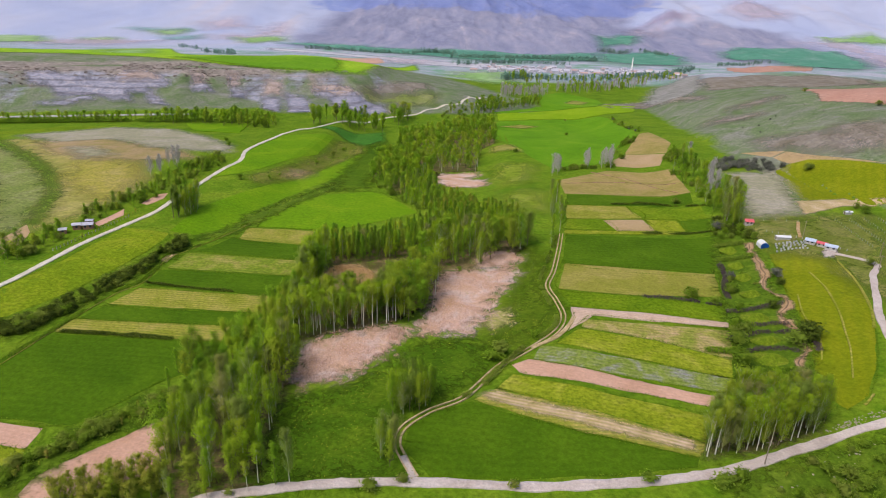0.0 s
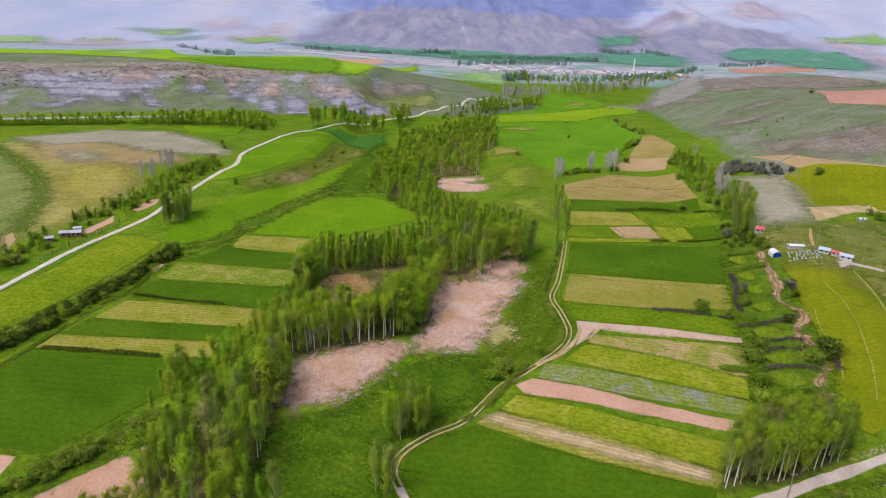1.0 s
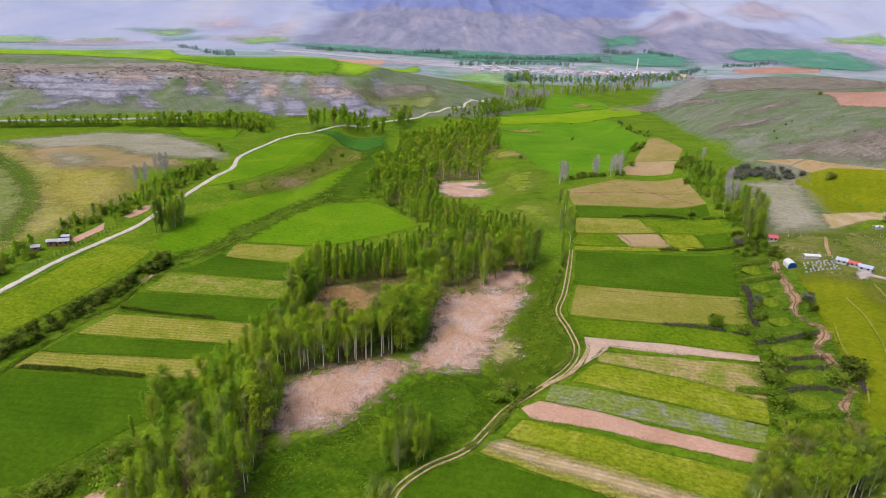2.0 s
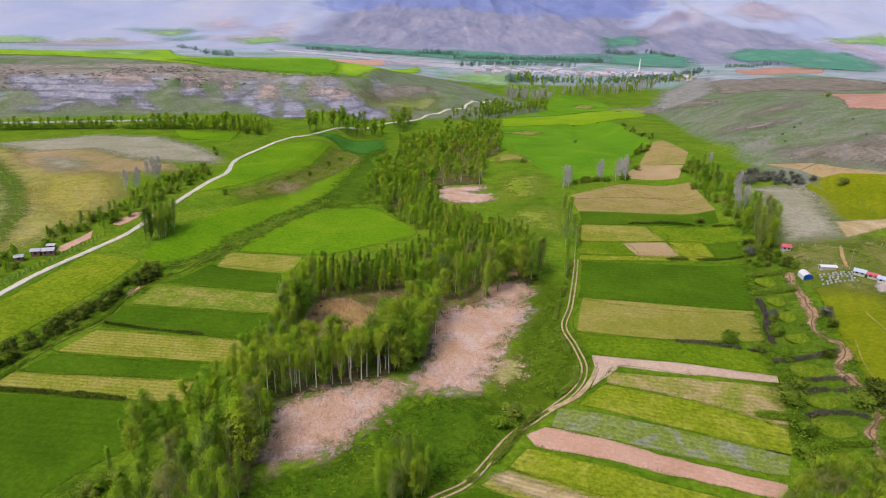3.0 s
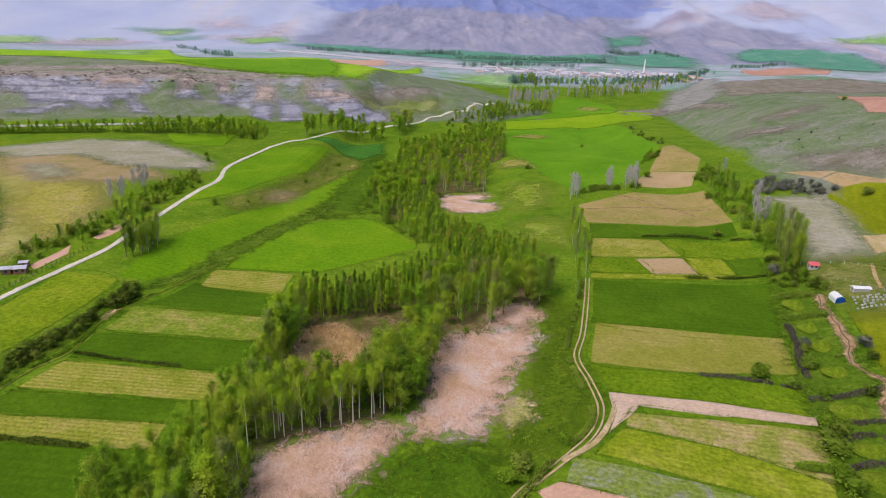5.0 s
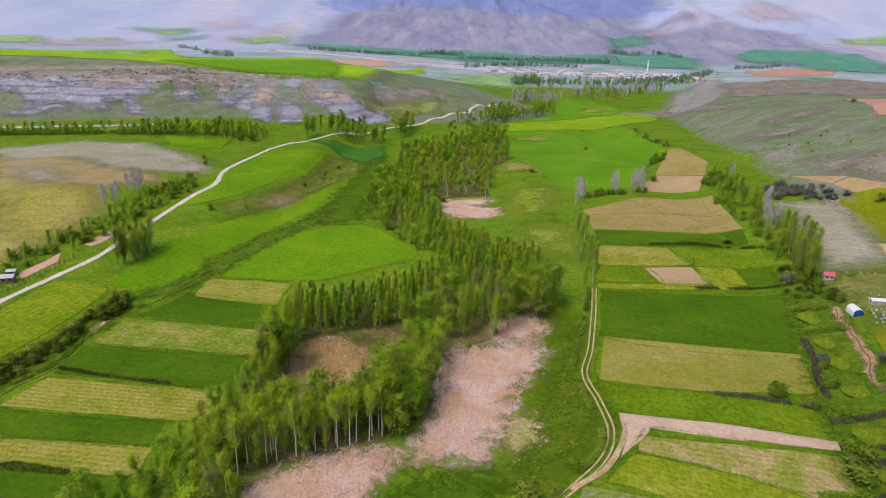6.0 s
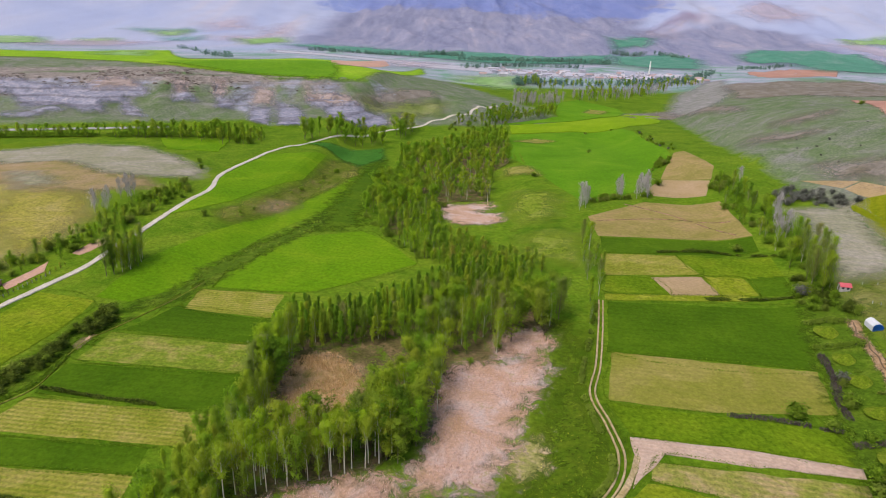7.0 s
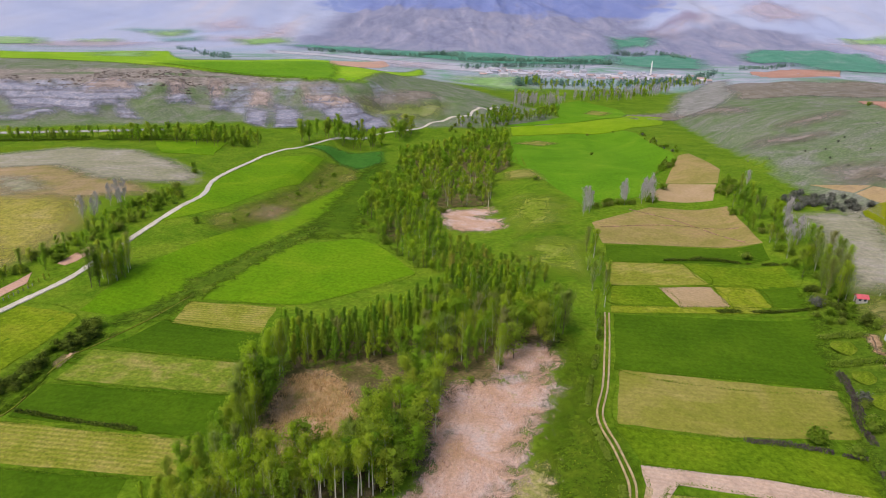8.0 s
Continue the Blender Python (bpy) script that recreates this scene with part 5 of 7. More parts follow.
def inside(x, y, poly):
    odd = False
    for (x0, y0), (x1, y1) in zip(poly, poly[1:] + poly[:1]):
        if (y0 > y) != (y1 > y) and x < (x1 - x0) * (y - y0) / (y1 - y0) + x0:
            odd = not odd
    return odd


def grove(group, mixture, number, spacing, heights, outline):
    """Plants of a mixture of kinds, spread over an outline with a least spacing."""
    kinds = [k for part in mixture.split() for k in [part.split(":")[0]] * int(part.split(":")[1])]
    xs, ys = [p[0] for p in outline], [p[1] for p in outline]
    placed, tries = [], 0
    while len(placed) < number and tries < 20000:
        tries += 1
        x, y = dice.uniform(min(xs), max(xs)), dice.uniform(min(ys), max(ys))
        if inside(x, y, outline) and all((x - a) ** 2 + (y - b) ** 2 > spacing**2 for a, b in placed):
            placed.append((x, y))
            kind = dice.choice(kinds)
            h = dice.uniform(*heights)
            if kind in ("bush", "scrub", "dark_bush"):
                h = min(h, dice.uniform(2.2, 4.0))
            plant(kind, x, y, h, group)


def undergrowth(label, kind, number, heights, outline):
    """Low shrubs too small and too many to count, spread over an outline as one mass."""
    rng = np.random.default_rng(number + int(abs(outline[0][0])))
    xs, ys = [p[0] for p in outline], [p[1] for p in outline]
    verts, made = [], 0
    while made < number:
        x, y = rng.uniform(min(xs), max(xs)), rng.uniform(min(ys), max(ys))
        if not inside(x, y, outline):
            continue
        made += 1
        crown = KINDS[kind][rng.integers(len(KINDS[kind]))][1]
        co = np.empty(len(crown.vertices) * 3)
        crown.vertices.foreach_get("co", co)
        quad = co.reshape(-1, 4, 3)[::2]
        k, a = rng.uniform(*heights) / 10, rng.uniform(0, 6.3)
        turn = np.array(((math.cos(a), math.sin(a), 0), (-math.sin(a), math.cos(a), 0), (0, 0, 1))) * np.array((1.5 * k, 1.5 * k, k))
        verts.append(quad.reshape(-1, 3) @ turn + np.array((x, y, float(ground_at(x, y)) - 0.06)))
    v = np.concatenate(verts)
    me = bpy.data.meshes.new("undergrowth")
    me.from_pydata(v.tolist(), [], np.arange(len(v)).reshape(-1, 4).tolist())
    me.materials.append(leaf_bush)
    tagged(new("undergrowth", me), label, "shrubs", kind="stuff")


HEDGE_LEAF = {"hedge_dark": leaf_hedge, "hedge_mauve": leaf_mauve, "hedge_green": leaf_bush}
HEDGE_WORDS = {"hedge_dark": "dark overgrown hedge of mixed thorn bushes", "hedge_mauve": "hedge of bare mauve-brown brushwood", "hedge_green": "uneven green hedge along a field edge"}


def hedge(kind, width, height, points):
    """A hedge: stems along a line under an uneven mass of leaf sprays, with gaps."""
    line = smooth_line(points, 0.8)
    rng = np.random.default_rng(int(abs(points[0][0]) * 10) + len(points))
    q = np.array(line)
    lump = 0.5 + 0.5 * grain(q[:, 0], q[:, 1], 5.0, 40) + 0.3 * grain(q[:, 0], q[:, 1], 2.2, 41)
    keep = lump > (0.42 if kind == "hedge_green" and width < 3 else 0.12)
    q, lump = q[keep], lump[keep]
    n = int(16 + 8 * width)
    q, lump = np.repeat(q, n, axis=0), np.repeat(lump, n)
    a, r = rng.uniform(0, 2 * math.pi, len(q)), np.sqrt(rng.uniform(0, 1, len(q)))
    top, out = height * (0.45 + 0.75 * lump), r * width * 0.5 * (0.6 + 0.6 * lump)
    x, y = q[:, 0] + np.cos(a) * out, q[:, 1] + np.sin(a) * out
    z = ground_at(x, y) + top * (1 - 0.55 * r * r) * rng.uniform(0.25, 1.0, len(q)) ** 0.6
    centres = np.column_stack((x, y, z))
    ground = ground_at(q[:, 0], q[:, 1])
    wood = []
    for i in range(0, len(q), 2 * n):
        g = ground[i]
        wood.append(tube([(q[i, 0], q[i, 1], g - 0.2), (q[i, 0] + rng.normal() * 0.3, q[i, 1] + rng.normal() * 0.3, g + top[i] * 0.8)], [0.09, 0.03], 4))
    root = tagged(new("hedge"), HEDGE_WORDS[kind], "hedge", "field hedges")
    new("foliage", mesh_of("hedge_foliage", [sprays(centres, 0.7, rng, 1.0, 0.09, (0, 0, 0.7)) if kind == "hedge_mauve" else sprays(centres, 0.5, rng)], HEDGE_LEAF[kind])).parent = root
    new("stems", mesh_of("hedge_stems", wood, bark)).parent = root


grove("poplars beside the gravel road", "poplar:6 willow:2 white_poplar:1", 80, 2.8, (8, 18), [(-65.9, 102.5), (-73.4, 118.4), (-72.7, 131.5), (-67.9, 147.3), (-61.4, 163.6), (-56.4, 178.5), (-50.1, 164.7), (-51, 148.6), (-49.8, 125.8), (-46.1, 110.5), (-53.2, 107.3)])
grove("young plantation trees", "sapling:1", 46, 2, (5, 7.5), [(-91.9, 105.5), (-84.6, 109.8), (-73.3, 114.4), (-68.1, 108.6), (-72.8, 102.4), (-88.8, 101.5)])
grove("white-trunked poplars at the reeds", "white_poplar:5 willow:2 poplar:1", 62, 2.0, (11, 18), [(-56.5, 178.7), (-50.3, 185), (-39.3, 189.8), (-23, 196.7), (-20.5, 202.6), (-25.5, 209.8), (-45.3, 200.1), (-56.1, 192.7)])
grove("broad trees of the wood", "willow:4 poplar:2 white_poplar:1", 34, 3.6, (11, 17), [(-19.9, 195.9), (-11.4, 210.9), (-9, 233), (-12.1, 248.1), (-20.2, 240.2), (-28.8, 219.5), (-34, 208.8)])
grove("broad trees of the wood", "willow:3 poplar:3", 44, 4, (13, 18), [(-28.8, 252.5), (-14.5, 247.1), (8.1, 255.6), (28.6, 274.1), (33.8, 285.4), (17.6, 295.9), (3.1, 291.1), (-21.3, 271.4)])
grove("spire poplars of the wood", "spire:6 poplar:1", 185, 2.5, (10, 15), [(-63.4, 242.1), (-57.4, 249.1), (-33.2, 257.4), (-13.4, 276.1), (8.9, 296.2), (23.6, 298.8), (18.9, 323.2), (-6.1, 319.4), (-22.8, 292.5), (-48.5, 272.5), (-65.1, 267)])
grove("dark poplars at the wood's edge", "poplar:4 willow:1", 22, 3.2, (15, 20), [(-64.9, 223.7), (-66.4, 239), (-61.2, 249.2), (-58.5, 230.9), (-58.8, 221.9)])
grove("broad trees of the wood", "poplar:3 willow:2", 26, 3.4, (12, 17), [(-61.9, 174.3), (-56.7, 194.9), (-59.5, 225), (-64.6, 227.1), (-63.9, 198.7), (-66.9, 181.2)])
grove("trees of the upper wood", "far_willow:4 far_poplar:3", 175, 4.0, (9, 14), [(-63.4, 600.3), (-48.0, 618.2), (-19.2, 663.6), (11.8, 708.3), (34.4, 713.4), (29.0, 559.6), (14.3, 550.1), (-9.8, 541.1), (-41.2, 535.6), (-57.5, 531.9)])
grove("trees of the upper wood", "far_willow:2 white_poplar:3 far_poplar:2", 70, 3.6, (10, 13), [(-40.5, 527.4), (-9.8, 539.0), (14.2, 547.0), (10.1, 459.5), (-21.5, 449.2), (-33.0, 476.4)])
grove("trees of the wood strip", "far_willow:3 far_poplar:2 willow:1", 74, 4.2, (10, 15), [(-64.1, 500.0), (-57.5, 531.9), (-40.5, 527.4), (-33.8, 476.4), (-22.3, 443.9), (-20.2, 420.1), (-36.6, 428.4), (-50.8, 437.2), (-50.1, 400.7), (-58.9, 404.5), (-63.8, 413.3), (-68.1, 451.5)])
grove("trees of the wood strip", "willow:2 poplar:2 far_poplar:2", 66, 3.3, (8, 12), [(-50.1, 400.7), (-47.9, 437.6), (-36.3, 425.3), (-20.0, 414.9), (-16.9, 380.4), (-17.7, 350.7), (-23.9, 341.8), (-33.1, 353.8), (-42.1, 364.6), (-52.2, 387.6)])
undergrowth("dense low shrubs along the edge of the wood", "bush", 26, (1.5, 3.0), [(-63.9, 405.8), (-53.8, 389.5), (-41.8, 362.4), (-24.3, 339.6), (-23.1, 345.1), (-41.0, 371.0), (-52.2, 396.1), (-63.1, 413.4)])
grove("trees between the fields", "sapling:2 willow:3 far_willow:1", 70, 3.6, (5, 9), [(-24.5, 341.7), (-17.1, 373.0), (-2.8, 373.3), (15.8, 351.4), (30.4, 341.0), (35.0, 327.4), (21.7, 326.4), (4.9, 330.4), (-10.0, 331.7)])
grove("trees before the village", "far_bare:3 far_poplar:2", 110, 4, (10, 17), [(144.6, 1027.1), (203.6, 1038.0), (260.3, 1091.0), (332.0, 1181.8), (358.6, 1257.7), (261.0, 1177.7), (158.4, 1092.2)])
grove("trees before the village", "far_bare:4 far_poplar:1", 52, 4, (12, 18), [(49.5, 901.5), (119.4, 964.6), (135.4, 1023.4), (59.3, 999.3)])
grove("low wood at the field head", "far_willow:4 far_poplar:1", 84, 4.2, (8, 12), [(9.9, 793.5), (33.4, 780.2), (63.4, 822.6), (104.8, 862.7), (111.1, 917.1), (73.7, 863.5), (50.5, 847.3), (48.0, 872.0), (22.2, 833.2)])
grove("trees among the village", "far_willow:3 far_poplar:3", 60, 7, (9, 15), [(104.0, 1109.3), (194.9, 1203.3), (340.6, 1250.4), (427.8, 1307.2), (493.7, 1403.6), (443.7, 1449.9), (301.4, 1310.5), (184.3, 1272.2), (113.0, 1206.3)])
grove("dark poplars before the village", "far_poplar:1", 11, 5, (14, 20), [(80.6, 1216.2), (125.8, 1231.2), (131.5, 1287.2), (84.2, 1271.3)])
grove("bare trees at the field corner", "bare_tree:1", 6, 2.5, (9, 13), [(60.6, 419.2), (69.4, 434.4), (70.8, 457.2), (63.7, 440.6)])
grove("bare trees at the field corner", "bare_tree:1", 4, 2, (11, 15), [(88.2, 451.6), (93.0, 452.6), (95.7, 465.6), (90.8, 464.7)])
grove("bare trees at the field corner", "bare_tree:3 bush:1", 10, 2.2, (9, 15), [(100.9, 453.8), (111.9, 458.3), (117.4, 485.6), (108.4, 480.5)])
grove("bushes at the field head", "bush:1", 16, 2.5, (2.0, 3.4), [(136.6, 540.8), (153.0, 552.6), (159.2, 575.2), (142.2, 559.4)])
grove("bushes at the field head", "bush:3 scrub:1", 18, 3, (1.4, 3.0), [(168.2, 732.4), (164.3, 646.0), (168.1, 603.3), (177.9, 610.8), (178.7, 640.0), (175.3, 677.5), (175.2, 749.4)])
grove("bushes at the field head", "bush:1", 16, 3, (2.0, 3.4), [(70.6, 437.3), (88.2, 451.6), (100.2, 454.0), (101.5, 460.0), (85.5, 457.4), (72.1, 446.4)])
grove("bushes at the stream head", "bush:1", 16, 3, (2.4, 4.5), [(152.9, 471.0), (155.8, 458.1), (172.3, 478.6), (165.3, 486.7)])
grove("trees along the white road", "far_poplar:4 far_willow:1", 30, 5, (14, 20), [(-152.9, 596.2), (-121.6, 621.3), (-82.4, 629.4), (-79.9, 658.3), (-115, 687.8), (-151.4, 625.8)])
grove("trees along the white road", "far_willow:3", 9, 6, (15, 20), [(-80.7, 665.4), (-60.9, 685.7), (-64.3, 724.5), (-82.5, 709.3)])
grove("trees beside the track", "poplar:3 willow:2", 22, 2.3, (8, 13), [(-19.3, 140.6), (-15.4, 139.6), (-8.6, 147.5), (-8.0, 154.7), (-16.0, 156.7), (-20.7, 150.3)])
grove("poplars beside the gravel road", "poplar:3", 3, 3, (12, 16), [(-43.3, 111.4), (-39.1, 112.8), (-39.2, 114.4), (-43.2, 113.1)])
grove("poplars beside the track", "poplar:1", 4, 2, (11, 15), [(-21.8, 124.8), (-16.8, 119.2), (-16.5, 123.0), (-20.7, 127.5)])
grove("poplar clump at the road", "poplar:3 white_poplar:1", 96, 1.9, (11, 16), [(61.5, 126.6), (74.4, 129.3), (94.4, 137.6), (100.8, 143.6), (94, 148.9), (76.8, 145.7), (67.1, 137.4)])
grove("copse at the white road", "poplar:4 spire:1", 22, 2.3, (10, 17), [(-151.7, 294.8), (-141.2, 306.6), (-144.7, 321.1), (-153, 322.1), (-156.1, 311.3)])
grove("trees round the farmhouses", "willow:2 far_poplar:1 bush:3", 30, 4, (5, 9), [(-190.1, 224.9), (-187.3, 241.8), (-186, 259.8), (-196.4, 274.3), (-198.5, 258.5), (-201.9, 241.2)])
grove("trees above the white road", "willow:3 bush:3 far_poplar:1", 100, 2.6, (3, 8), [(-189.6, 284), (-176.5, 314.9), (-171.1, 360.8), (-166.2, 414.4), (-178, 435.3), (-186.4, 388.2), (-188.3, 332.4), (-198.1, 298.4)])
grove("bare poplars above the road", "bare_tree:1", 7, 3, (11, 16), [(-194.9, 360.9), (-189.2, 363.7), (-184.5, 401.5), (-189.7, 409.4), (-200.1, 381.7)])
grove("tree row below the escarpment", "far_willow:3 far_poplar:2", 130, 4.2, (6, 10), [(-453.6, 544.8), (-430.7, 556.7), (-323.6, 575.2), (-263.4, 587.1), (-182.8, 575.2), (-178.4, 597.7), (-199.1, 629.5), (-274.8, 614.1), (-344.9, 594.6), (-437.7, 566.8), (-463.4, 558)])
grove("tree row below the escarpment", "far_willow:2 far_poplar:3", 26, 5.5, (11, 16), [(-288.7, 582), (-255.9, 569.5), (-175.9, 570), (-178.4, 597.7), (-239.6, 612.2), (-293, 603.5)])
grove("trees beside the track", "white_poplar:1 poplar:2", 12, 4, (10, 15), [(40.4, 275.9), (44.3, 276.4), (56.9, 327.7), (61.8, 397.3), (54.3, 368.2)])
grove("trees along the stream", "willow:3 poplar:2 bush:3", 60, 4, (6, 13), [(146.5, 438.1), (144.7, 380.1), (139.1, 330.1), (130.8, 302.8), (139.7, 296.2), (151.3, 332.4), (162.6, 387.2), (168.4, 445.4), (162.9, 479.7)])
grove("tall poplars along the stream", "poplar:3", 16, 3.2, (13, 18), [(132.8, 306.6), (142.5, 301.9), (152.2, 330.9), (154.2, 355.9)])
grove("bare trees along the stream", "bare_tree:1", 6, 3, (10, 15), [(147.1, 358.5), (155, 362.3), (167, 394.2), (180.4, 486.6), (175.1, 490.7)])
grove("dark scrub above the stream", "scrub:1", 40, 3, (2.5, 4.5), [(175.6, 421.7), (188.6, 425), (219.5, 422.2), (219.2, 433), (200.3, 464.3), (183, 446.3)])
undergrowth("low green shrubs on the rough bank", "bush", 26, (0.5, 1.4), [(-131.2, 273.5), (-121.3, 291.3), (-118.9, 319.2), (-104.4, 359.6), (-82.8, 412.1), (-82.6, 391.2), (-99.4, 340.6), (-110.2, 302.2), (-115.1, 282.5)])
undergrowth("low green shrubs on the rough bank", "bush", 26, (0.6, 2.0), [(-142.6, 391.1), (-127.5, 417.4), (-114.5, 484.2), (-108.1, 553.5), (-89.8, 529.8), (-109.7, 443.1), (-125.1, 382.4)])
grove("dark bushes along the ditch", "dark_bush:5 bush:1", 75, 2.2, (1.8, 4.2), [(-157.8, 169.1), (-146.5, 180.1), (-141.4, 201.4), (-134.3, 229.9), (-134.8, 251.5), (-128.6, 264.1), (-135, 272.9), (-139.4, 250.3), (-143.3, 224.6), (-149.9, 204.7), (-153.2, 190.1), (-163.8, 176.8)])
grove("dark thicket at the stream", "dark_bush:3 bush:2", 24, 2.4, (1.8, 3.6), [(137.3, 325.2), (142.8, 304), (139, 286), (126, 290), (130, 310)])
grove("bushes on the field bank", "bush:2 sapling:1", 78, 2, (1.2, 2.8), [(-107.7, 103.2), (-101.8, 113.5), (-91.1, 129), (-82.5, 140.1), (-85.7, 146.2), (-94.1, 134.4), (-105.1, 118.4), (-110.7, 107.1)])
grove("trees along the white road", "far_willow:3 far_poplar:1 bush:2", 46, 4, (6, 11), [(-31.1, 726.2), (33.2, 758.3), (47.4, 834.7), (28.3, 834.1), (-15.8, 781.9)])
grove("thorn bushes on the hill", "scrub:1", 16, 9, (0.7, 1.5), [(196.6, 586.9), (278.7, 656.8), (303, 572.9), (302.8, 462.9), (264.9, 396.8), (216.2, 494.5)])
grove("broad trees of the wood", "willow:3 poplar:2", 24, 3.2, (8, 13), [(-74, 166.1), (-67.9, 184.4), (-64.9, 198.4), (-57, 182), (-58.7, 163.4), (-64.4, 151.3)])
grove("bushes on the rough ground", "bush:6 sapling:1", 40, 2.4, (0.7, 2.2), [(64.7, 119.2), (86.8, 128.4), (110.8, 134.8), (116.2, 128.4), (103.8, 109.4), (62.1, 109.5)])
undergrowth("low shrubs under the poplars", "bush", 12, (1.2, 2.6), [(-65.9, 102.5), (-73.4, 118.4), (-72.7, 131.5), (-67.9, 147.3), (-61.4, 163.6), (-56.4, 178.5), (-50.1, 164.7), (-51, 148.6), (-49.8, 125.8), (-46.1, 110.5), (-53.2, 107.3)])
undergrowth("low shrubs under the trees of the wood", "bush", 14, (1.0, 2.4), [(-56.1, 180.9), (-24, 196.6), (-11.4, 210.9), (-9.1, 235.3), (10.6, 254.4), (30.1, 275), (11.8, 296.1), (-31.5, 266.3), (-30.4, 233.7), (-35.1, 201.8), (-52.1, 192.8), (-57.5, 190.1)])
grove("broad trees of the wood", "willow:3 poplar:3 bush:1", 46, 3.0, (6, 12), [(-90.4, 145.2), (-85.2, 162.3), (-79.1, 181.6), (-72.5, 203.9), (-62.2, 191.8), (-63.0, 173.1), (-61.4, 147.5)])
grove("broad trees of the wood", "willow:2 poplar:2", 16, 2.8, (5, 9), [(-72.5, 203.9), (-69.3, 222.4), (-63.2, 214.9), (-60.7, 192.2)])
hedge("hedge_green", 2.2, 1, [(-143.6, 155), (-142.1, 168), (-140.1, 180.9), (-136.1, 211.2), (-130.9, 225.6), (-132.4, 249.2)])
hedge("hedge_green", 1.8, 0.8, [(-126.3, 265.2), (-118.7, 284.5), (-113.9, 304.3)])
hedge("hedge_dark", 2.2, 1.3, [(-136.3, 179.6), (-117.5, 179), (-97.5, 177.7)])
hedge("hedge_dark", 1.8, 1.2, [(-128.1, 222.2), (-110.6, 219.3), (-91.5, 217.1)])
hedge("hedge_dark", 2.2, 1.8, [(89.3, 357.8), (116.3, 359.6), (140.1, 347.6)])
hedge("hedge_dark", 2.2, 1.6, [(94.2, 303.3), (112.3, 304.8), (131.2, 303.8)])
hedge("hedge_mauve", 2.2, 1.6, [(72.5, 223), (85.5, 221.6), (100, 217.8)])
hedge("hedge_green", 2.5, 2, [(-11.8, 142.3), (-2.5, 148.9), (5, 155.9), (13.4, 169.5), (21.7, 181.7)])
hedge("hedge_green", 2, 1.6, [(27, 187), (34.4, 198.8), (33, 221.3), (32.4, 235.7), (39.1, 261), (47.4, 293.1)])
hedge("hedge_green", 2.4, 2.2, [(157.9, 589.8), (136.1, 540.5), (124.4, 509.7)])
hedge("hedge_green", 3.4, 2.4, [(116.5, 264.2), (122.6, 263.0), (130.5, 262.2)])
hedge("hedge_green", 3.4, 2.4, [(121.9, 281.8), (127.2, 280.9), (133.7, 278.5)])
hedge("hedge_mauve", 2.6, 2.0, [(115.7, 258.7), (113.0, 245.9), (107.4, 231.6), (106.0, 223.9)])
hedge("hedge_green", 2.2, 1.6, [(114.7, 248.7), (119.9, 247.7), (127.0, 246.1)])
hedge("hedge_green", 2.0, 1.4, [(112.2, 235.5), (118.1, 235.4), (122.6, 233.6)])
hedge("hedge_mauve", 3.4, 2.2, [(101.1, 211.7), (107.4, 212.5), (114.5, 212.9), (120.9, 213.7)])
hedge("hedge_green", 2.4, 1.8, [(103.5, 219.0), (109.1, 219.0), (113.8, 218.2)])
hedge("hedge_mauve", 3.0, 2.0, [(93.5, 189.7), (99.9, 192.7), (106.3, 194.4), (113.8, 192.1)])
hedge("hedge_mauve", 2.4, 1.8, [(105.8, 199.7), (111.3, 199.6), (115.8, 197.5)])
hedge("hedge_green", 3.4, 2.2, [(82.1, 181.5), (88.6, 180.8), (94.4, 181.6)])
hedge("hedge_mauve", 3.0, 2.0, [(94.0, 180.7), (101.1, 183.0), (108.4, 181.8), (110.8, 179.3)])
hedge("hedge_green", 3.0, 1.8, [(85.4, 165.9), (94.6, 168.7), (100.6, 169.0), (106.1, 168.8)])
hedge("hedge_mauve", 2.6, 1.8, [(117.5, 186.4), (117.6, 182.5), (116.4, 177.8)])
hedge("hedge_green", 9, 5, [(-458.5, 551.4), (-385.9, 570.2), (-328.8, 585), (-267.7, 597.4), (-191.8, 605.3)])
hedge("hedge_green", 2, 1.4, [(90.6, 115.2), (97.1, 120), (102.5, 121)])
for kind, x, y, h in (("bush", 94.6, 187.8, 4.2), ("bush", 95.6, 192.4, 3.6), ("bush", 100.6, 195.9, 3.6), ("scrub", 114.1, 243.0, 3.2), ("bush", 109.9, 230.7, 3.4), ("scrub", 130.2, 237.6, 3.4), ("dark_bush", 128.2, 229.9, 2.6), ("dark_bush", 118.0, 187.4, 5.0), ("dark_bush", 118.5, 191.0, 4.0), ("dark_bush", 117.5, 184.0, 3.6), ("bush", 112.4, 183.7, 4.4), ("bush", 90.8, 173.4, 4.4), ("bush", 91.0, 177.0, 3.6), ("bush", 86.3, 164.3, 3.0), ("bush", 91.0, 223.6, 4.4), ("bush", 98.9, 218.8, 3.0), ("scrub", 131.4, 305.5, 4.0), ("bush", 140.4, 282.6, 3.4), ("dark_bush", 140.9, 288.3, 3.0), ("bush", 105.7, 213.1, 3.0), ("dark_bush", 117.3, 211.7, 3.0)):
    plant(kind, x, y, h, "bushes on the stream bank")
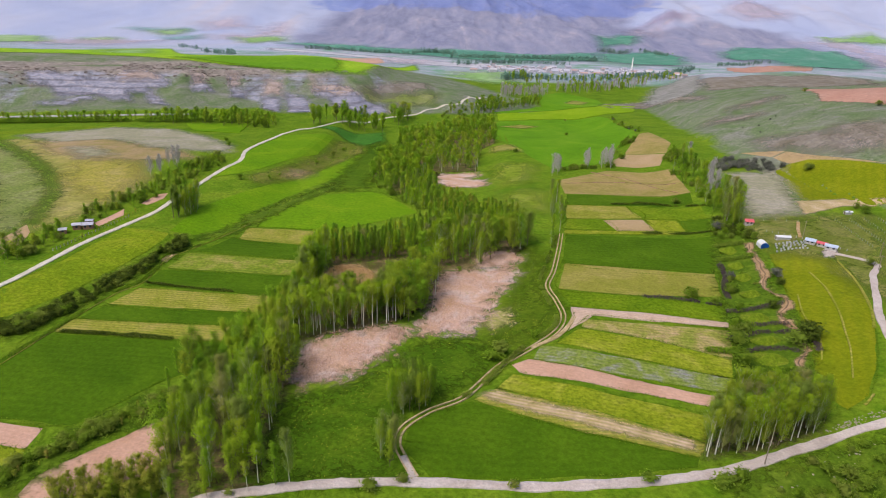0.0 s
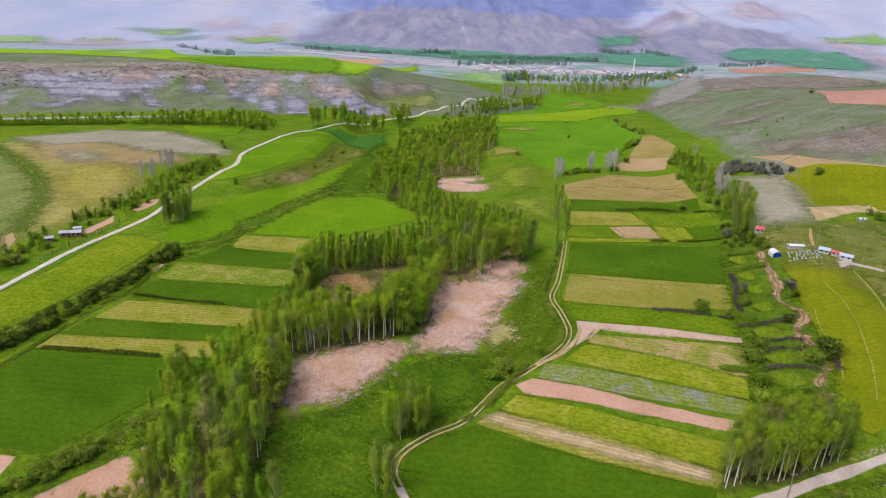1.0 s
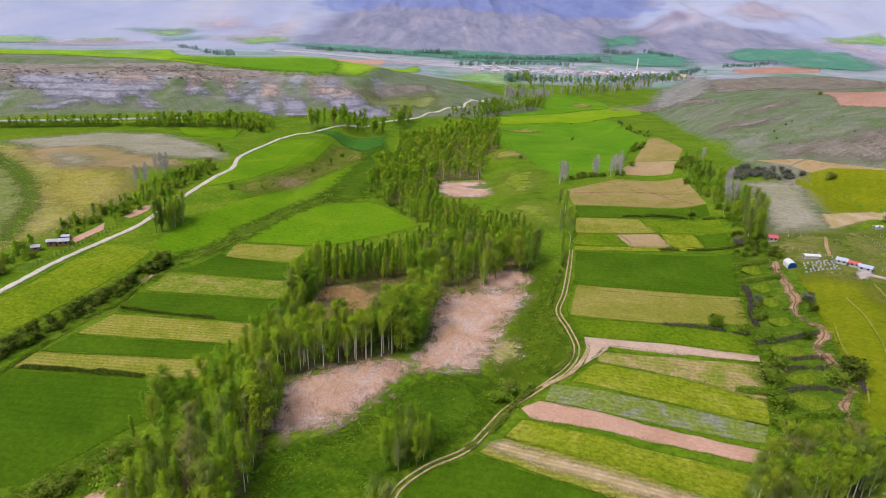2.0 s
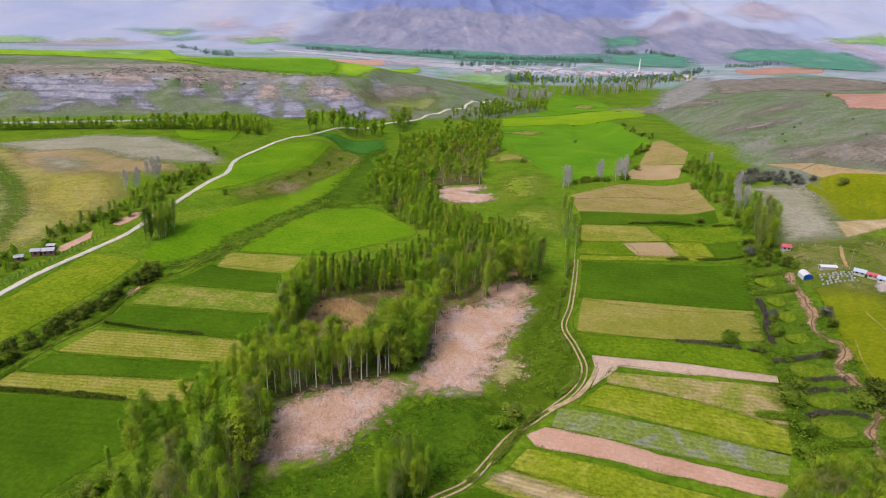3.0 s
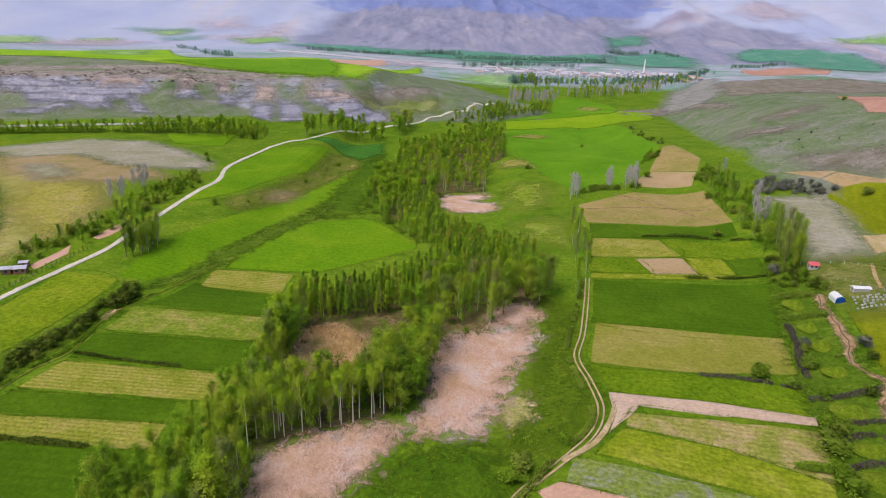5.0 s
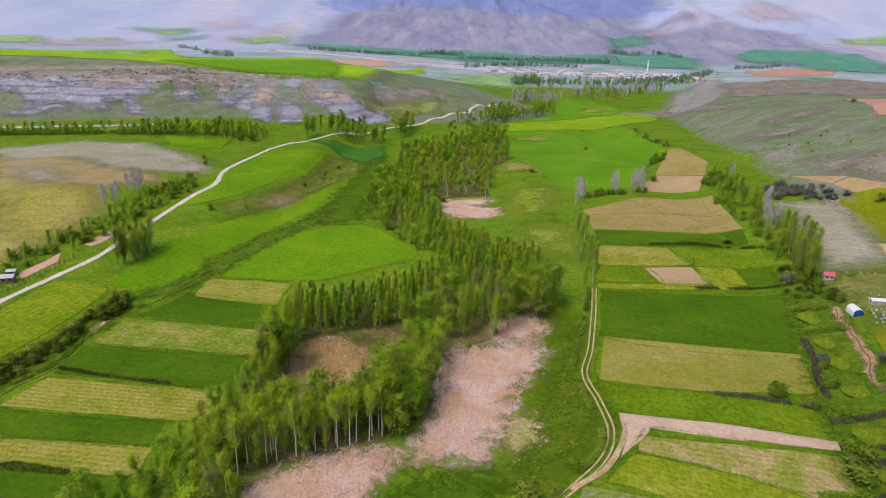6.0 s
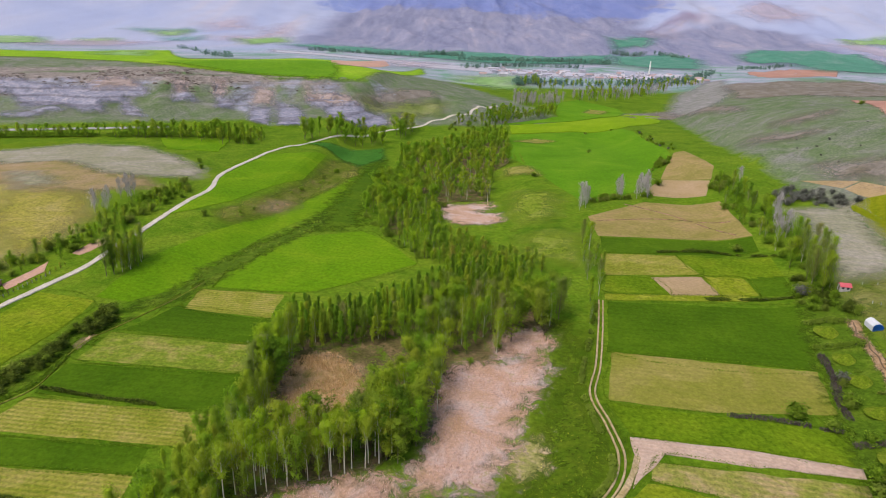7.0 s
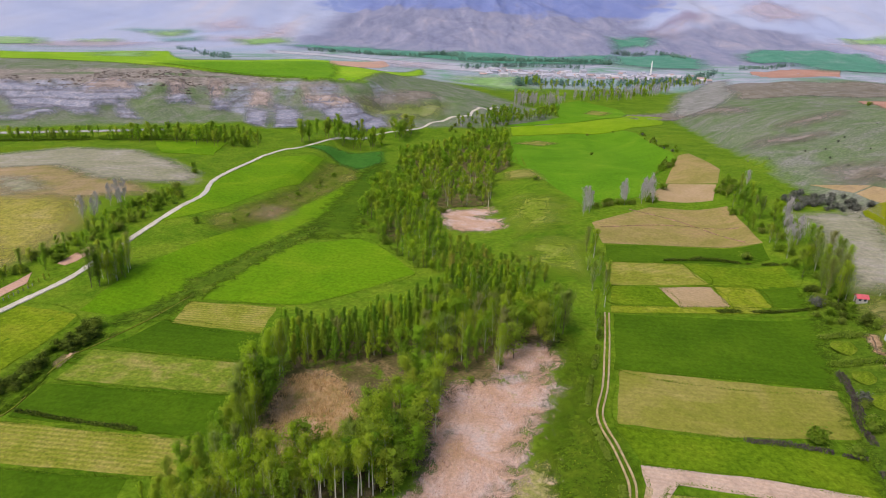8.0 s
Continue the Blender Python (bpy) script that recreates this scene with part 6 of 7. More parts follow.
for x, y, h in ((91.2, 224.1, 3.4), (128.5, 361.1, 3.2), (132.3, 306.8, 3.4), (98.5, 199.1, 4), (112.9, 240.6, 2.6), (108.9, 229.4, 3), (226.7, 403.7, 4.4), (127.7, 494.2, 4), (12.9, 177.6, 4.2), (10.3, 173.1, 3), (25.6, 187.2, 2.8), (-18.9, 439.8, 3), (42.7, 507, 3), (104.4, 631.1, 2.6), (122.5, 755.7, 2.4)):
    plant("bush", x, y, h, "single bushes")
for x, y, h in ((150.5, 761.4, 2), (67.4, 119.2, 2.6), (62.1, 116.5, 3), (13, 114.9, 1.8), (45, 116.4, 2.4), (-21.7, 113.2, 2), (-13.6, 115.1, 2.2), (216.7, 323.4, 4), (217.6, 332.6, 3), (172.5, 245.5, 3.2), (-104.3, 527.3, 3), (-109.4, 503.6, 2.6), (-113.4, 459.2, 2.4), (-143.9, 378.6, 3.2), (-194.5, 491.1, 3)):
    plant("bush", x, y, h, "single bushes")
for x, y, h in ((-185.5, 472.8, 3), (-142.5, 218.8, 3.6), (-143, 193.6, 3), (-146.8, 186.6, 3.2), (-152.8, 183.5, 3.4), (93.6, 120.7, 3), (95.2, 116.6, 3.4), (89.1, 114.9, 3), (322.9, 499, 4), (338.8, 640.6, 3.5), (771.8, 2420.1, 5), (-200.5, 580.2, 5), (-189.5, 579.5, 5), (-20.9, 112, 2.4)):
    plant("bush", x, y, h, "single bushes")
verge([(3.3, 149.8), (33.7, 134.5), (60.3, 125.9), (58.5, 122.6), (38.9, 118.4), (-7.3, 117.3), (-14.4, 127.3), (-14, 134.9), (-8.7, 142.5), (3.3, 149.8)], 0.4, leaf_grass)
verge([(3.8, 150.9), (11, 156.6), (63.7, 132.5), (60.3, 126), (33.7, 134.6), (3.8, 150.9)], 0.4, leaf_grass)
verge([(11.1, 156.7), (16.3, 164.7), (43.7, 153), (70.1, 143.7), (63.8, 132.5), (11.1, 156.7)], 0.4, leaf_grass)
verge([(16.2, 170.4), (21.9, 173.5), (49.2, 162.3), (77.1, 153.3), (74.7, 147.9), (47.6, 155.5), (18.5, 165.5), (16.2, 170.4)], 0.4, leaf_grass)
verge([(26.5, 182.4), (34.7, 180.1), (83.1, 164.5), (79.1, 156.1), (49.5, 163.6), (23.7, 173.5), (26.5, 182.4)], 0.4, leaf_grass)
verge([(32.2, 183), (41.7, 193.8), (66.5, 186.6), (88.3, 175.7), (83.6, 164.3), (52.4, 175.7), (32.2, 183)], 0.4, leaf_grass)
verge([(45, 201.2), (95.6, 197), (91, 181.8), (88.3, 175.8), (66.8, 187.5), (42.5, 194.8), (45, 201.2)], 0.4, leaf_grass)
verge([(41.4, 211), (70.7, 208.5), (98.1, 203.1), (96.4, 198.9), (69, 202.1), (48.8, 204.7), (41.9, 196.1), (37.3, 191.3), (41.2, 201.9), (41.4, 211)], 0.4, leaf_grass)
verge([(38.3, 227.2), (101.9, 218.1), (97.9, 203.2), (70.7, 208.6), (42, 212), (38.3, 227.2)], 0.4, leaf_grass)
verge([(46.2, 256.5), (110.3, 249.9), (104.4, 226.5), (63.9, 224.5), (39.1, 228.2), (46.2, 256.5)], 0.4, leaf_grass)
verge([(52.9, 297.4), (127.6, 297.1), (111, 250.7), (44.7, 256.8), (52.9, 297.4)], 0.4, leaf_grass)
verge([(53.4, 304.8), (113.5, 308.8), (111.9, 303.8), (52.5, 298.5), (53.4, 304.8)], 0.4, leaf_grass)
verge([(57.3, 324.4), (77.2, 325.4), (80.5, 307.3), (53.8, 306.9), (57.3, 324.4)], 0.4, leaf_grass)
verge([(77.5, 325.4), (100.2, 327.7), (101.6, 308.6), (80.9, 306.1), (77.5, 325.4)], 0.4, leaf_grass)
verge([(101.1, 328.5), (118.5, 329.2), (117.9, 309.5), (101.9, 308.5), (101.1, 328.5)], 0.4, leaf_grass)
verge([(120, 332), (133.8, 325.2), (130.1, 305.3), (118.4, 309.3), (120, 332)], 0.4, leaf_grass)
verge([(60.6, 352.3), (96.2, 353.9), (101, 330.7), (57.5, 325.4), (60.6, 352.3)], 0.4, leaf_grass)
verge([(97.1, 354.6), (139, 349), (134.3, 325.1), (101.6, 330.5), (97.1, 354.6)], 0.4, leaf_grass)
verge([(65.4, 376.8), (142.2, 377.6), (137.4, 357.2), (61.9, 354.3), (65.4, 376.8)], 0.4, leaf_grass)
verge([(-107.6, 298.7), (-106.3, 360.1), (-60.6, 382.5), (-46.3, 369.8), (-26.7, 336.4), (-54.2, 307.9), (-70.2, 297.4), (-107.6, 298.7)], 0.4, leaf_grass)
verge([(-111.2, 296.3), (-76.7, 294.8), (-75.7, 273.2), (-109.8, 277.8), (-111.2, 296.3)], 0.4, leaf_grass)
verge([(-119, 263.8), (-113.6, 279.7), (-75.5, 272.1), (-73.3, 253.9), (-123.9, 259.2), (-119, 263.8)], 0.4, leaf_grass)
verge([(-126.3, 257), (-73.3, 252.8), (-71, 235.5), (-127.5, 238.5), (-126.3, 257)], 0.4, leaf_grass)
verge([(-129.4, 236.3), (-70.1, 234.7), (-72.3, 214.7), (-128.1, 219.8), (-129.4, 236.3)], 0.4, leaf_grass)
verge([(-128.3, 217.2), (-73.1, 214.4), (-71, 200), (-132.7, 201.8), (-128.3, 217.2)], 0.4, leaf_grass)
verge([(-133.4, 200.1), (-83.8, 198.7), (-81.9, 188.8), (-136.7, 190), (-133.4, 200.1)], 0.4, leaf_grass)
verge([(-138.2, 189.1), (-81.8, 188.6), (-80.9, 178), (-140.1, 179.3), (-138.2, 189.1)], 0.4, leaf_grass)
verge([(-143.7, 162.5), (-139.8, 178.2), (-80.8, 176.9), (-83.3, 158.2), (-90, 151.8), (-96.8, 139.4), (-102.3, 130.1), (-123.5, 132), (-145.5, 136.1), (-143.7, 162.5)], 0.4, leaf_grass)
verge([(-137.9, 132.6), (-122.2, 130.3), (-109.7, 128.6), (-108.6, 120.4), (-130.6, 123.6), (-137.9, 132.6)], 0.4, leaf_grass)
verge([(-128.3, 122.5), (-108.5, 120.3), (-106.6, 112.5), (-121.8, 112.6), (-128.3, 122.5)], 0.4, leaf_grass)
verge([(-99.8, 110.5), (-97.1, 115.5), (-88.8, 124.8), (-80.1, 135.9), (-72.9, 122), (-73.7, 114.2), (-88.5, 105.2), (-99.5, 104.3), (-99.8, 110.5)], 0.4, leaf_grass)
verge([(-176.4, 205.8), (-170.9, 235.6), (-167.1, 279.4), (-143.4, 276.4), (-143.1, 258.3), (-147.5, 232.2), (-152.7, 209.4), (-162.9, 186.5), (-176.4, 205.8)], 0.4, leaf_grass)
verge([(-133.8, 246.1), (-134, 253.2), (-130.6, 254.9), (-130.1, 249.2), (-130.4, 244.2), (-133.8, 246.1)], 0.4, leaf_grass)
verge([(138, 260.9), (156.9, 260.6), (160.2, 243.6), (154.4, 220.9), (141.9, 193.2), (126.1, 164.6), (116.2, 151.5), (107.9, 146.6), (105.3, 157.5), (112.3, 173.4), (120.1, 194), (126.9, 221.7), (138, 260.9)], 0.4, leaf_grass)


# ---- buildings and small things ----
wall_white = plain("white_render", (0.58, 0.56, 0.55), 0.8, 0.12, 1.5)
wall_brick = plain("brown_brick_wall", (0.36, 0.20, 0.14), 0.85, 0.3, 0.4)
roof_red = plain("red_tin_roof", (0.62, 0.13, 0.16), 0.5, 0.2, 1.0)
roof_lilac = plain("weathered_grey_tin", (0.50, 0.49, 0.58), 0.45, 0.2, 1.0)
roof_blue = plain("pale_blue_tin", (0.45, 0.52, 0.68), 0.45, 0.15, 1.2)
canvas_white = plain("white_canvas", (0.66, 0.67, 0.72), 0.6, 0.06, 1.0)
canvas_blue = plain("blue_canvas", (0.03, 0.16, 0.62), 0.6, 0.15, 0.8)
dark_glass = plain("dark_window_glass", (0.05, 0.06, 0.08), 0.2, 0.2)
wood_grey = plain("weathered_wood", (0.30, 0.25, 0.20), 0.85, 0.3, 0.3)
hive_paint = plain("chalky_hive_paint", (0.40, 0.42, 0.46), 0.7, 0.2, 0.2)
stone_white = plain("pale_minaret_stone", (0.75, 0.74, 0.72), 0.8, 0.1, 2.0)


def part(name, bm, material, parent, label=""):
    me = bpy.data.meshes.new(name)
    bm.to_mesh(me)
    bm.free()
    me.materials.append(material)
    ob = new(name, me)
    ob.parent = parent
    return tagged(ob, label)


def box(x0, x1, y0, y1, z0, z1, bevel=0.0):
    bm = bmesh.new()
    bmesh.ops.create_cube(bm, size=1)
    for v in bm.verts:
        v.co = ((x0 + x1) / 2 + v.co.x * (x1 - x0), (y0 + y1) / 2 + v.co.y * (y1 - y0), (z0 + z1) / 2 + v.co.z * (z1 - z0))
    if bevel:
        bmesh.ops.bevel(bm, geom=bm.edges[:], offset=bevel, segments=1, affect="EDGES")
    return bm


def gable(length, width, eave, ridge, over=0.4, thick=0.14):
    """A pitched roof of two slabs, its ridge along x."""
    bm = bmesh.new()
    a, b = length / 2 + over, width / 2 + over
    drop = (ridge - eave) * over / (width / 2)
    ring = [(-b, eave - drop), (0, ridge), (b, eave - drop), (b, eave - drop + thick), (0, ridge + thick * 1.3), (-b, eave - drop + thick)]
    ends = [[bm.verts.new((x, y, z)) for y, z in ring] for x in (-a, a)]
    for i in range(6):
        j = (i + 1) % 6
        bm.faces.new((ends[0][i], ends[0][j], ends[1][j], ends[1][i]))
    for e in ends:
        bm.faces.new((e[0], e[1], e[4], e[5]))
        bm.faces.new((e[1], e[2], e[3], e[4]))
    bmesh.ops.recalc_face_normals(bm, faces=bm.faces)
    return bm


def walls(length, width, eave, ridge):
    """Four walls with gable ends, closed below the roof."""
    bm = bmesh.new()
    a, b = length / 2, width / 2
    ring = [(-b, -0.6), (-b, eave), (0, ridge), (b, eave), (b, -0.6)]
    ends = [[bm.verts.new((x, y, z)) for y, z in ring] for x in (-a, a)]
    for i in range(5):
        j = (i + 1) % 5
        bm.faces.new((ends[0][i], ends[0][j], ends[1][j], ends[1][i]))
    for e in ends:
        bm.faces.new(e)
    bmesh.ops.recalc_face_normals(bm, faces=bm.faces)
    return bm


def house(name, x, y, turn, length, width, eave, ridge, wall_mat, roof_mat, label, windows=3, group=""):
    root = tagged(new(name), label, "building", group)
    root.matrix_basis = pose(x, y, float(ground_at(x, y)), 0, 0, turn)
    part("wall", walls(length, width, eave, ridge), wall_mat, root)
    part("roof", gable(length, width, eave, ridge), roof_mat, root)
    for i in range(windows):
        wx = -length / 2 + length * (i + 0.5) / windows
        for side in (-1, 1):
            pane = part("window", box(wx - 0.45, wx + 0.45, side * width / 2 - 0.05, side * width / 2 + 0.05, 1.0, 2.0), dark_glass, root)
            part("sill", box(wx - 0.55, wx + 0.55, side * width / 2 - 0.12, side * width / 2 + 0.12, 0.88, 0.97), wall_mat, pane)
    part("door", box(-length / 2 - 0.06, -length / 2 + 0.05, -0.5, 0.5, 0, 2.0), wood_grey, root)
    return root


def tent(x, y, turn, length, width, eave, ridge):
    root = tagged(new("tent"), "white canvas tent with a bright blue end", "tent")
    root.matrix_basis = pose(x, y, float(ground_at(x, y)), 0, 0, turn)
    bm = bmesh.new()
    ring = [(-width / 2, -0.3), (-width / 2, eave), (-width * 0.3, eave + (ridge - eave) * 0.7), (0, ridge), (width * 0.3, eave + (ridge - eave) * 0.7), (width / 2, eave), (width / 2, -0.3)]
    rows = [[bm.verts.new((lx, yy, zz)) for yy, zz in ring] for lx in np.linspace(-length / 2, length / 2, 6)]
    for r0, r1 in zip(rows, rows[1:]):
        for i in range(6):
            bm.faces.new((r0[i], r0[i + 1], r1[i + 1], r1[i]))
    bm.faces.new(rows[-1])
    part("cover", bm, canvas_white, root)
    bm = bmesh.new()
    bm.faces.new([bm.verts.new((-length / 2 - 0.06, yy * 0.97, zz * 0.96)) for yy, zz in ring])
    bmesh.ops.solidify(bm, geom=bm.faces[:], thickness=0.05)
    part("end_wall", bm, canvas_blue, root, "bright blue canvas end wall")


def hive(x, y, turn):
    root = tagged(new("beehive"), "small white wooden beehive standing in rows on grass", "beehive", "beehives beside the tents")
    root.matrix_basis = pose(x, y, float(ground_at(x, y)), 0, 0, turn)
    part("body", box(-0.34, 0.34, -0.25, 0.25, 0.12, 0.6, 0.02), hive_paint, root)
    part("lid", box(-0.42, 0.42, -0.32, 0.32, 0.603, 0.7, 0.02), roof_lilac if dice.random() < 0.5 else hive_paint, root)
    part("stand", box(-0.4, 0.4, -0.26, 0.26, -0.1, 0.117), wood_grey, root)


def pole(x, y, height):
    root = tagged(new("utility_pole"), "plain weathered wooden utility pole with a crossarm", "pole")
    root.matrix_basis = pose(x, y, float(ground_at(x, y)) - 0.2)
    me = mesh_of("pole_shaft", [tube([(0, 0, 0), (0.03, 0, height / 2), (0, 0, height)], [0.17, 0.14, 0.1], 7)], wood_grey, True)
    new("shaft", me).parent = root
    part("crossarm", box(-0.9, 0.9, -0.06, 0.06, height - 0.7, height - 0.56), wood_grey, root)


# farmhouses above the white road
house("farmhouse", -190.8, 268.5, 25, 3.0, 2.8, 2.1, 2.7, wall_brick, roof_lilac, "small brick farmhouse with a grey tin roof", 1)
house("farmhouse", -187.8, 275.0, 20, 3.4, 3.2, 2.5, 3.1, wall_brick, roof_lilac, "small brick farmhouse with a pale tin roof", 1)
house("farmhouse", -183.2, 276.6, 20, 4.4, 3.6, 2.4, 3.1, wall_brick, roof_lilac, "low brick farmhouse with a pale tin roof beside the road", 2)
house("outbuilding", -186.2, 283.0, 15, 3.0, 2.4, 2.0, 2.4, wall_brick, roof_lilac, "low brick outbuilding with a tin roof", 1)
# the beekeeper's yard beyond the stream
house("hut", 146.3, 303.0, -8, 3.6, 2.8, 2.2, 3.1, wall_white, roof_red, "small white hut with a red tin roof", 2)
tent(139.6, 271.8, 86, 5.4, 3.6, 1.5, 2.7)
house("long_shed", 151.0, 277.2, -2, 6.2, 2.4, 1.5, 1.9, wall_white, canvas_white, "long low white shed with a pale roof", 0)
house("farm_building", 166.0, 263.6, -38, 4.6, 3.6, 1.9, 2.5, wall_white, roof_blue, "white farm building with a pale blue tin roof", 2)
house("farm_building", 160.6, 271.0, -38, 3.8, 3.0, 1.9, 2.6, wall_white, roof_blue, "white farm building with a grey blue tin roof", 2)
house("farm_building", 164.0, 267.6, -38, 3.8, 2.6, 1.8, 2.3, wall_white, roof_red, "low farm building with a faded red roof", 2)
house("trailer_shed", 206.6, 321.5, 5, 3.6, 2.0, 1.5, 1.8, wall_white, canvas_white, "small white shed on the open terrace", 1)


def fence(name, x0, y0, x1, y1, step, label):
    """A row of short posts with one rail."""
    root = tagged(new(name), label, "fence")
    n = int(math.hypot(x1 - x0, y1 - y0) / step)
    for i in range(n + 1):
        x, y = x0 + (x1 - x0) * i / n, y0 + (y1 - y0) * i / n
        g = float(ground_at(x, y))
        part("post", box(x - 0.09, x + 0.09, y - 0.09, y + 0.09, g - 0.2, g + 1.2), hive_paint, root)
    a, b = (x0, y0, float(ground_at(x0, y0)) + 0.9), (x1, y1, float(ground_at(x1, y1)) + 0.9)
    v = [(p[0] + dx, p[1], p[2] + dz) for p in (a, b) for dx, dz in ((-0.03, -0.03), (0.03, -0.03), (0.03, 0.03), (-0.03, 0.03))]
    new("rail", mesh_of("rail", [(v, [(0, 1, 5, 4), (1, 2, 6, 5), (2, 3, 7, 6), (3, 0, 4, 7)])], wood_grey)).parent = root


fence("roadside_fence", -181.5, 246, -173.5, 296, 2.2, "white post fence along the gravel road")
fence("paddock_fence", 149.5, 306.5, 172.0, 305.0, 5.5, "thin pale fence posts on the open grass")
fence("yard_fence", 149.0, 289.0, 172.5, 262.5, 2.6, "low pale fence beside the farm buildings")
for row in range(5):
    for i in range(9):
        if dice.random() < 0.86:
            hive(141.5 + 1.75 * i + 0.9 * row + dice.uniform(-0.4, 0.4), 262.0 + 2.3 * row + 0.25 * i + dice.uniform(-0.4, 0.4), dice.uniform(-8, 8) - 25)
pole(161.2, 279.0, 9.0)
pole(75.5, 124.6, 7.5)
pole(172.5, 240.0, 7.0)
pole(183.0, 256.0, 7.0)


def vine_row(x, y, turn, length):
    root = tagged(new("vine_row"), "row of young vines on pale posts", "vine row", "vine rows on the terrace")
    root.matrix_basis = pose(x, y, 0, 0, 0, turn)
    inv = root.matrix_basis.inverted()
    rng = np.random.default_rng(int(x * 10))
    centres = []
    for d in np.arange(0, length, 2.4):
        q = root.matrix_basis @ Vector((0, d, 0))
        g = float(ground_at(q.x, q.y))
        bm = box(-0.06, 0.06, d - 0.06, d + 0.06, g - 0.2, g + 1.5)
        part("post", bm, hive_paint, root)
        centres += [(rng.normal() * 0.2, d + rng.uniform(-0.8, 0.8), g + rng.uniform(0.3, 1.3)) for _ in range(7)]
    new("vines", mesh_of("vine_leaves", [sprays(centres, 0.4, rng)], leaf_bush)).parent = root


for i in range(4):
    vine_row(187 + 8.0 * i, 268 + 1.0 * i, -8, 42)

# young trees along the white road
for i in range(22):
    plant("sapling", -180.0 + 0.36 * i, 250 + 2.6 * i, dice.uniform(1.6, 2.8), "young trees lining the road")


def stone_mesh(seed):
    """A rough, flat-lying boulder of about a metre."""
    rng = np.random.default_rng(seed)
    bm = bmesh.new()
    bmesh.ops.create_icosphere(bm, subdivisions=2, radius=0.5)
    for v in bm.verts:
        p = v.co
        v.co = p * (1 + 0.35 * noise.noise(p * 2.3 + Vector((seed, 0, 0)))) + Vector(rng.normal(scale=0.03, size=3))
        v.co.z *= 0.62
    me = bpy.data.meshes.new("stone")
    bm.to_mesh(me)
    bm.free()
    me.materials.append(stone_pale)
    return me


stone_pale = plain("pale_limestone", (0.38, 0.33, 0.26), 0.9, 0.4, 0.5)
STONES = [stone_mesh(k) for k in range(4)]


def stones(number, outline, sizes):
    xs, ys = [p[0] for p in outline], [p[1] for p in outline]
    made = 0
    while made < number:
        x, y = dice.uniform(min(xs), max(xs)), dice.uniform(min(ys), max(ys))
        if inside(x, y, outline):
            made += 1
            ob = tagged(new("stone", dice.choice(STONES)), "rough pale limestone boulder lying in the grass", "stone", "stones beside the road")
            k = dice.uniform(*sizes)
            ob.matrix_basis = pose(x, y, float(ground_at(x, y)) + 0.1 * k, 0, 0, dice.uniform(0, 360)) @ Matrix.Diagonal((k * dice.uniform(0.8, 1.5), k, k, 1))


stones(90, [(96, 138.5), (104, 141.5), (116, 145), (116, 142.5), (104, 138.8)], (0.15, 0.6))
stones(55, [(72, 116), (90, 127), (106, 133), (118, 134), (112, 118), (90, 108), (74, 108)], (0.2, 0.7))


# the gully of the stream
dark_mud = plain("dark_wet_mud", (0.16, 0.11, 0.07), 0.6, 0.3, 0.6)


def gully(points):
    line = smooth_line(points, 1.5)
    q = np.array(line)
    q = q + np.column_stack((1.3 * grain(q[:, 0], q[:, 1], 6, 50) + 0.6 * grain(q[:, 0], q[:, 1], 2.5, 53), 1.2 * grain(q[:, 0], q[:, 1], 4, 51)))
    d = np.gradient(q, axis=0)
    side = np.column_stack((-d[:, 1], d[:, 0])) / (np.linalg.norm(d, axis=1)[:, None] + 1e-9)
    wide = 1.1 + 0.9 * np.clip(grain(q[:, 0], q[:, 1], 7, 52), -0.5, 1)
    corners = [tuple(v) for v in q + side * wide[:, None]] + [tuple(v) for v in (q - side * wide[:, None])[::-1]]
    root = tagged(new("stream_gully"), "narrow eroded stream gully with bare clay banks", "gully", kind="structure")
    soft_patch("clay_bank", corners, clay, 2).parent = root
    ribbon("stream_bed", [v for v in q], 0.45, dark_mud, 0.36, 5).parent = root


gully(GULLY)

# the far village; distance haze is mixed into its wall and tile colours
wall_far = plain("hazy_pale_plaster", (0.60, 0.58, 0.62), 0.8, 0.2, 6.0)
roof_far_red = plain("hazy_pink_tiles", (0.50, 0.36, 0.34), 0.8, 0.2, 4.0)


def village_house(x, y, turn, length, width, storeys, roof_mat):
    root = tagged(new("village_house"), "distant pale village house", "house", "houses of the village")
    root.matrix_basis = pose(x, y, float(ground_at(x, y)) - 0.5, 0, 0, turn)
    eave = 3.0 * storeys
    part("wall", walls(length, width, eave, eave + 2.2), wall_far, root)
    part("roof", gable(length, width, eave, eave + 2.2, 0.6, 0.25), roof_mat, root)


for i in range(120):
    t = dice.random()
    x = 40 + 480 * t + dice.uniform(-30, 30)
    y = 1500 - 30 * t + dice.gauss(0, 60)
    village_house(x, y, dice.choice((0, 0, 90, 20)) + dice.uniform(-8, 8), dice.uniform(8, 20), dice.uniform(7, 11), dice.choice((1, 1, 2)), dice.choice((roof_far_red, roof_lilac, roof_lilac, wall_far)))


def minaret(x, y, height):
    root = tagged(new("minaret"), "slender white minaret above the village roofs", "minaret")
    root.matrix_basis = pose(x, y, float(ground_at(x, y)) - 0.5)
    for name, lo, hi, r0, r1 in (("shaft", 0, height * 0.72, 1.9, 1.5), ("balcony", height * 0.72, height * 0.76, 2.3, 2.3), ("turret", height * 0.76, height * 0.88, 1.3, 1.2), ("spire", height * 0.88, height, 1.4, 0.1)):
        v, f = tube([(0, 0, lo), (0, 0, hi)], [r0, r1], 10)
        me = mesh_of(name, [(v, f + [tuple(range(10, 20))])], stone_white, True)
        new(name, me).parent = root


minaret(413, 1595, 33)


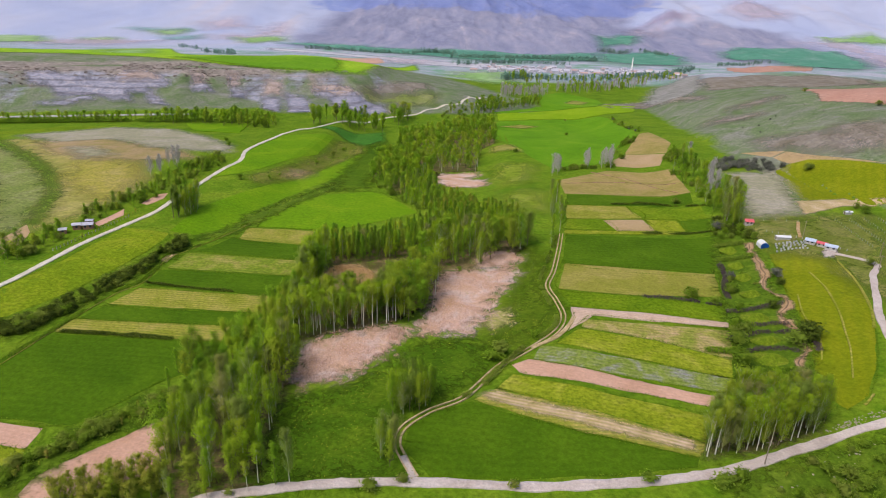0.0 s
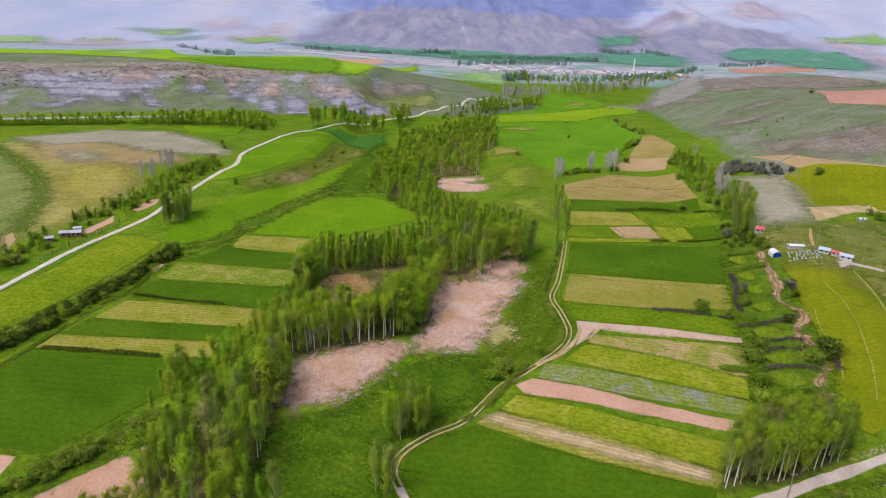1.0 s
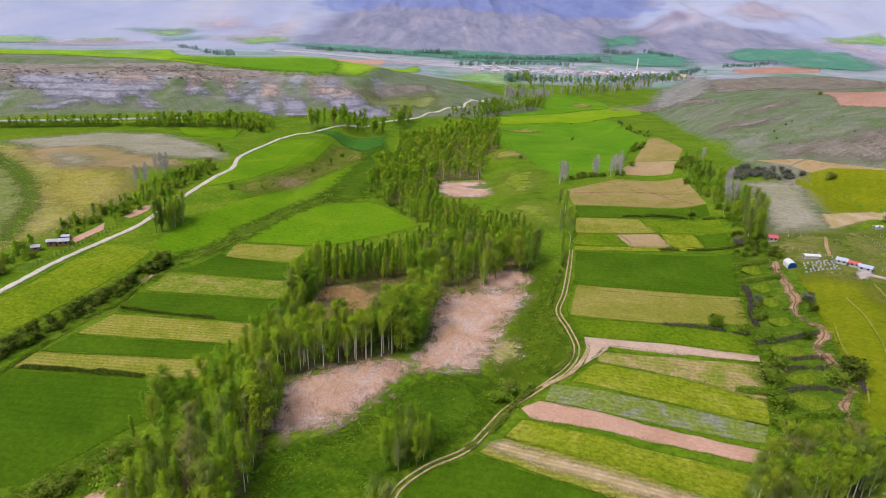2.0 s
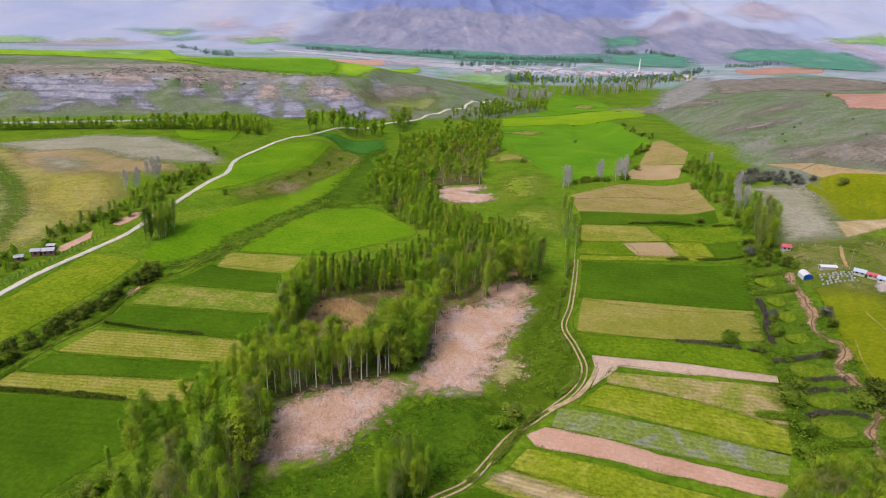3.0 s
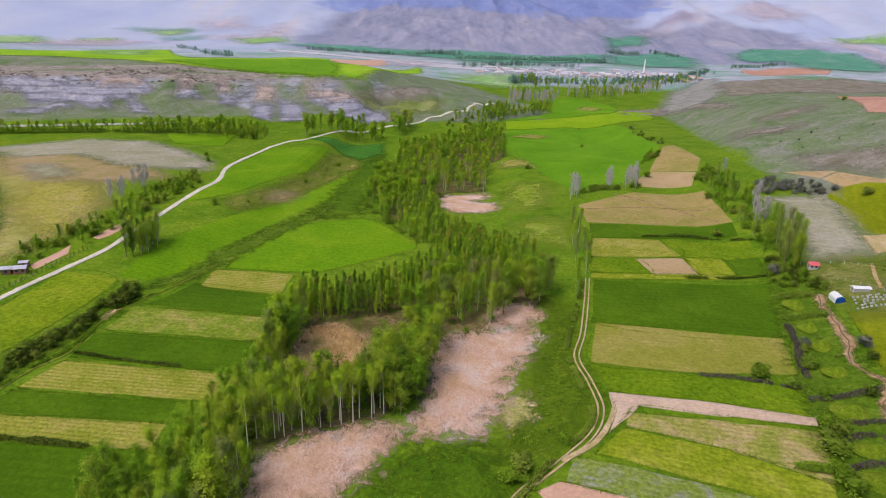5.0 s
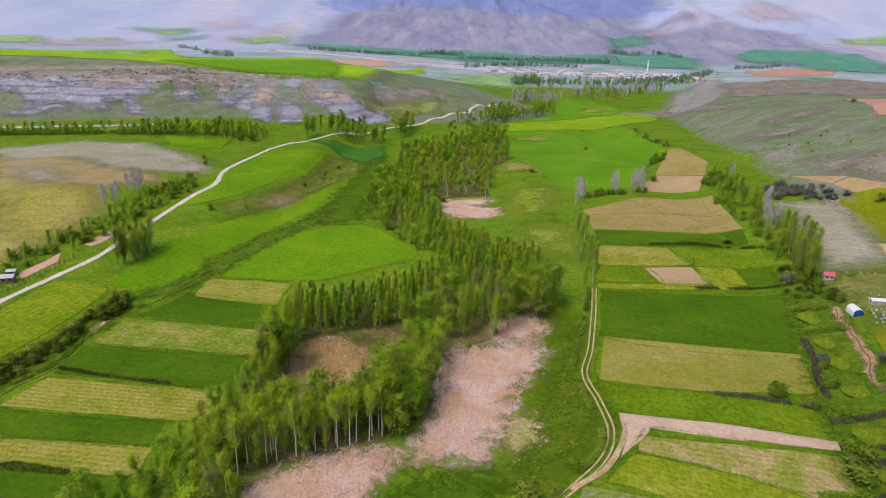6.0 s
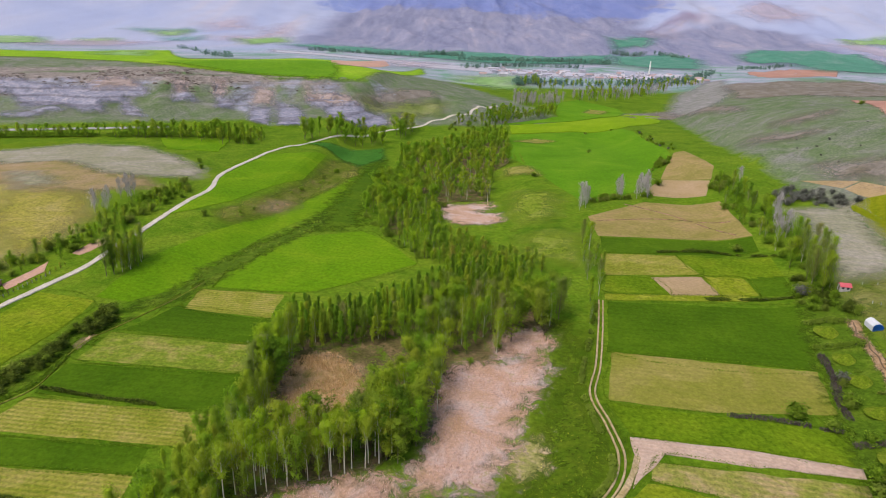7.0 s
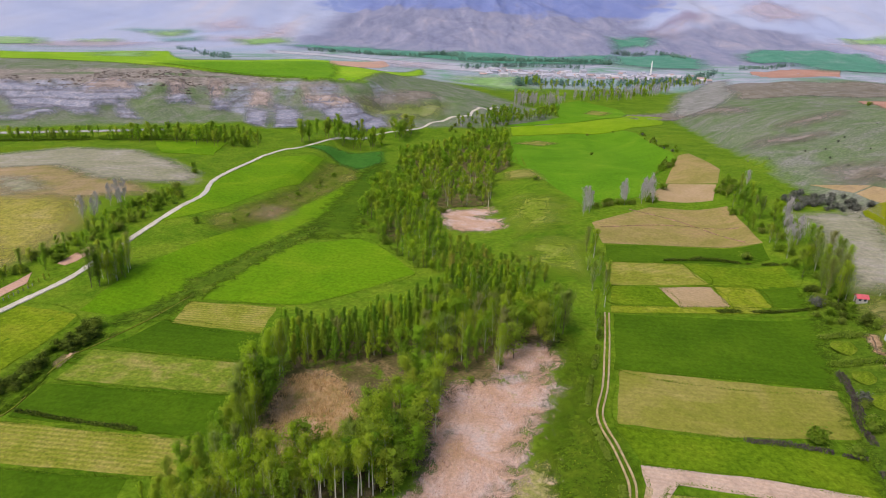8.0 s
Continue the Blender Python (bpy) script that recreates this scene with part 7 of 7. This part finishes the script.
def far_wood(points, width, height, number):
    """A far belt of trees, too distant to count: low trunks under a close mass of sprays."""
    line = np.array(smooth_line(points, 6.0))
    rng = np.random.default_rng(int(abs(points[0][0])))
    q = line[rng.integers(0, len(line), number)] + rng.normal(scale=width / 2, size=(number, 2))
    tops = height * rng.uniform(0.5, 1.15, number)
    ground = ground_at(q[:, 0], q[:, 1])
    centres = np.repeat(np.column_stack((q, ground)), 26, axis=0)
    up = rng.uniform(0.12, 1.0, len(centres))
    tall = np.repeat(tops, 26)
    centres[:, :2] += rng.normal(size=(len(centres), 2)) * (tall * 0.16 * np.sin(np.pi * (0.15 + 0.8 * up)))[:, None]
    centres[:, 2] += up * tall
    wood = [tube([(a, b, g - 0.5), (a, b, g + h * 0.8)], [0.3, 0.1], 3) for (a, b), g, h in zip(q, ground, tops)]
    root = tagged(new("far_wood"), "distant belt of haze-blued poplars on the plain", "wood", kind="stuff")
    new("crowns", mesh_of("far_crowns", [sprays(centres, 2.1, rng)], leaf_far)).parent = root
    new("trunks", mesh_of("far_trunks", wood, bark)).parent = root


def flowers(number, outline):
    """Small yellow flower heads scattered in drifts over a meadow."""
    rng = np.random.default_rng(77)
    lo, hi = np.min(outline, axis=0), np.max(outline, axis=0)
    q = rng.uniform(lo, hi, size=(number * 3, 2))
    drift = 0.5 + 0.5 * grain(q[:, 0], q[:, 1], 9.0, 71)
    q = [p for p, d in zip(q, drift) if rng.uniform() < d * d * 1.4 and inside(p[0], p[1], outline)]
    q = np.array(q[:number])
    z = ground_at(q[:, 0], q[:, 1]) + 0.34
    tagged(new("meadow_flowers", mesh_of("meadow_flowers", [sprays(np.column_stack((q, z)), 0.19, rng)], leaf_flower)), "small yellow flowers scattered in the lush meadow", "flowers", kind="stuff")


flowers(3000, MEADOW)


def rim_rocks(number):
    """Broken ledges of rock and low thorn along the brow of the escarpment: small angular blocks, too many to count."""
    rng = np.random.default_rng(5)
    u, s = rng.uniform(-420, 330, number), 108 + 85 * rng.uniform(size=number) + 9 * grain(np.arange(number), np.zeros(number), 40, 2)
    keep = grain(u, s, 34, 61) + 0.5 * grain(u, s * 4, 15, 62) > -0.1
    u, s = u[keep], s[keep]
    x, y = -420 + 0.928 * u - 0.371 * s, 560 + 0.371 * u + 0.928 * s
    z = ground_at(x, y)
    pieces = []
    for a, b, c in zip(x, y, z):
        r = rng.uniform(0.3, 0.9)
        corners = [(a + r * (1.8 * i + rng.normal() * 0.3), b + r * (j + rng.normal() * 0.3), c + r * (h + rng.normal() * 0.15)) for h in (-0.3, 0.8) for i, j in ((-1, -1), (1, -1), (1, 1), (-1, 1))]
        pieces.append((corners, [(4, 5, 6, 7), (0, 1, 5, 4), (1, 2, 6, 5), (2, 3, 7, 6), (3, 0, 4, 7)]))
    tagged(new("rim_rocks", mesh_of("rim_rocks", pieces, rock_brown)), "broken brown rocks along the brow of the escarpment", "rocks", kind="stuff")


rock_brown = plain("brown_grey_rock", (0.30, 0.25, 0.22), 0.9, 0.55, 5.0)
rim_rocks(2600)


def reeds(number, outline, tall, leaf):
    """A stand of dry reed: thin upright stalks in tufts, thicker in drifts."""
    rng = np.random.default_rng(int(abs(outline[0][1])))
    lo, hi = np.min(outline, axis=0), np.max(outline, axis=0)
    q = rng.uniform(lo, hi, size=(number * 4, 2)) + rng.normal(scale=1.2, size=(number * 4, 2))
    drift = 0.55 + 0.5 * grain(q[:, 0], q[:, 1], 7.0, 81) + 0.3 * grain(q[:, 0], q[:, 1], 2.2, 82)
    q = q[rng.uniform(size=len(q)) < drift]
    q = np.array([p for p in q if inside(p[0], p[1], outline)][:number])
    stand = tall * (0.5 + 0.4 * grain(q[:, 0], q[:, 1], 5.0, 83) + rng.uniform(0, 0.4, len(q)))
    z = ground_at(q[:, 0], q[:, 1]) + 0.15 + 0.5 * np.clip(stand, 0.2, None)
    tagged(new("reed_stand", mesh_of("reed_stand", [sprays(np.column_stack((q, z)), tall * 0.8, rng, 1.0, 0.07, (0, 0, 1.0))], leaf)), "stand of dry pinkish reed stalks", "reeds", kind="stuff")


reeds(1300, REEDS_EDGE, 0.9, leaf_reed)
reeds(4200, REEDS_MIDDLE, 0.9, leaf_reed)
reeds(3400, REEDS_NEAR, 0.9, leaf_reed)
reeds(5000, REEDS_WOOD, 1.1, leaf_reed_orange)


def mound(x, y, length, width, height):
    """A low grassed mound."""
    rings, sides = 6, 20
    verts = [(0, 0, height)]
    for i in range(1, rings + 1):
        r = i / rings
        for k in range(sides):
            a = 2 * math.pi * k / sides
            rag = 1 + 0.12 * float(grain(x + 3 * math.cos(a), y + 3 * math.sin(a), 1.7, 90))
            verts.append((length * r * rag * math.cos(a), width * r * rag * math.sin(a), height * (math.cos(math.pi * r) * 0.5 + 0.5) - 0.15 * r))
    faces = [(0, 1 + k, 1 + (k + 1) % sides) for k in range(sides)]
    for i in range(rings - 1):
        b = 1 + i * sides
        faces += [(b + k, b + sides + k, b + sides + (k + 1) % sides, b + (k + 1) % sides) for k in range(sides)]
    ob = tagged(new("grass_mound", mesh_of("grass_mound", [(verts, faces)], mound_grass, True)), "low grassed mound on the stream bank", "mound", "mounds on the stream bank")
    ob.matrix_basis = pose(x, y, float(ground_at(x, y)) + 0.1, 0, 0, dice.uniform(-8, 8))


# grassed mounds between the short hedges of the stream bank
for x, y, length, width in MOUNDS:
    mound(x, y, length, width, dice.uniform(2.0, 2.6))
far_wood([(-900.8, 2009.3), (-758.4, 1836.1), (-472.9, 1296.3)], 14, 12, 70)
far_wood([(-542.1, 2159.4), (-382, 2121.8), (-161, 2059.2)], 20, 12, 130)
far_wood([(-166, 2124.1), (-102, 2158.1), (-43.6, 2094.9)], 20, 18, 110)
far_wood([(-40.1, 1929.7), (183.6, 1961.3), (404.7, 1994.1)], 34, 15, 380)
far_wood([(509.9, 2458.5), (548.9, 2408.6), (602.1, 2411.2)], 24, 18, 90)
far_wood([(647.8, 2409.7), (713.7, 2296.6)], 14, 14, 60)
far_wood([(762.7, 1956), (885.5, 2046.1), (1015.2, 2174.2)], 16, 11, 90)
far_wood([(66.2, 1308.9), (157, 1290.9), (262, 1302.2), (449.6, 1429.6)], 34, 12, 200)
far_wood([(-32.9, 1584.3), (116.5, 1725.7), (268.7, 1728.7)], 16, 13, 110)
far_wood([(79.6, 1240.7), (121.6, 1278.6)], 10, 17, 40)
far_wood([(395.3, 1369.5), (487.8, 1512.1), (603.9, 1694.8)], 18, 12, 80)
